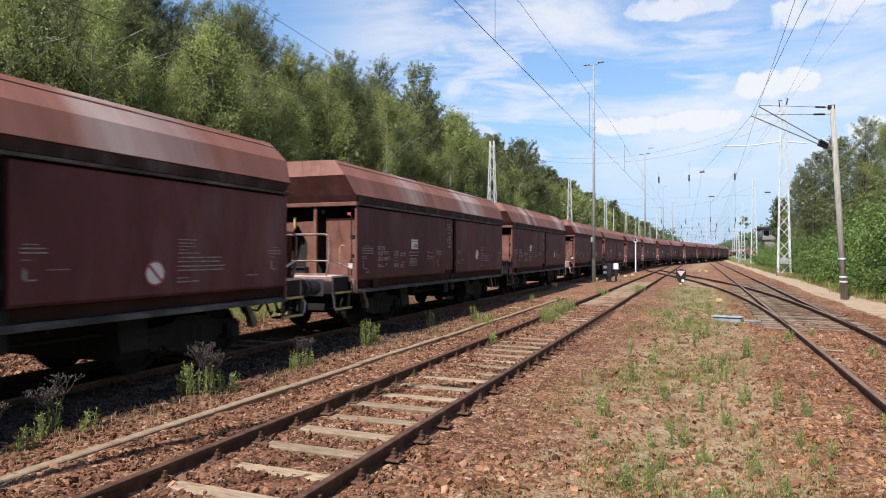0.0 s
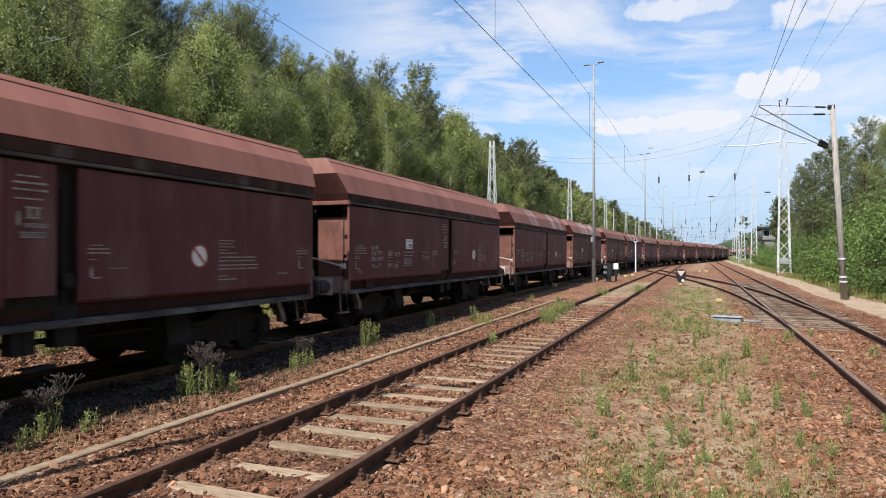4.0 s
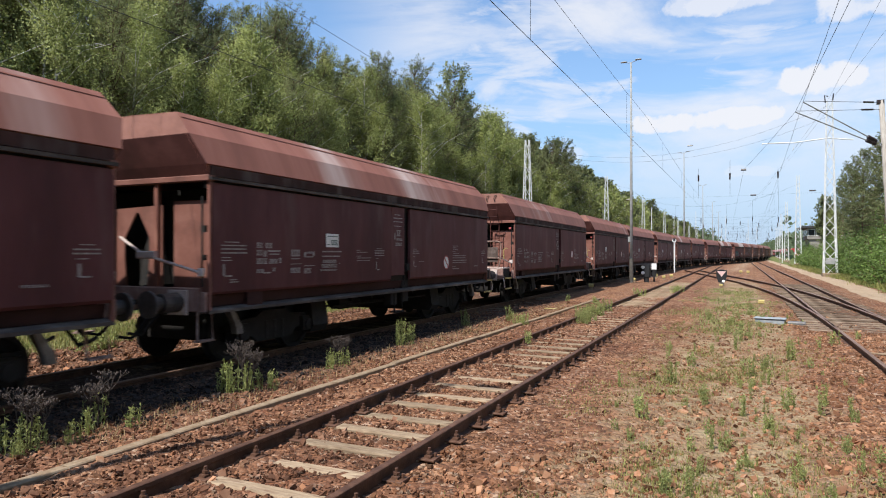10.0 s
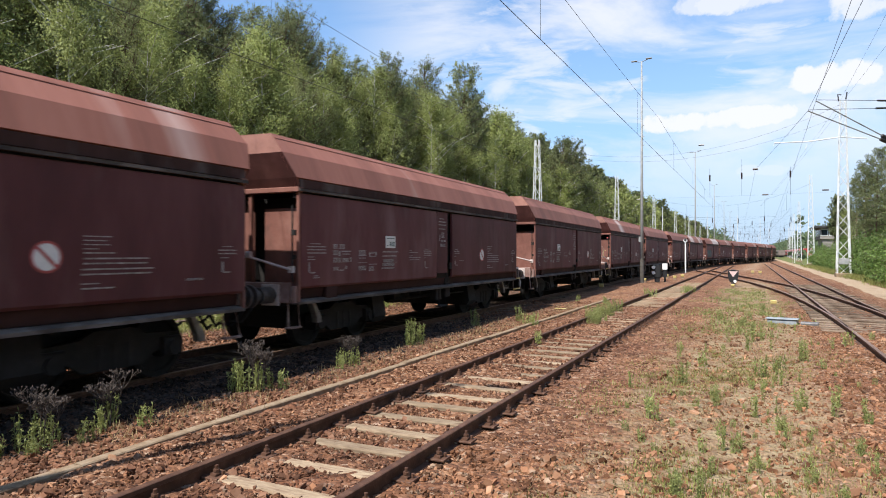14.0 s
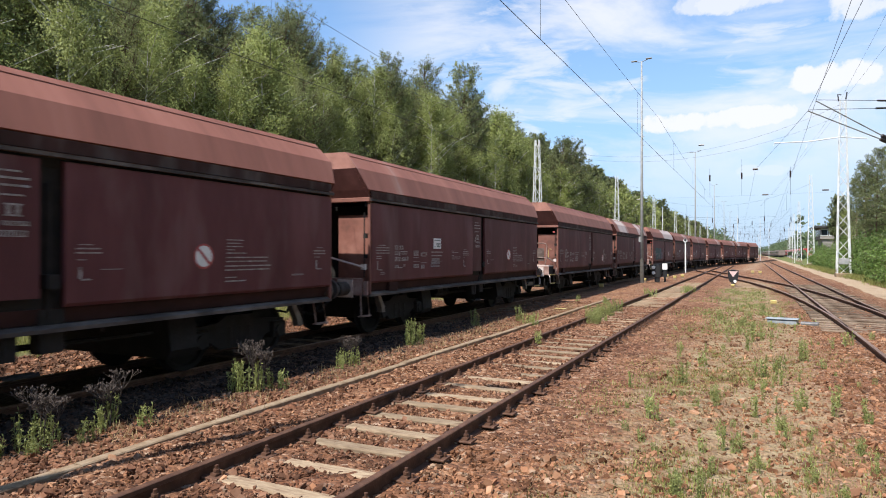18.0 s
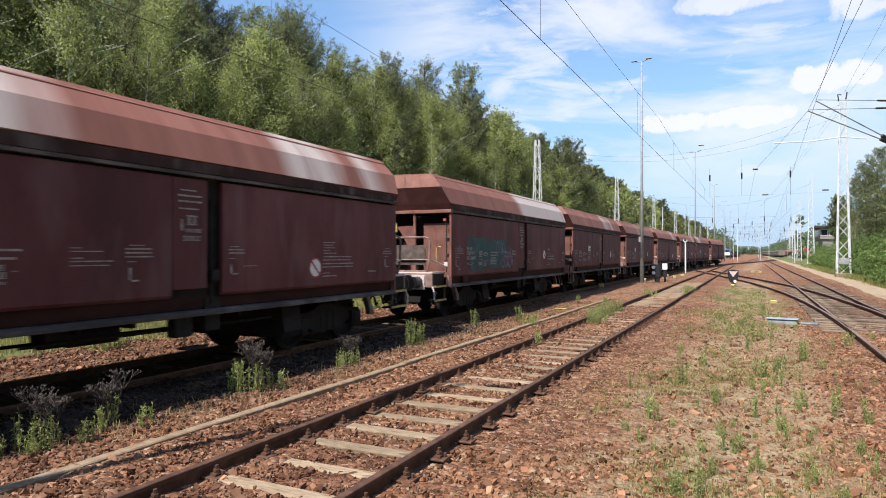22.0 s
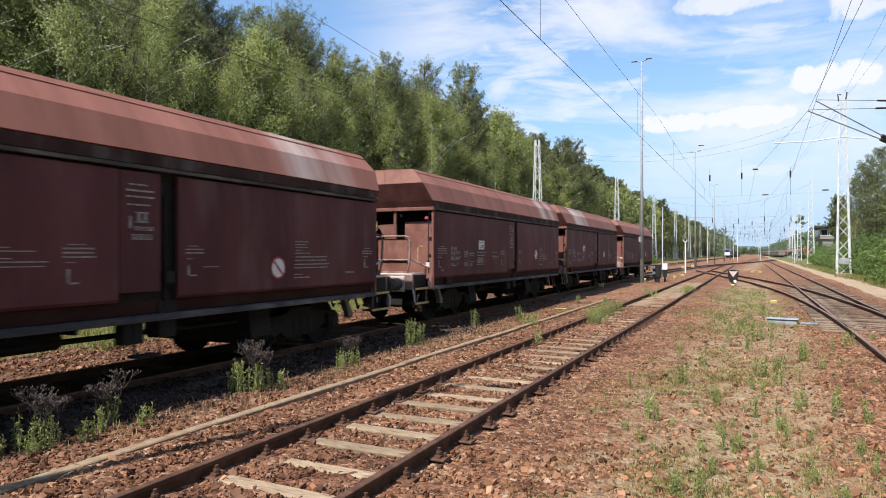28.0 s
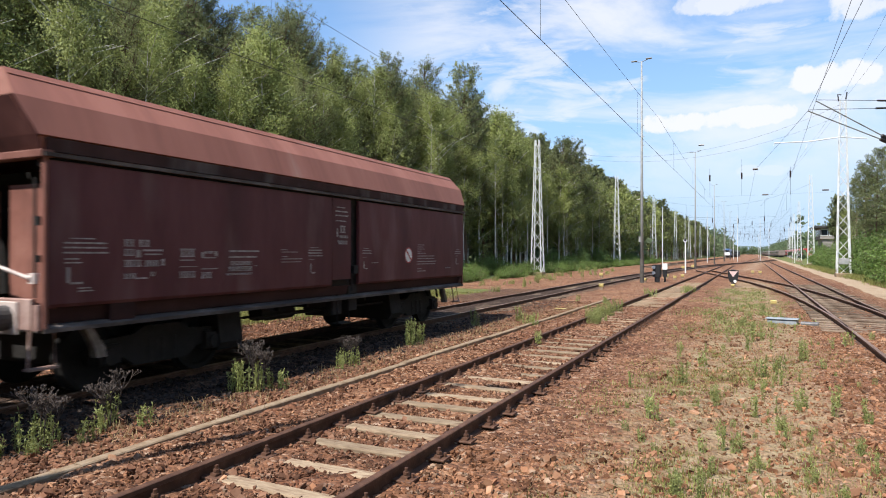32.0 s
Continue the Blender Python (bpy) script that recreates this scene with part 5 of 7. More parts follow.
for (ya, xl, xr, z) in ((106.0, -19.8, 8.1, 12.6), (152.0, -20.2, 9.0, 12.4), (198.0, -20.4, 10.0, 12.2), (245.0, -20.6, 11.4, 12.0), (300, -20.8, 13.2, 12), (130.0, -15.5, 8.6, 10.2), (176.0, -15.8, 9.6, 10.2), (222.0, -16, 10.8, 10.4), (270.0, -16, 12.2, 10.6)):
    sp = thing("cross_span", Matrix(), "cross span of thin cables with dark hanging insulators", "overhead line", "cross spans")
    yr = ya + (4.7 if ya < 60 else 8)
    a, b = (xl, ya, z), (xr, yr, z)
    part("span_cable", Shape().tube(sag(a, b, 3.4, 14), 0.008, 4, cap=False), M_WIRE, sp)
    for zz in (7.6, 6.1):
        part("span_cable", Shape().tube(sag((xl, ya, zz), (xr, yr, zz), 0.15, 4), 0.006, 4, cap=False), M_WIRE, sp)
    for k in range(7):
        f = (k + 0.8) / 7.6
        x, yy = xl + (xr - xl) * f, ya + (yr - ya) * f
        zt = z - 3.4 * 4 * f * (1 - f)
        part("hanger", Shape().tube([(x, yy, zt), (x, yy, 6.1)], 0.008, 4), M_WIRE, sp)
        z0 = span_rng.uniform(6.5, 7.3)
        part("insulator", Shape().tube([(x, yy, z0), (x, yy, z0 + 0.75)], 0.065, 8), M_INSUL, sp)

# the nearest cross span, with its own hanging insulators, and the bracket on the mast by the path
sp = thing("cross_span", Matrix(), "cross span of thin cables with dark hanging insulators", "overhead line", "cross spans")
for zl, zr, dp in ((11.6, 14.1, 2.35), (11.2, 13.2, 2.2)):
    part("span_cable", Shape().tube(sag((-17.9, 57.5, zl), (6.6, 62.2, zr), dp, 14), 0.006, 4, cap=False), M_WIRE, sp)
part("span_cable", Shape().tube(sag((-17.9, 57.5, 6.7), (6.6, 62.2, 6.9), 0.15, 4), 0.003, 4, cap=False), M_WIRE, sp)
for (x, zb, zi, zt) in ((-3.30, 6.4, 7.85, 8.9), (-0.88, 6.5, 7.9, 9.5), (2.64, 6.5, 7.85, 8.7)):
    part("hanger", Shape().tube([(x, 58.5, zb), (x, 58.5, zt)], 0.008, 4), M_WIRE, sp)
    part("insulator", Shape().tube([(x, 58.5, zi), (x, 58.5, zi + 0.52)], 0.062, 8), M_INSUL, sp)
for (x, z) in ((0.85, 6.55), (5.05, 6.75), (-3.95, 10.9), (-9.0, 6.5)):
    part("insulator", Shape().tube([(x - 0.22, 58.5, z), (x + 0.22, 58.5, z)], 0.055, 8), M_INSUL, sp)
part("bracket_arm", Shape().tube([(1.7, 0, 11.18), (-0.1, 0, 11.45), (-2.5, 0, 11.25), (-5.0, 0, 11.32)], 0.05, 8), M_GALV, m2, "long pale bracket arm")
part("bracket_drop", Shape().tube([(-5.05, 0, 11.1), (-5.0, 0, 11.32), (-2.5, 0, 11.25), (-2.7, 0, 10.6)], 0.035, 6), M_GALV, m2)
solid("wire_clamp", Shape().tube([(-0.05, 48.0, 7.42), (0.27, 48.0, 7.42)], 0.07, 8), M_INSUL, "dark clamp joining feeder wires", "wire clamp", "wire clamps")

# leaning old pole with two long insulated arms
po = thing("signal_pole", pose(5.55, 31.2, ground_z(5.55, 31.2)), "weathered grey pole with two long insulated bracket arms", "utility pole")
LEAN = -0.42
part("shaft", Shape().tube([(0, 0, -0.3), (LEAN * 0.45, 0, 3.6), (LEAN, 0, 8.1)], 0.138, 14, 0.10), M_POLE, po, smooth=True)
for zz in (0.75, 0.95, 1.7):
    part("band", Shape().tube([(LEAN * zz / 8, 0, zz - 0.03), (LEAN * zz / 8, 0, zz + 0.03)], 0.155, 14), M_GALV, po)
for (za, end_) in ((6.28, (-3.34, -2.0, 7.89)), (6.20, (-3.61, -2.0, 7.52))):
    a, b = Vector((LEAN * 0.8, 0, za)), Vector(end_)
    arm = part("bracket_arm", Shape().tube([a, b], 0.025, 8), M_LAMPPOST, po)
    for k in range(5):
        c = a.lerp(b, 0.10 + 0.022 * k)
        part("insulator_disc", Shape().tube([c, c + (b - a).normalized() * 0.05], 0.078, 10), M_INSUL, arm)
for zz, tip in ((8.02, Vector((-3.34, -2.0, 7.93))), (7.74, Vector((-3.61, -2.0, 7.56)))):
    root = Vector((LEAN, 0, zz))
    st_ = part("stay_wire", Shape().tube([root, tip], 0.010, 5), M_WIRE, po)
    part("stay_insulator", Shape().tube([root.lerp(tip, 0.10), root.lerp(tip, 0.23)], 0.038, 8), M_INSUL, st_)
part("top_cap", Shape().box(LEAN - 0.16, LEAN + 0.09, -0.09, 0.09, 7.95, 8.12, 0.02), M_INSUL, po)
for (a, b, d) in (((2.21, 29.2, 7.79), (1.87, -5, 7.79), 0.0), ((1.94, 29.2, 7.42), (2.66, -5, 7.42), 0.0), ((1.94, 29.2, 7.42), (0.11, 48.0, 7.42), 0.05), ((2.21, 29.2, 7.79), (2.42, 52.6, 7.42), 0.05),
                  ((0.11, 48.0, 7.42), (-1.2, 106.0, 6.6), 0.1), ((2.42, 52.6, 7.42), (2.6, 106.0, 6.6), 0.1),
                  ((6.5, 62.2, 14.5), (6.12, 0, 14.5), 0.0), ((6.75, 62.2, 14.5), (9.2, 0, 14.5), 0.0), ((6.5, 62.2, 14.3), (0.9, 110.0, 9.0), 0.3), ((6.4, 62.2, 13.6), (1.0, 110.0, 9.0), 0.3)):
    wire("feeder_wire", sag(a, b, d), 0.0065, "thin dark feeder wire between poles")
wire("feeder_wire", sag((-17.5, -20, 11.5), (-17.9, 57.5, 12.2), 1.0), 0.009, "thin dark feeder wire along the wood")
wire("feeder_wire", sag((-17.9, 57.5, 12.2), (-19.8, 106, 13.9), 1.0), 0.009, "thin dark feeder wire along the wood")

# ================= signals and small yard things =================
sg1 = thing("white_signal_post", pose(-6.30, 70.5, ground_z(-6.3, 70.5)), "slim white post with a small round lamp head", "signal")
part("post", Shape().tube([(0, 0, -0.1), (0, 0, 3.1)], 0.07, 10), M_WHITE, sg1)
part("lamp_head", Shape().tube([(0, -0.14, 3.28), (0, 0.14, 3.28)], 0.19, 14), M_WHITE, sg1)
part("hood", Shape().tube([(0, -0.2, 3.34), (0, 0.1, 3.40)], 0.12, 10), M_BLACK, sg1)
dw = thing("dwarf_signal", pose(-6.0, 46.3, ground_z(-6, 46.3)) @ Matrix.Scale(1.05, 4), "low black shunting signal with two white lights", "signal")
part("housing", Shape().box(-0.22, 0.28, -0.2, 0.25, 0.35, 1.15, 0.05), M_BLACK, dw)
part("base", Shape().box(-0.1, 0.2, -0.15, 0.15, -0.1, 0.36, 0.02), M_BLACK, dw)
for zz in (0.62, 0.98):
    part("lens", Shape().tube([(-0.15, -0.26, zz), (-0.15, -0.19, zz)], 0.11, 12), M_WHITE, dw)
wb = thing("white_board_signal", pose(-5.55, 47.2, ground_z(-5.5, 47.2)), "square white board on a short black post", "signal")
part("post", Shape().box(-0.06, 0.06, -0.05, 0.05, -0.1, 1.2), M_BLACK, wb)
part("board", Shape().box(-0.17, 0.17, -0.08, -0.04, 0.85, 1.27, 0.02), M_WHITE, wb)
part("back_box", Shape().box(-0.14, 0.14, -0.03, 0.16, 0.35, 0.84, 0.03), M_BLACK, wb)
pl = thing("point_indicator", pose(-1.10, 42.0, ground_z(-1.1, 42)) @ Matrix.Scale(0.84, 4), "black points lantern with a faded white triangle", "points lantern")
part("body", Shape().prism([(-0.22, 0.28), (-0.34, 0.72), (-0.34, 1.12), (0.34, 1.12), (0.34, 0.72), (0.22, 0.28)], "y", -0.22, 0.22), M_BLACK, pl)
part("roof_cap", Shape().box(-0.16, 0.16, -0.16, 0.16, 1.12, 1.18, 0.03), M_BLACK, pl)
part("triangle", Shape().prism([(-0.29, 1.06), (0.29, 1.06), (0.0, 0.66)], "y", -0.228, -0.221), M_PINK, pl, "faded pinkish white triangle")
part("base", Shape().box(-0.14, 0.14, -0.14, 0.14, -0.1, 0.29, 0.02), M_STEEL, pl)
part("weight", Shape().tube([(0.12, -0.30, 0.36), (0.12, -0.18, 0.36)], 0.10, 14), M_WHITE, pl)
for (x, y, s) in ((-11.0, 52.3, 1.1), (-7.4, 35.2, 0.9), (-6.1, 53.0, 0.95), (-5.3, 51.0, 0.9), (-5.0, 53.5, 0.95), (-7.4, 80.0, 1.3), (-7.0, 88.0, 1.2), (-0.1, 68.0, 1.0), (0.5, 66.0, 1.0), (-6.6, 45.3, 0.8), (-1.05, 39.0, 0.7), (0.62, 25.8, 0.75), (-7.6, 96.0, 1.0)):
    mk = thing("marker_stone", pose(x, y, ground_z(x, y)), "small yellow painted marker beside the track", "marker", "yellow markers")
    part("cap", Shape().box(-0.13 * s, 0.13 * s, -0.1 * s, 0.1 * s, 0.16 * s, 0.36 * s, 0.03), M_YELLOW, mk)
    part("foot", Shape().box(-0.10 * s, 0.10 * s, -0.08 * s, 0.08 * s, -0.1, 0.165 * s), M_CONCRETE, mk)
for (x, y, r) in ((-6.05, 22.1, 8), (2.4, 14.7, 0)):
    solid("plank", Shape().box(-0.20, 0.20, -0.05, 0.05, 0, 0.03, 0.008), M_YELLOW if x < 2 else M_CONCRETE, "short painted board lying on the gravel", "board", "loose boards", m=pose(x, y, ground_z(x, y) + 0.01, 0, 0, r))
pm = thing("point_machine", pose(0.80, 20.3, ground_z(0.80, 20.3) - 0.03, 0, 0, -8), "low grey point machine box with steel cover", "point machine")
part("case", Shape().box(-0.45, 0.28, -0.20, 0.20, -0.05, 0.15, 0.03), M_BLUEGREY, pm)
part("cover", Shape().box(-0.49, 0.31, -0.23, 0.23, 0.15, 0.175, 0.012), M_BLUEGREY, pm)
part("drive_bracket", Shape().box(0.36, 0.78, -0.16, 0.16, -0.05, 0.10, 0.03), M_STEEL, pm)
part("throw_rod", Shape().tube([(0.7, 0.05, 0.03), (2.7, 0.05, 0.0)], 0.025, 6), M_RAIL, pm)
part("throw_rod", Shape().tube([(0.7, -0.1, 0.03), (1.3, -0.1, 0.0)], 0.025, 6), M_RAIL, pm)

# ================= distance: trains, signal box =================
def coach_row(name, pts, ln, h, colour, label, group):
    for (x, y, turn) in pts:
        c = thing(name, pose(x, y, 0, 0, 0, turn), label, "rail vehicle", group)
        part("body", Shape().prism([(-1.4, 0.95), (-1.45, 1.3), (-1.45, h - 0.5), (-1.1, h), (1.1, h), (1.45, h - 0.5), (1.45, 1.3), (1.4, 0.95)], "y", 0, ln), colour, c)
        part("underframe", Shape().box(-1.2, 1.2, 0.6, ln - 0.6, 0.35, 0.95), M_TRAINDARK, c)
        wnd = Shape()
        for k in range(int(ln / 2.4)):
            for sg in (-1, 1):
                wnd.box(sg * 1.455 - 0.01, sg * 1.455 + 0.01, 1.2 + k * 2.4, 2.6 + k * 2.4, 2.0, 2.9)
        part("window_band", wnd, M_PANE, c)
        if name == "blue_locomotive":
            part("front_panel", Shape().box(-1.25, 1.25, -0.06, -0.004, 1.0, 2.3, 0.02), M_WHITE, c, "white front panel")
            part("windscreen", Shape().box(-1.2, 1.2, -0.05, -0.004, 2.45, 3.35, 0.02), M_PANE, c, "dark windscreen")
        bg_ = Shape()
        for yy in (2.2, ln - 2.2):
            for dy in (-0.9, 0.9):
                bg_.tube([(-0.8, yy + dy, 0.46), (0.8, yy + dy, 0.46)], 0.46, 12)
        part("wheels", bg_, M_TRAINDARK, c)


coach_row("blue_locomotive", [(-11.2, 330, 0)], 16, 4.1, M_TRAINBLUE, "distant blue locomotive standing in the yard", "standing train")
coach_row("dark_wagon", [(-11.2 + 0.012 * 18 * k, 330 + 18 * k, 0) for k in range(1, 8)], 16.5, 3.6, M_TRAINDARK, "distant dark freight wagon standing in the yard", "standing train")
coach_row("red_coach", [(19.0, 290 + 26 * k, 0) for k in range(11)], 25, 3.9, M_TRAINRED, "distant red passenger coach standing in the yard", "red coaches")
coach_row("brown_wagon", [(12.1 - 0.2 * k, 350 + 15 * k, 0.76) for k in range(22)], 14, 3.4, M_TRAINBROWN, "distant grey-brown freight wagon", "brown wagons")
sbx = thing("signal_box_building", pose(13.0, 138, GROUND), "dark flat-roofed signal box with a band of windows", "building")
part("wall", Shape().box(-1.6, 4.5, 0, 9, -0.1, 4.6), M_RENDERWALL, sbx)
part("upper_storey", Shape().box(-2.0, 4.8, -0.3, 9.3, 4.6, 6.7), M_RENDERWALL, sbx)
part("roof", Shape().box(-2.9, 5.6, -1.2, 10.2, 6.7, 7.05, 0.03), M_ROOFDARK, sbx)
for k in range(5):
    wv = part("window", Shape().box(-1.9 + k * 1.33, -0.75 + k * 1.33, -0.36, -0.31, 5.2, 6.4), M_WHITE, sbx)
    part("pane", Shape().box(-1.82 + k * 1.33, -0.83 + k * 1.33, -0.375, -0.362, 5.27, 6.33), M_PANE, wv)
for k in range(6):
    wv = part("window", Shape().box(-2.06, -2.01, 0.1 + k * 1.5, 1.4 + k * 1.5, 5.2, 6.4), M_WHITE, sbx)
    part("pane", Shape().box(-2.075, -2.062, 0.18 + k * 1.5, 1.32 + k * 1.5, 5.27, 6.33), M_PANE, wv)

# ================= plants =================
def leaf_quads(centres, normals_rng, size, droop=0.0, aspect=1.0, width=0.68, out=0.0):
    """Leaves as small quads at the centres, turned by 'out' upwards and away from the stem."""
    n = len(centres)
    up = normals_rng.normal(size=(n, 3))
    up[:, 2] *= 0.6
    if out:
        away = centres * np.array([1.0, 1.0, 0.0])
        away /= np.linalg.norm(away, axis=1)[:, None] + 0.3
        away[:, 2] += 0.55
        up += away * out
    up /= np.linalg.norm(up, axis=1)[:, None]
    d = normals_rng.normal(size=(n, 3))
    d[:, 2] -= droop
    d -= up * (d * up).sum(1)[:, None]
    d /= np.linalg.norm(d, axis=1)[:, None] + 1e-9
    e = np.cross(d, up)
    s = size * normals_rng.uniform(0.6, 1.3, n)[:, None]
    a, b = d * s * aspect, e * s * width
    mid = centres + a * 0.5
    v = np.stack([centres, mid + b, centres + a, mid - b], 1).reshape(-1, 3)
    f = np.arange(n * 4).reshape(n, 4)
    return v, f


def crown_normals(me, centres, seed, rise=0.62, outward=0.55, scatter=0.34):
    """Leaf shading follows the crown: normals upwards and outwards, with some scatter."""
    r = np.random.RandomState(seed)
    nn = centres * np.array([1.0, 1.0, 0.0])
    nn = outward * nn / (np.linalg.norm(nn, axis=1)[:, None] + 0.4)
    nn[:, 2] += rise
    nn += r.normal(0, scatter, nn.shape)
    nn /= np.linalg.norm(nn, axis=1)[:, None]
    me.normals_split_custom_set(np.repeat(nn, 4, 0).tolist())
    return me


def birch_meshes(seed, h, leaves=26000, size=0.062, start=0.14, wide=1.35):
    """A birch: white stem, rising limbs, and hanging strands of small leaves."""
    r = np.random.RandomState(seed)
    sh = Shape()
    lean = r.uniform(-0.6, 0.6, 2)
    zs = np.linspace(-0.2, h * 0.97, 9)
    trunk = [(lean[0] * (z / h) ** 2 + 0.08 * math.sin(z), lean[1] * (z / h) ** 2, z) for z in zs]
    sh.tube(trunk, 0.070 + 0.003 * h, 8, 0.012)
    tx_, ty_ = np.array([q[0] for q in trunk]), np.array([q[1] for q in trunk])
    nb, strands = 58, []
    for k in range(nb):
        z = h * (start + (0.97 - start) * ((k + r.uniform()) / nb) ** 0.9)
        f = (z / h - start) / (0.97 - start)
        reach = wide * (0.35 + 2.2 * math.sin(math.pi * min(1, 0.22 + 0.77 * f)) ** 0.9) * r.uniform(0.45, 1.2) * h / 16
        a = r.uniform(0, 2 * math.pi)
        p0 = np.array([np.interp(z, zs, tx_), np.interp(z, zs, ty_), z])
        tip = p0 + np.array([math.cos(a) * reach, math.sin(a) * reach, reach * r.uniform(0.4, 1.0)])
        tip[2] = min(tip[2], h * 1.03)
        mid = (p0 + tip) / 2 + np.array([0, 0, 0.12 * reach])
        if k % 2 == 0:
            sh.tube([tuple(p0), tuple(mid), tuple(tip)], 0.032, 4, 0.006, cap=False)
        for q in range(9):
            t = r.uniform(0.25, 1.0)
            c = p0 + (mid - p0) * min(1, 2 * t) + (tip - mid) * max(0, 2 * t - 1)
            c = c + r.normal(0, 0.20, 3)
            strands.append((c, r.uniform(0.5, 1.5) * (0.5 + 0.7 * f), r.normal(0, 0.16, 2)))
    per = max(1, leaves // len(strands))
    base = np.array([s[0] for s in strands])
    ln = np.array([s[1] for s in strands])
    drift = np.array([s[2] for s in strands])
    t = r.uniform(0, 1, (len(strands), per))
    c = np.repeat(base[:, None, :], per, 1)
    c[:, :, 2] += 0.18 - t * ln[:, None]
    c[:, :, 0] += drift[:, None, 0] * t
    c[:, :, 1] += drift[:, None, 1] * t
    c = c.reshape(-1, 3)
    c += r.normal(0, 0.11 + size * 0.5, c.shape) * np.array([1, 1, 0.8])
    c = c[c[:, 2] > 0.5]
    v, f = leaf_quads(c, r, size, 0.9, 1.15, 0.5, out=0.6)
    return sh.mesh("trunk", M_BIRCHBARK), crown_normals(array_mesh("crown", v, f, M_BIRCHLEAF), c, seed)


def pine_meshes(seed, h, needles=20, size=0.15, width=0.10, start=0.36, wide=1.0, tufts=5.6):
    """A pine: whorls of limbs, upswept near the top, with brushes of needles on their outer part."""
    r = np.random.RandomState(seed)
    sh = Shape()
    lean = r.uniform(-0.4, 0.4, 2)
    trunk = [(lean[0] * (z / h) ** 2, lean[1] * (z / h) ** 2, z) for z in np.linspace(-0.2, h * 0.985, 8)]
    sh.tube(trunk, 0.085 + 0.0035 * h, 8, 0.012)
    for k in range(26):
        z, a, b = h * r.uniform(0.08, start + 0.04), r.uniform(0, 2 * math.pi), r.uniform(0.5, 1.5)
        sh.tube([(0, 0, z), (math.cos(a) * b, math.sin(a) * b, z + r.uniform(-0.25, 0.25))], 0.016, 3, 0.005, cap=False)
    cents, dirs, z = [], [], h * start
    while z < h * 0.985:
        f = (z / h - start) / (1 - start)
        for k in range(r.randint(4, 7) if f < 0.85 else 4):
            reach = wide * (2.9 * (1 - f) ** 0.60 * min(1.0, 0.55 + 1.6 * f) + 0.16) * r.uniform(0.55, 1.15) * h / 17
            if r.uniform() < 0.08:
                continue
            a = r.uniform(0, 2 * math.pi)
            rise = 0.05 + 0.75 * f + r.uniform(-0.12, 0.18)
            p0 = np.array([lean[0] * (z / h) ** 2, lean[1] * (z / h) ** 2, z])
            out = np.array([math.cos(a), math.sin(a), 0.0])
            mid = p0 + out * reach * 0.6 + np.array([0, 0, reach * 0.6 * rise * 0.7])
            tip = p0 + out * reach + np.array([0, 0, reach * (rise + 0.16)])
            sh.tube([tuple(p0), tuple(mid), tuple(tip)], 0.028, 4, 0.007, cap=False)
            n = 3 + int(reach * tufts)
            for j in range(n):
                t = 1.0 - 0.72 * (j / n) ** 1.1
                c0 = (p0 + (mid - p0) * t / 0.6) if t < 0.6 else (mid + (tip - mid) * (t - 0.6) / 0.4)
                side = np.array([-out[1], out[0], 0.0]) * r.normal(0, 0.26 * (1.25 - t) + 0.10) * (0.5 + reach * 0.35)
                c0 = c0 + side + np.array([0, 0, r.uniform(0.0, 0.14)])
                for q in range(needles):
                    d = out * 0.35 + np.array([0, 0, 0.7]) + r.normal(0, 0.75, 3)
                    d /= np.linalg.norm(d)
                    cents.append(c0 + d * r.uniform(0.0, 0.16))
                    dirs.append(d)
        z += h * r.uniform(0.024, 0.040) * (1 - 0.45 * f)
    top = np.array([lean[0], lean[1], h * 0.97])
    for q in range(needles * 3):
        d = np.array([0, 0, 1.0]) + r.normal(0, 0.45, 3)
        d /= np.linalg.norm(d)
        cents.append(top + np.array([0, 0, r.uniform(-0.5, 0.2)]))
        dirs.append(d)
    c, d = np.array(cents), np.array(dirs)
    e = np.cross(d, r.normal(size=c.shape))
    e /= np.linalg.norm(e, axis=1)[:, None] + 1e-9
    s = size * r.uniform(0.7, 1.25, len(c))[:, None]
    v = np.stack([c, c + d * s * 0.5 + e * s * width, c + d * s, c + d * s * 0.5 - e * s * width], 1).reshape(-1, 3)
    fc = np.arange(len(c) * 4).reshape(-1, 4)
    return sh.mesh("trunk", M_PINEBARK), crown_normals(array_mesh("crown", v, fc, M_PINELEAF), c, seed, 0.55, 0.6, 0.30)


def bush_meshes(seed, h, w, size=0.105, count=4200, material=None):
    r = np.random.RandomState(seed)
    sh = Shape()
    cents = []
    for k in range(26):
        a, rad = r.uniform(0, 2 * math.pi), w * math.sqrt(r.uniform())
        top = h * (1 - 0.55 * (rad / w) ** 2) * r.uniform(0.65, 1.05)
        base = np.array([math.cos(a) * rad * 0.35, math.sin(a) * rad * 0.35, -0.1])
        tip = np.array([math.cos(a) * rad, math.sin(a) * rad, top])
        sh.tube([tuple(base), tuple((base + tip) / 2 + np.array([0, 0, 0.1 * h])), tuple(tip)], 0.03, 4, 0.008, cap=False)
        for q in range(count // 26):
            t = r.uniform(0.12, 1.04)
            cents.append(base + (tip - base) * t + r.normal(0, 0.20 * w * (0.5 + 0.4 * t), 3) * np.array([1, 1, 0.7]))
    c = np.array(cents)
    c[:, 2] = np.abs(c[:, 2])
    v, f = leaf_quads(c, r, size, 0.2, out=1.0)
    return sh.mesh("woody_base", M_PINEBARK), array_mesh("foliage", v, f, material or M_BUSHLEAF)


HB, HP = (12.0, 14.0, 15.0, 13.0), (16.0, 18.0, 17.0, 15.0)
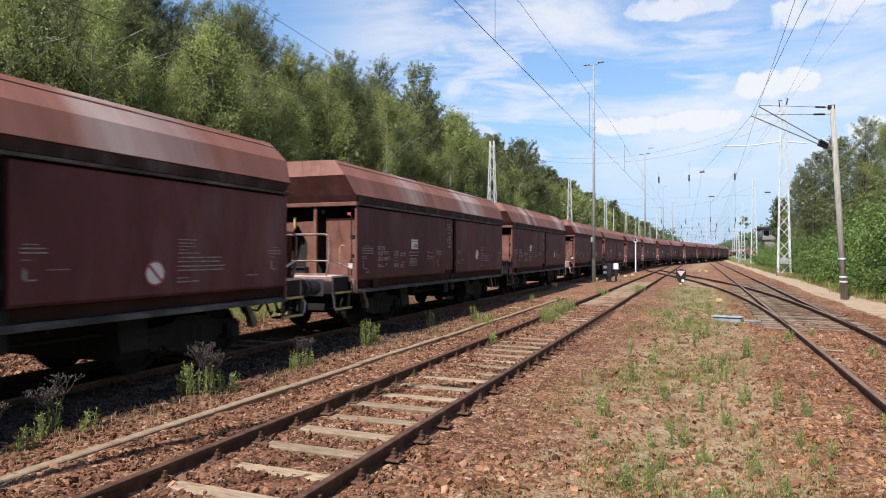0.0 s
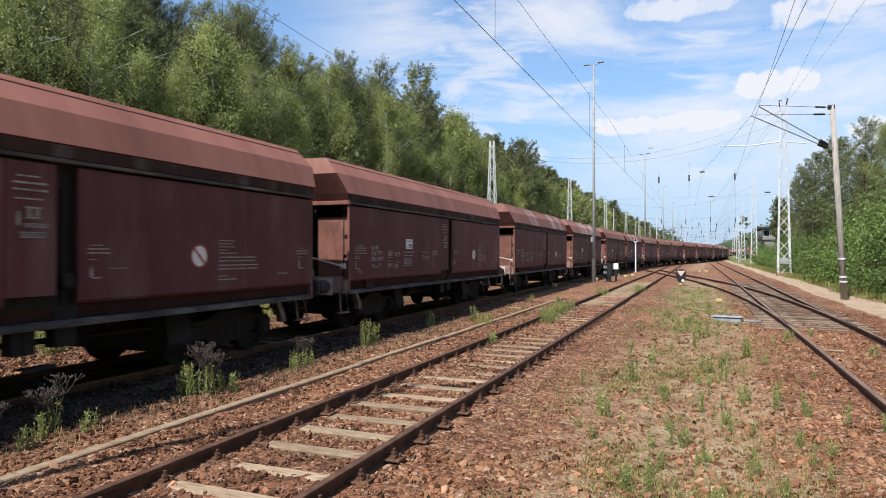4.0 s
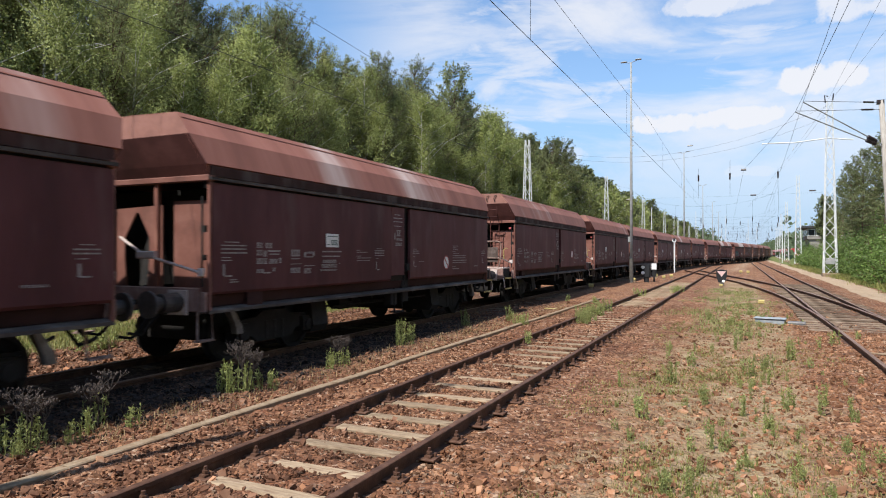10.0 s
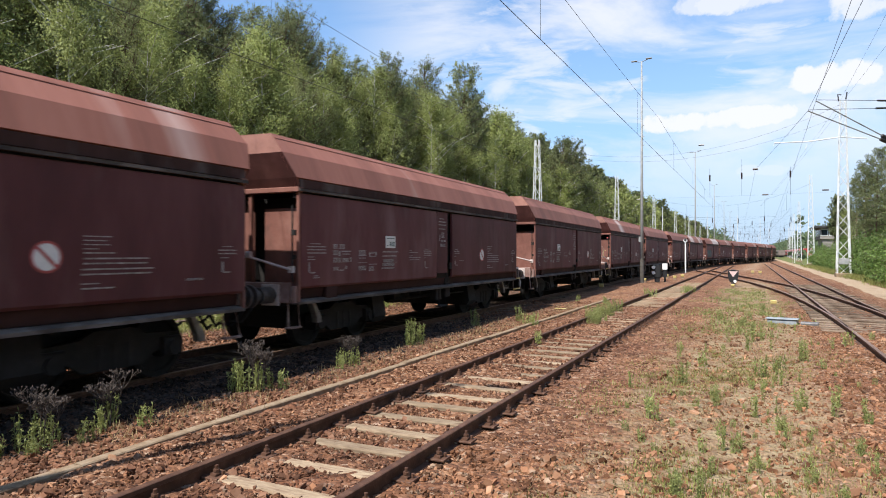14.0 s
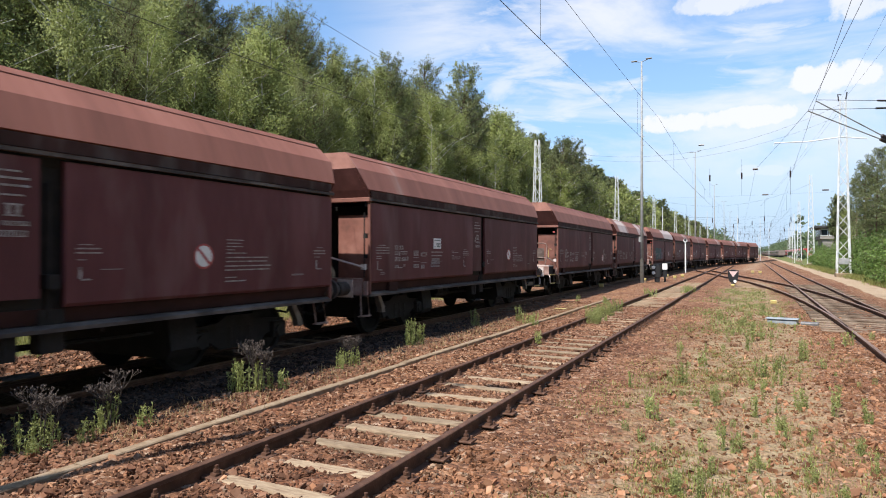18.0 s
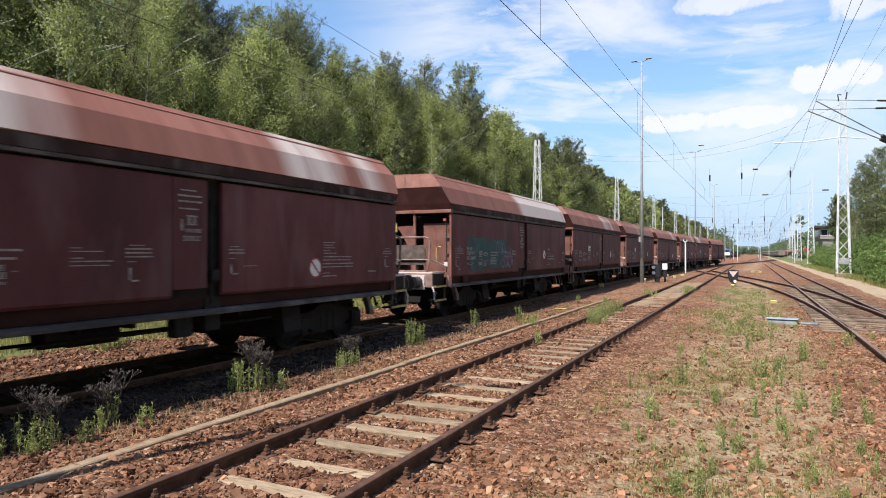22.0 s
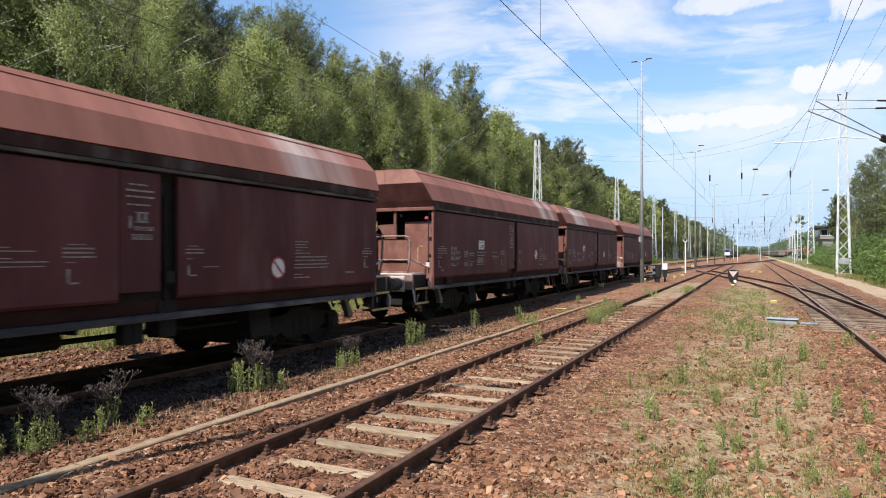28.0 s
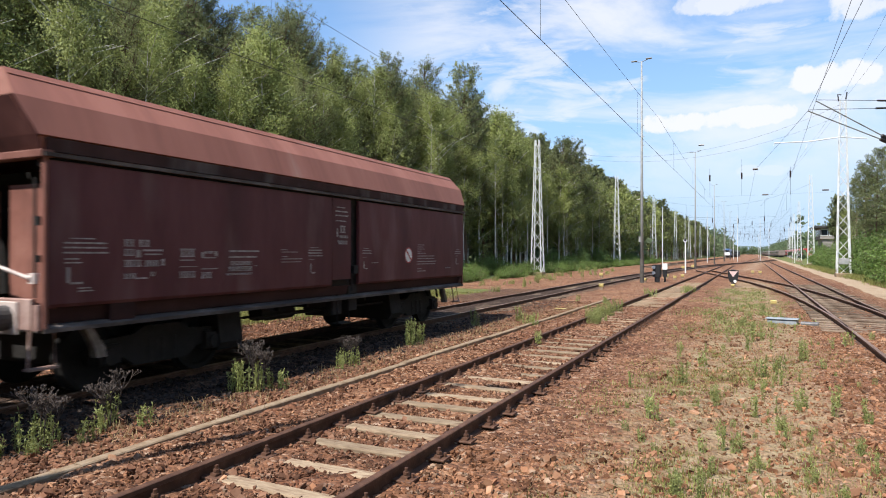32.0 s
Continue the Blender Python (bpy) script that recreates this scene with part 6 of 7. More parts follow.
BIRCH = [birch_meshes(10 + k, h) for k, h in enumerate(HB)]
BIRCH_MID = [birch_meshes(14 + k, h, 9000, 0.112) for k, h in enumerate(HB)]
BIRCH_TALL = [birch_meshes(25 + k, h, 9000, 0.09, 0.44, 0.8) for k, h in enumerate((15.0, 16.5, 14.0))]
PINE = [pine_meshes(30 + k, h, wide=w, start=st) for k, (h, w, st) in enumerate(zip(HP, (1.25, 1.05, 1.4, 1.2), (0.36, 0.40, 0.34, 0.30)))]
PINE_MID = [pine_meshes(34 + k, h, 9, 0.23, 0.16, wide=w, tufts=4.6) for k, (h, w) in enumerate(zip(HP, (1.25, 1.05, 1.4, 1.2)))]
BIRCH_FAR = [birch_meshes(20 + k, h, 2400, 0.26) for k, h in enumerate(HB)]
PINE_FAR = [pine_meshes(40 + k, h, 4, 0.42, 0.36, wide=1.25, tufts=2.6) for k, h in enumerate(HP)]
BUSH = [bush_meshes(50 + k, h, w, sz, ct) for k, (h, w, sz, ct) in enumerate(((2.2, 1.5, 0.085, 4600), (3.4, 1.9, 0.09, 6200), (1.5, 1.2, 0.075, 3200), (5.5, 2.6, 0.105, 10500)))]


def plant(name, meshes, x, y, scale, turn, label, category, group, parts):
    ob = thing(name, pose(x, y, ground_z(x, y) if abs(x) < 60 else GROUND, 0, 0, turn) @ Matrix.Scale(scale, 4), label, category, group)
    for nm, me in zip(parts, meshes):
        part(nm, me, None, ob)
    return ob


def tree(x, y, kind, k, height, turn):
    """A tree of the wood with its full height in metres; finer where it stands near."""
    k %= 4
    level = 2 if y > 105 or y < 0 else 1 if y > 56 else 0
    if kind == "birch":
        return plant("birch_tree", (BIRCH, BIRCH_MID, BIRCH_FAR)[level][k], x, y, height / HB[k], turn, "slender birch with pale trunk and loose light green crown", "tree", "trees of the wood", ("trunk", "crown"))
    return plant("pine_tree", (PINE, PINE_MID, PINE_FAR)[level][k], x, y, height / HP[k], turn, "dark green pine with an open ragged crown", "tree", "trees of the wood", ("trunk", "crown"))


tr_ = random.Random(21)
# the wood along the train's side: birches at its edge, pines behind them
for row, (x0, step, y0, y1, lo, hi, birches) in enumerate(((-23.4, 3.4, 4, 150, 11.0, 14.4, 0.70), (-26.4, 3.3, 2, 150, 13.8, 16.2, 0.22), (-29.6, 3.3, 4, 160, 15.6, 18.2, 0.06), (-33.5, 4.0, 6, 130, 17.5, 20.0, 0.0))):
    y = y0
    while y < y1:
        kind = "birch" if tr_.random() < birches + (0.2 if y < 24 and row < 2 else 0.36 if y > 58 and row < 2 else 0.0) else "pine"
        tall = tr_.uniform(lo, hi) * (1.10 if y < 24 else 1.0 if y < 62 else 1.06)
        tree(x0 + tr_.uniform(-1.1, 1.1), y + tr_.uniform(-0.9, 0.9), kind, tr_.randrange(4), tall, tr_.uniform(0, 360))
        y += step * tr_.uniform(0.75, 1.25)
# the tallest crowns on the skyline
for (x, y, kind, k, h) in ((-27.0, 22.5, "pine", 2, 16.6), (-28.0, 26.5, "pine", 0, 16.8), (-27.0, 29.6, "pine", 1, 16.4), (-26.4, 33.2, "pine", 2, 17.2), (-27.6, 34.6, "pine", 0, 17.6), (-26.2, 36.9, "pine", 3, 16.2),) + (
                       (-25.0, 42.3, "pine", 1, 17.1), (-26.0, 47.0, "pine", 3, 16.2), (-26.0, 50.0, "pine", 2, 18.2), (-27.0, 53.0, "pine", 0, 17.6), (-25.0, 56.8, "pine", 1, 19.8), (-26.2, 60.0, "pine", 3, 18.0),) + (
                       (-24.0, 63.2, "birch", 2, 17.2), (-24.4, 67.0, "birch", 0, 17.0), (-26.0, 71.0, "pine", 3, 17.6), (-25.0, 76.5, "birch", 1, 16.4), (-26.0, 82.0, "pine", 0, 17.4), (-24.5, 89.0, "pine", 3, 17.6),) + (
                       (-24.5, 95.0, "pine", 2, 18.6), (-25.0, 100.5, "pine", 0, 17.8), (-25.0, 109.0, "pine", 1, 16.4), (-26.5, 24.6, "pine", 3, 17.4), (-27.2, 31.6, "pine", 3, 16.6), (-26.0, 39.6, "pine", 0, 15.8), (-26.6, 44.8, "pine", 2, 16.4), (-24.9, 37.6, "birch", 1, 15.6), (-25.0, 48.6, "birch", 2, 16.0), (-24.6, 31.5, "birch", 3, 13.8), (-24.0, 39.2, "birch", 2, 15.0), (-24.6, 45.5, "birch", 1, 14.6), (-24.3, 52.5, "birch", 0, 15.2)):
    tree(x, y, kind, k, h, 40 * k + 7 * y)
# slim bare stems at the edge, and close-set young pines inside the wood
for k, (x, y) in enumerate(((-22.4, 21.0), (-22.7, 24.6), (-22.3, 33.0), (-22.6, 39.5), (-22.2, 44.2), (-22.5, 47.0), (-22.9, 52.0), (-22.4, 58.5), (-22.8, 63.0), (-22.3, 68.0), (-22.7, 77.0), (-22.5, 84.0), (-22.9, 93.0), (-22.6, 101.0))):
    plant("birch_tree", BIRCH_TALL[k % 3], x, y, 0.72 + 0.04 * (k % 5), 67 * k, "slender birch with a bare white trunk at the wood's edge", "tree", "trees of the wood", ("trunk", "crown"))
y = 14.0
while y < 112:
    tree(-25.0 + tr_.uniform(-1.6, 1.6), y, "pine", tr_.randrange(4), tr_.uniform(9.0, 12.5), tr_.uniform(0, 360))
    y += tr_.uniform(1.6, 3.0)
for row, x0 in enumerate((-24.5, -29, -34)):
    y = 152
    while y < 420:
        tree(x0 + tr_.uniform(-1.5, 1.5), y, "birch" if tr_.random() < 0.4 else "pine", tr_.randrange(4), tr_.uniform(13.5, 17.0), tr_.uniform(0, 360))
        y += 6.0 * tr_.uniform(0.7, 1.3)
y = 8
while y < 150:
    plant("bush", BUSH[tr_.choice((0, 0, 1, 2))], -21.6 + tr_.uniform(-1.0, 0.6), y, tr_.uniform(0.6, 1.0), tr_.uniform(0, 360), "low green bush at the edge of the wood", "bush", "bushes at the wood", ("woody_base", "foliage"))
    y += tr_.uniform(1.6, 3.2)
y = 30
while y < 150:
    plant("bush", BUSH[2], -18.7 + tr_.uniform(-1.0, 0.8), y, tr_.uniform(0.45, 0.95), tr_.uniform(0, 360), "low bright green bush before the wood", "bush", "bushes at the wood", ("woody_base", "foliage"))
    y += tr_.uniform(1.1, 2.6)
# a bright maple and young growth at the near end of the wood
MAPLE = bush_meshes(61, 9.2, 2.7, 0.088, 17000, M_MAPLELEAF)
for (x, y, s, t_) in ((-22.8, 13.4, 1.0, 20), (-23.8, 16.2, 0.95, 140), (-22.2, 9.8, 0.75, 220)):
    plant("maple_tree", MAPLE, x, y, s, t_, "young maple with bright yellow-green leaves", "tree", "young growth at the wood", ("woody_base", "foliage"))
for (x, y, k, h) in ((-21.9, 8.0, 0, 10.0), (-22.3, 11.8, 1, 11.5), (-22.2, 15.0, 3, 11.0), (-22.4, 18.4, 2, 12.0), (-22.0, 22.4, 0, 10.5), (-22.3, 27.0, 3, 11.0), (-22.5, 30.2, 1, 11.5)):
    tree(x, y, "birch", k, h, 53 * y)
# unseen trees added behind the eye, both sides of the yard, to block skylight
for (x0, x1, y0, y1, step) in ((-27.0, -23.5, -60, 2, 3.4), (-32.0, -29.0, -60, 2, 4.2), (10.5, 12.5, -60, 20, 5.0), (14.0, 17.0, -60, 24, 5.5)):
    y = y0
    while y < y1:
        tree(tr_.uniform(x0, x1), y, "birch" if tr_.random() < 0.6 else "pine", tr_.randrange(4), tr_.uniform(13.0, 16.0), tr_.uniform(0, 360))
        y += step * tr_.uniform(0.8, 1.2)
# green edge on the path's side
for (x, y, k, s) in ((9.0, 24.0, 3, 1.0), (9.6, 29.5, 3, 1.1), (8.6, 34.5, 3, 0.9), (10.6, 33.0, 3, 1.25), (9.2, 40.0, 3, 1.0), (11.0, 38.5, 3, 1.3), (8.4, 46.0, 1, 1.1), (10.2, 46.5, 3, 1.1),) + (
                     (8.5, 52.0, 1, 1.1), (10.4, 54.0, 3, 1.0), (8.6, 58.0, 1, 1.0), (9.0, 66.0, 1, 1.1), (8.6, 72.0, 1, 1.0), (9.6, 76.0, 1, 1.2), (8.9, 84.0, 1, 1.0), (9.4, 92.0, 1, 1.1),) + (
                     (8.7, 100.0, 0, 1.2), (9.9, 108.0, 1, 1.0), (7.4, 27.0, 2, 0.9), (7.6, 31.8, 0, 0.8), (7.5, 37.0, 2, 1.0), (7.6, 43.0, 0, 0.9), (7.8, 49.0, 2, 1.1), (7.9, 62.0, 0, 0.9),) + (
                     (7.6, 22.0, 0, 1.0), (8.6, 19.5, 3, 0.8), (9.6, 118.0, 1, 1.0), (10.4, 126.0, 1, 1.1)):
    plant("bush", BUSH[k], x, y, s, tr_.uniform(0, 360), "dense bright green bush beside the sandy path", "bush", "bushes by the path", ("woody_base", "foliage"))
for (x, y, kind, k, s) in ((12.6, 29, "birch", 0, 0.95), (12.2, 35.5, "pine", 3, 0.90), (13.5, 42, "pine", 0, 0.82), (13.4, 48, "pine", 2, 0.66), (12.6, 55, "pine", 1, 0.62), (15, 58, "birch", 1, 0.7),) + (
                           (13.2, 64, "pine", 3, 0.72), (14.6, 72, "pine", 0, 0.6), (14.5, 27, "birch", 2, 0.9), (15, 35, "pine", 1, 0.85), (18, 48, "birch", 3, 0.85), (17.5, 66, "pine", 2, 0.75),) + (
                           (12.4, 24, "birch", 3, 0.75), (16, 82, "pine", 1, 0.6), (17, 95, "birch", 1, 0.62), (17.5, 110, "pine", 3, 0.6), (15.5, 100, "pine", 1, 0.5), (18, 130, "birch", 0, 0.6), (10.7, 75, "pine", 0, 0.74), (10.6, 62, "pine", 2, 0.66), (10.4, 52, "pine", 1, 0.62), (11.4, 68, "pine", 1, 0.68),) + (
                           (10.6, 44.5, "birch", 1, 0.68), (10.2, 38.5, "pine", 3, 0.68), (11.0, 84, "pine", 2, 0.68), (11.4, 94, "pine", 1, 0.62), (11.8, 104, "birch", 0, 0.7), (12.0, 116, "pine", 3, 0.7), (10.4, 31.0, "birch", 3, 0.7),) + (
                           (13.0, 126, "pine", 2, 0.55), (12.4, 78, "birch", 2, 0.6), (12.0, 88, "pine", 0, 0.66)):
    tree(x, y, kind, k, s * (HB if kind == "birch" else HP)[k % 4], tr_.uniform(0, 360))


# far woods that close the horizon, one mass of foliage
def far_woods():
    r = np.random.RandomState(77)
    cents = []
    for (xa, ya, xb, yb, h, n) in ((-26, 420, -40, 1400, 17, 900), (40, 330, 32, 1300, 17, 900), (-40, 1400, 40, 1300, 15, 260), (26, 170, 34, 320, 12, 260), (-42, -10, -42, 420, 13, 520), (-37, 4, -37, 200, 4.5, 200), (-300, -60, -34, -20, 16, 240),
                                   (-300, -60, 60, -90, 14, 240)):
        for k in range(n):
            t = r.uniform()
            x, y = xa + (xb - xa) * t, ya + (yb - ya) * t
            hh = h * r.uniform(0.6, 1.1)
            w = r.uniform(1.2, 2.6)
            m = 42
            zz = hh * r.uniform(0.05, 1, m)
            prof = np.sin(np.pi * np.clip(0.15 + 0.8 * zz / hh, 0, 1))
            cents.append(np.stack([x + r.normal(0, 5) + r.normal(0, 1, m) * w * prof, y + r.normal(0, 3) + r.normal(0, 1, m) * w * prof, zz], 1))
    c = np.concatenate(cents)
    v, f = leaf_quads(c, r, 1.1, 0.2)
    solid("far_woods", array_mesh("far_woods", v, f, M_FARLEAF), None, "distant green mixed woods closing the horizon", "woods", kind="stuff")


far_woods()


# ================= loose stone, grass and weeds =================
def stone_field():
    r = np.random.RandomState(8)
    base = np.array([(x, y, z) for z in (-1, 1) for y in (-1, 1) for x in (-1, 1)]) * 0.62
    tri = np.array([(0, 2, 3), (0, 3, 1), (4, 5, 7), (4, 7, 6), (0, 1, 5), (0, 5, 4), (2, 6, 7), (2, 7, 3), (0, 4, 6), (0, 6, 2), (1, 3, 7), (1, 7, 5)])
    pts = []
    n = 140000
    y = 2.2 * (26 / 2.2) ** r.uniform(0, 1, n)
    x = r.uniform(-8.2, 5.0, n)
    keep = np.ones(n, bool)
    turf = (x > -1.5) & (x < 1.0)
    keep &= ~(turf & (r.uniform(0, 1, n) < 0.45))
    keep &= ~((x > 4.4) & (r.uniform(0, 1, n) < 0.8))
    keep &= (x > -0.95 * y - 4.5)
    for c in (NEAR_X, MAIN_X):
        for g in (-GAUGE, GAUGE):
            keep &= np.abs(x - c - g) > 0.085
    inn = np.abs(x - NEAR_X) < 1.2
    ph = ((y - 4.21 + 0.318) % 0.636) - 0.318
    keep &= ~(inn & (np.abs(ph) < 0.072) & (r.uniform(0, 1, n) < 0.95))
    keep &= np.abs(x + 5.48) > 0.12
    keep &= ~((np.abs(x - MAIN_X) < 1.3) & (y > 18.6) & (r.uniform(0, 1, n) < 0.92))
    # the ballast shoulder beyond the running line
    nf = 16000
    x = np.concatenate([x[keep], r.uniform(-12.7, -9.75, nf)])
    y = np.concatenate([y[keep], r.uniform(3.0, 24.0, nf)])
    n = len(x)
    shoulder = np.arange(n) >= n - nf
    size = np.clip(r.lognormal(-4.28, 0.50, n), 0.007, 0.052)
    size *= np.where((x < -2.7) & (x > -5.2), 0.85, 1.0)
    fine = (x > -2.7) & (x < -1.3 + 0.2 * np.sin(y)) & (y > 6.0)
    size = np.where(fine, np.clip(size * 0.62, 0.006, 0.020), size)
    size = np.where(shoulder, np.clip(size * 1.6, 0.013, 0.045), size)
    z = np.array([ground_z(a, b) for a, b in zip(x, y)]) + size * r.uniform(-0.05, 0.45, n)
    z = np.where(np.abs(x - NEAR_X) < 1.25, z + 0.005, z)
    sc = np.stack([size * r.uniform(0.7, 1.3, n), size * r.uniform(0.7, 1.3, n), size * r.uniform(0.45, 0.85, n)], 1)
    jit = 1 + r.normal(0, 0.24, (n, 8, 3))
    p = base[None] * jit * sc[:, None, :]
    a = r.uniform(0, 2 * math.pi, n)
    ca, sa = np.cos(a)[:, None], np.sin(a)[:, None]
    tl = r.uniform(-0.6, 0.6, (n, 1))
    q = np.stack([p[..., 0] * ca - p[..., 1] * sa, p[..., 0] * sa + p[..., 1] * ca, p[..., 2] + tl * p[..., 0] + 0.35 * p[..., 1]], -1)
    q += np.stack([x, y, z], 1)[:, None, :]
    # stones in the train's shadow strip take the darkened material
    train_shade = ~shoulder & (x < -6.5 + r.normal(0, 0.25, n)) & (y < 17 + r.normal(0, 1.5, n))
    brown = ~train_shade & ~((x > -2.7) & (y < 6.5)) & (x < -1.2 + r.normal(0, 0.4, n)) & (r.uniform(0, 1, n) < 0.85)
    for pick, m_, lab in ((~train_shade & ~brown, M_STONE, "loose red-brown ballast stones of mixed sizes"), (brown, M_BROWNSTONE, "dull brown ballast stones round the disused track"), (train_shade, M_SHADESTONE, "ballast stones beside the running line, darkened for the train's shadow")):
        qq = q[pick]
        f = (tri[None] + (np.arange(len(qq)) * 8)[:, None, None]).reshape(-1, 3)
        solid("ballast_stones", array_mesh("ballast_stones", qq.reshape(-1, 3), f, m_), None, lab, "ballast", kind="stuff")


stone_field()


def blades(name, xs, ys, length, spread, material, label, per=9, width=0.006, seed=1):
    r = np.random.RandomState(seed)
    n = len(xs)
    cx = np.repeat(xs, per) + r.normal(0, spread, n * per)
    cy = np.repeat(ys, per) + r.normal(0, spread, n * per)
    base = np.stack([cx, cy, [ground_z(a, b) - 0.01 for a, b in zip(cx, cy)]], 1)
    ln = length * r.uniform(0.4, 1.2, n * per)
    a = r.uniform(0, 2 * math.pi, n * per)
    tilt = r.uniform(0.05, 0.75, n * per)
    d = np.stack([np.cos(a) * np.sin(tilt), np.sin(a) * np.sin(tilt), np.cos(tilt)], 1) * ln[:, None]
    side = np.stack([-np.sin(a), np.cos(a), np.zeros(n * per)], 1) * width * r.uniform(0.7, 1.5, n * per)[:, None]
    mid = base + d * 0.55 + np.array([0, 0, 0.06])[None] * ln[:, None]
    v = np.stack([base - side, base + side, mid + side * 0.8, base + d, mid - side * 0.8], 1).reshape(-1, 3)
    k = np.arange(n * per) * 5
    f = np.stack([k, k + 1, k + 2, k + 3, k + 4], 1)
    solid(name, array_mesh(name, v, f, material), None, label, "grass", kind="stuff")


gr = np.random.RandomState(15)
n_ = 7000
gy = 2.8 * (40 / 2.8) ** gr.uniform(0, 1, n_)
gx_ = gr.normal(-0.25, 0.85, n_) + 0.2 * np.sin(gy * 0.5)
ok = (gx_ > -2.3) & (gx_ < 1.7)
clump = np.sin(gx_ * 3.1 + 1.0) * np.sin(gy * 1.7) + np.sin(gx_ * 1.2 - gy * 0.9)
blades("dry_grass", gx_[ok], gy[ok], 0.040, 0.08, M_DRYGRASS, "short dry straw-coloured grass between the tracks", per=7, width=0.0032, seed=2)
ok2 = ok & (clump > 0.12)
blades("green_grass", gx_[ok2], gy[ok2], 0.062, 0.10, M_GRASS, "patchy green grass between the tracks", per=8, width=0.0038, seed=3)
n_ = 420
gy2 = gr.uniform(17, 38, n_)
gx2 = gr.normal(-0.45, 0.70, n_)
thin = np.sin(gx2 * 2.7 + gy2 * 0.8) + np.sin(gy2 * 1.1 - gx2) > -0.4
gx2, gy2 = gx2[thin], gy2[thin]
blades("green_grass", gx2, gy2, 0.11, 0.16, M_WEED, "tufted green grass before the points lantern", per=12, width=0.010, seed=4)
n_ = 2200
gy3 = gr.uniform(2, 30, n_)
gx3 = gr.normal(-14.4, 1.2, n_)
thin = gx3 < -12.2 + 0.4 * np.sin(gy3 * 1.3)
gx3, gy3 = gx3[thin], gy3[thin]
blades("green_grass", gx3, gy3, 0.16, 0.2, M_GRASS, "grass strip beyond the train's track", per=12, width=0.008, seed=5)
blades("dry_grass", gx3[::3], gy3[::3], 0.20, 0.2, M_DRYGRASS, "dry stalks in the grass strip beyond the train", per=5, width=0.004, seed=11)
n_ = 1200
gy4 = gr.uniform(18, 110, n_)
gx4 = gr.normal(7.2, 0.35, n_)
blades("green_grass", gx4, gy4, 0.35, 0.2, M_GRASS, "rough grass along the path's edge", per=10, width=0.012, seed=6)
n_ = 500
gy5 = gr.uniform(4, 24, n_)
gx5 = -6.3 + gr.normal(0, 0.35, n_) + 0.02 * gy5
blades("dry_grass", gx5, gy5, 0.10, 0.12, M_DRYGRASS, "sparse dry grass in the gravel beside the kerb", per=6, width=0.004, seed=7)


def weed_meshes(seed, h, w, leaves, dead=0):
    r = np.random.RandomState(seed)
    st, cents = Shape(), []
    for k in range(leaves):
        a, rad = r.uniform(0, 2 * math.pi), w * math.sqrt(r.uniform())
        b = np.array([math.cos(a) * rad * 0.7, math.sin(a) * rad * 0.7, -0.03])
        hh = h * r.uniform(0.55, 1.1)
        t = b + np.array([r.normal(0, 0.08) * h, r.normal(0, 0.08) * h, hh])
        st.tube([tuple(b), tuple((b + t) / 2), tuple(t)], 0.0045, 4, 0.002, cap=False)
        for q in range(int(24 * hh / 0.35) + 5):
            u = r.uniform(0.1, 1.02)
            cents.append(b + (t - b) * u)
    v, f = leaf_quads(np.array(cents), r, 0.046, -0.6, 1.0, 0.18)
    out = [st.mesh("stems", M_WEED), array_mesh("leaves", v, f, M_WEED)]
    if dead:
        ds = Shape()
        for k in range(dead):
            a, rad = r.uniform(0, 2 * math.pi), w * 0.25 * math.sqrt(r.uniform())
            b = Vector((math.cos(a) * rad, math.sin(a) * rad, -0.03))
            hh = h * r.uniform(1.35, 1.85)
            lean = 0.32 * h * math.sqrt(r.uniform())
            t = b + Vector((math.cos(a) * lean, math.sin(a) * lean, hh * 0.72))
            mid = b.lerp(t, 0.55) - Vector((math.cos(a), math.sin(a), 0)) * 0.1 * lean
            ds.tube([b, mid, t], 0.0065, 5, 0.004, cap=False)
            # a flat dead head: forked twigs ending in small seed tufts
            for q in range(9):
                p = mid.lerp(t, r.uniform(0.45, 1.0))
                aq, rq = r.uniform(0, 2 * math.pi), 0.42 * h * math.sqrt(r.uniform())
                e = Vector((t.x + math.cos(aq) * rq, t.y + math.sin(aq) * rq, b.z + hh * r.uniform(0.90, 1.06) - 0.35 * rq))
                ds.tube([p, p.lerp(e, 0.5) + Vector((0, 0, -0.012)), e], 0.0032, 4, 0.0022, cap=False)
                for s in range(5):
                    g = e + Vector((r.normal(0, 0.032), r.normal(0, 0.032), r.uniform(0.005, 0.035)))
                    ds.tube([p.lerp(e, 0.8), g], 0.0022, 3, 0.0016, cap=False)
                    ds.tube([g, g + Vector((r.normal(0, 0.006), r.normal(0, 0.006), 0.014))], 0.0075, 5, 0.004)
        out.append(ds.mesh("dead_stalks", M_DRYWEED))
    return out


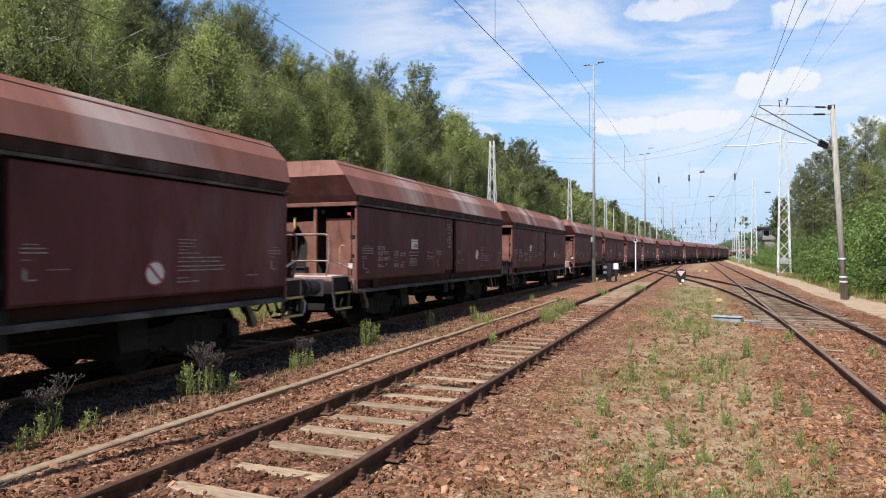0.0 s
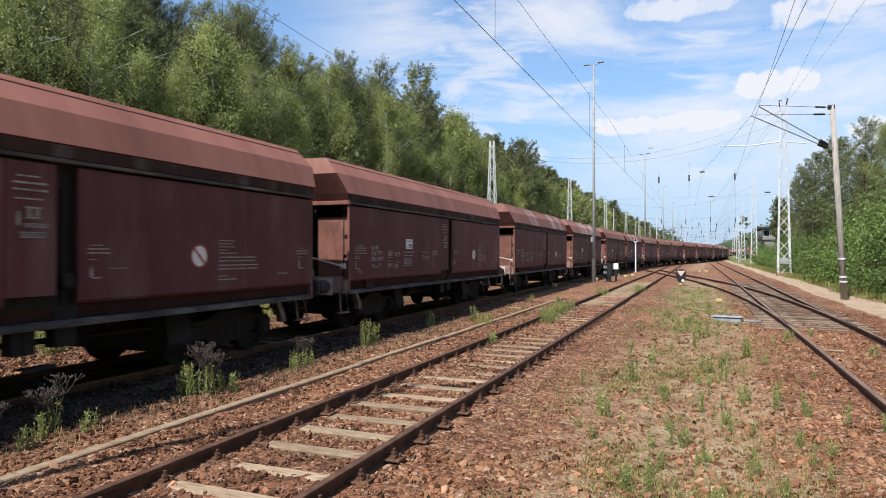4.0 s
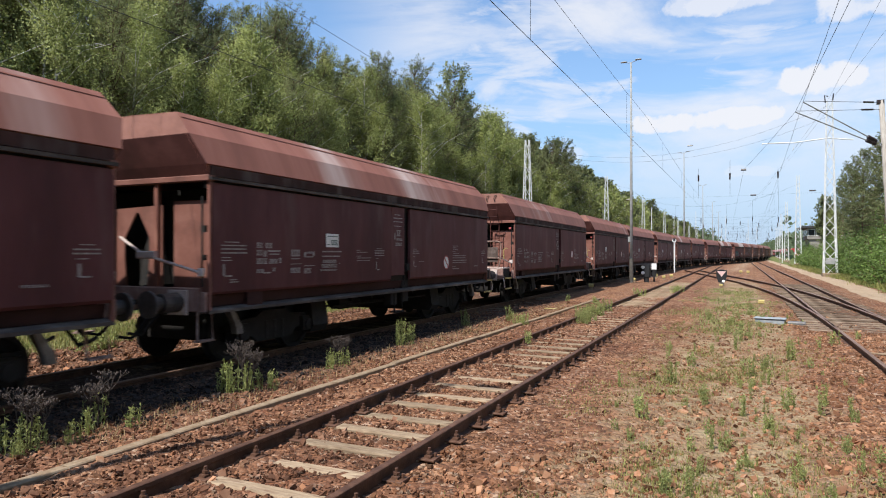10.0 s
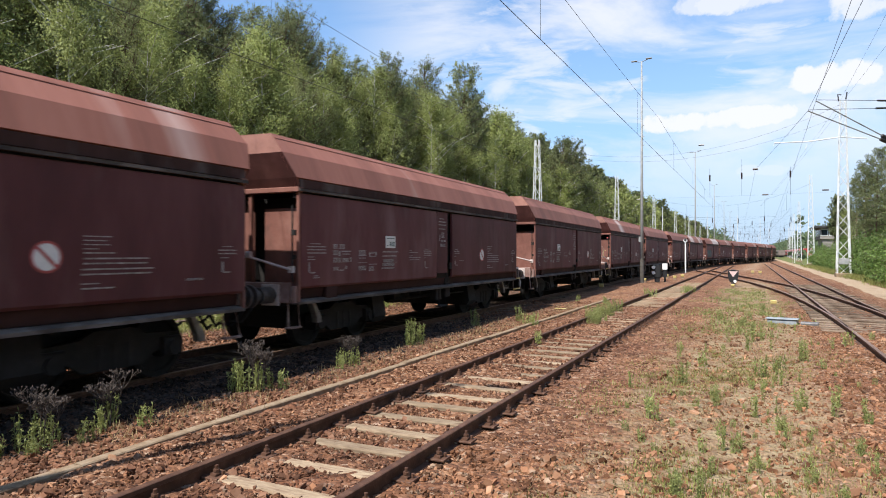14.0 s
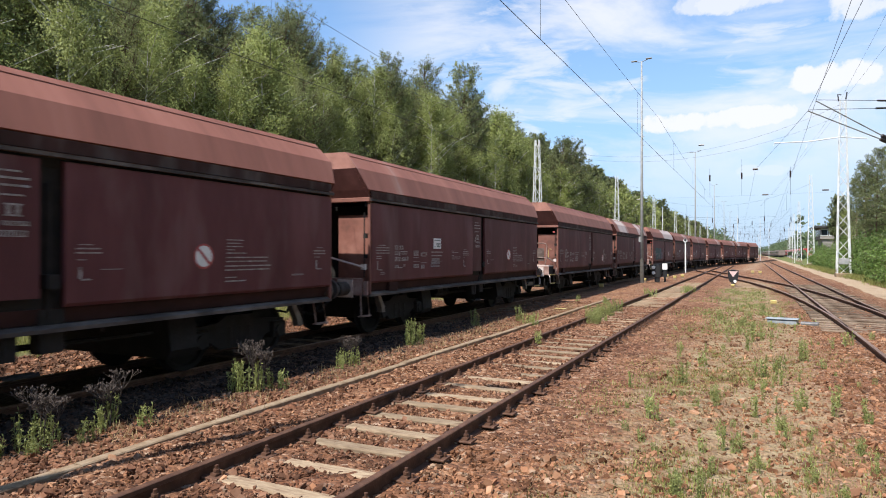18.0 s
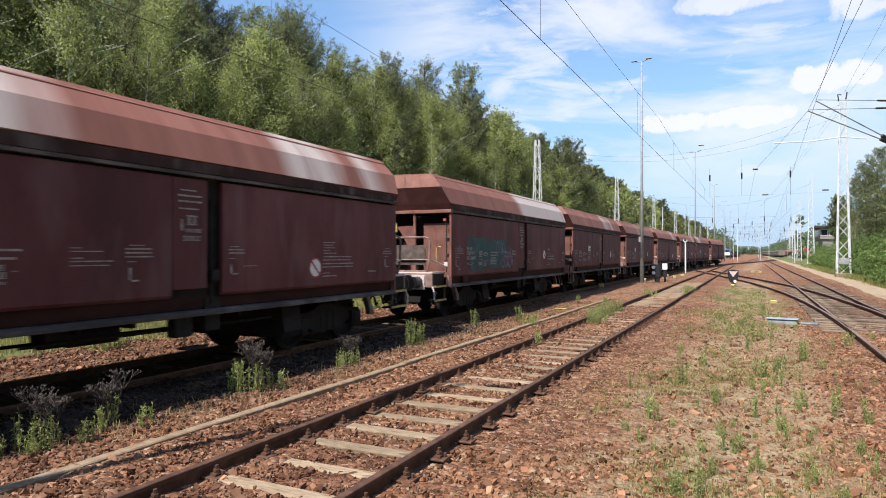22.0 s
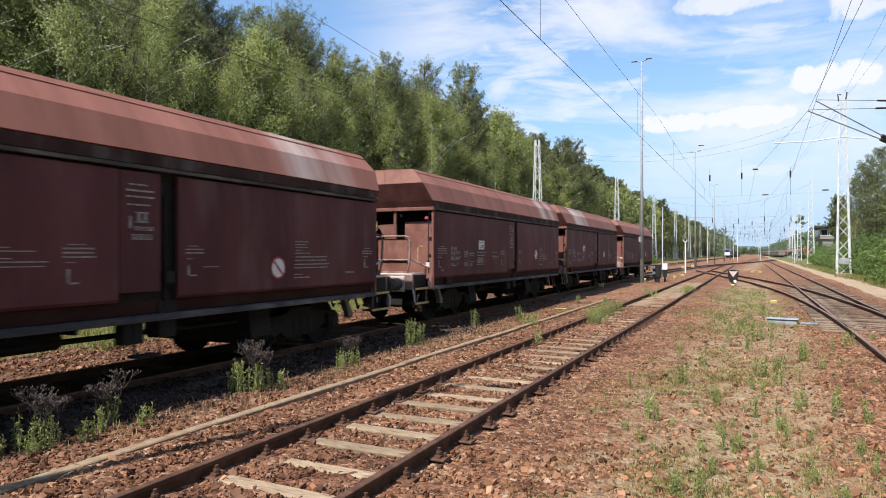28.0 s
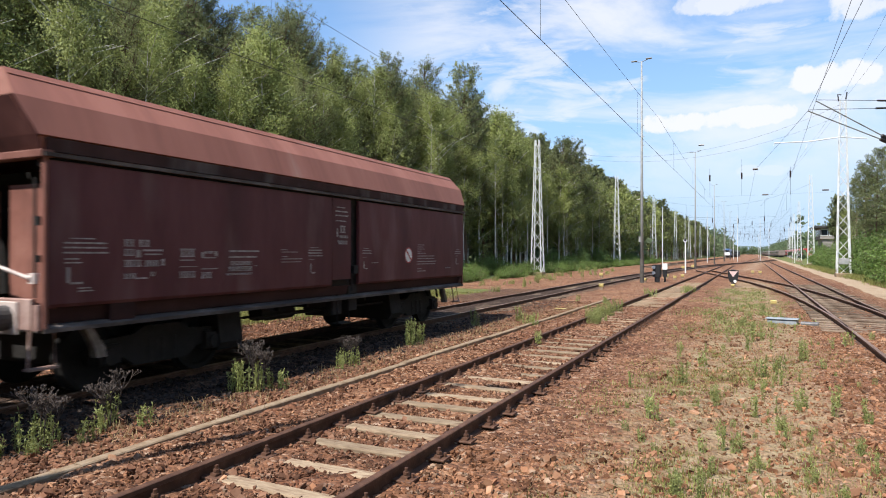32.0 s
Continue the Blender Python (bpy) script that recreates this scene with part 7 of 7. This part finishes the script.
WEED = [weed_meshes(90, 0.50, 0.17, 14), weed_meshes(91, 0.30, 0.14, 9), weed_meshes(92, 0.5, 0.10, 6), weed_meshes(93, 0.36, 0.38, 30), weed_meshes(94, 0.36, 0.34, 26, 5), weed_meshes(95, 0.30, 0.20, 10, 4)]
wr = random.Random(5)
for (x, y, k, s) in ((-6.43, 7.25, 4, 1.15), (-6.46, 4.16, 4, 1.0), (-6.55, 5.0, 5, 1.2), (-6.22, 4.45, 1, 0.9), (-6.35, 4.75, 2, 0.7), (-6.2, 5.15, 1, 0.9), (-6.5, 3.72, 1, 0.8), (-6.25, 3.95, 1, 0.7), (-6.43, 9.6, 4, 0.85), (-6.3, 9.2, 1, 0.9), (-6.55, 12.1, 0, 1.1), (-6.45, 12.3, 0, 0.9),) + (
                     (-6.71, 16.0, 0, 0.9), (-5.5, 17.1, 3, 0.9), (-6.0, 17.6, 0, 0.9), (-3.95, 17.9, 3, 1.0), (-4.05, 18.7, 3, 1.15), (-4.3, 19.6, 3, 1.15), (-4.15, 20.6, 3, 1.1), (-4.25, 22.0, 3, 1.2), (-4.25, 30.5, 3, 1.1), (-2.94, 33.4, 3, 1.1), (-2.9, 34.6, 3, 1.0),) + (
                     (-0.05, 15.85, 2, 1.2), (-0.1, 14.2, 2, 0.9), (-1.09, 7.85, 1, 1.0), (-0.98, 10.25, 0, 0.7), (-0.82, 11.93, 1, 1.0), (0.78, 13.34, 0, 0.8), (0.95, 9.6, 2, 0.75), (0.0, 8.51, 2, 0.7), (-0.18, 6.98, 1, 0.8),) + (
                     (0.55, 9.4, 1, 0.9), (-4.18, 13.38, 1, 1.0), (-4.3, 13.9, 1, 0.9), (1.8, 16.2, 1, 1.1), (0.1, 11.5, 1, 1.1), (-0.5, 9.3, 1, 0.8), (0.4, 12.4, 1, 0.9), (-0.6, 5.6, 1, 0.7), (0.1, 5.3, 1, 0.7), (0.45, 6.3, 1, 0.6),) + (
                     (-6.7, 3.8, 1, 0.8), (-6.6, 7.0, 0, 0.9), (-6.2, 7.5, 1, 1.0), (-12.2, 20, 3, 1.8), (-12.5, 13, 3, 1.7), (-11.8, 9, 3, 1.5),) + (
                     (4.3, 19.0, 1, 1.0), (3.0, 14.3, 1, 0.9), (2.4, 17.3, 1, 0.7), (-1.3, 13.6, 1, 0.7), (-0.3, 19.0, 1, 1.0), (0.3, 24.5, 1, 1.0), (-0.9, 21.0, 1, 1.0), (-5.2, 25.5, 1, 1.1), (-6.4, 26.0, 1, 1.0)):
    names = ("base_growth", "foliage", "dead_growth")[:len(WEED[k])]
    plant("weed_plant", WEED[k], x, y, s, wr.uniform(0, 360), "green weed with dark dead stalks in the gravel" if len(WEED[k]) > 2 else "small green weed growing in the gravel", "weed", "weeds in the gravel", names)


for k in range(46):
    x, y = wr.uniform(-17.5, -11.4), wr.uniform(22, 75)
    plant("weed_plant", WEED[wr.choice((0, 1, 3))], x, y, wr.uniform(0.6, 1.3), wr.uniform(0, 360), "small green weed growing in the gravel", "weed", "weeds in the gravel", ("base_growth", "foliage"))

# a scatter of small tufts over the strip between the tracks
tuft = random.Random(77)
for k in range(170):
    x, y = tuft.gauss(0.25, 0.75), 4.6 * (24 / 4.6) ** tuft.random()
    if -1.6 < x < 1.9:
        plant("weed_plant", WEED[tuft.choice((1, 1, 2))], x, y, tuft.uniform(0.22, 0.66), tuft.uniform(0, 360), "small green weed growing in the gravel", "weed", "weeds in the gravel", ("base_growth", "foliage"))


# ================= movement =================
def motions():
    for n, ob in enumerate(WAGONS):
        walk(ob, [(t, wagon_pose(n, t)) for t in range(0, 33)])


motions()
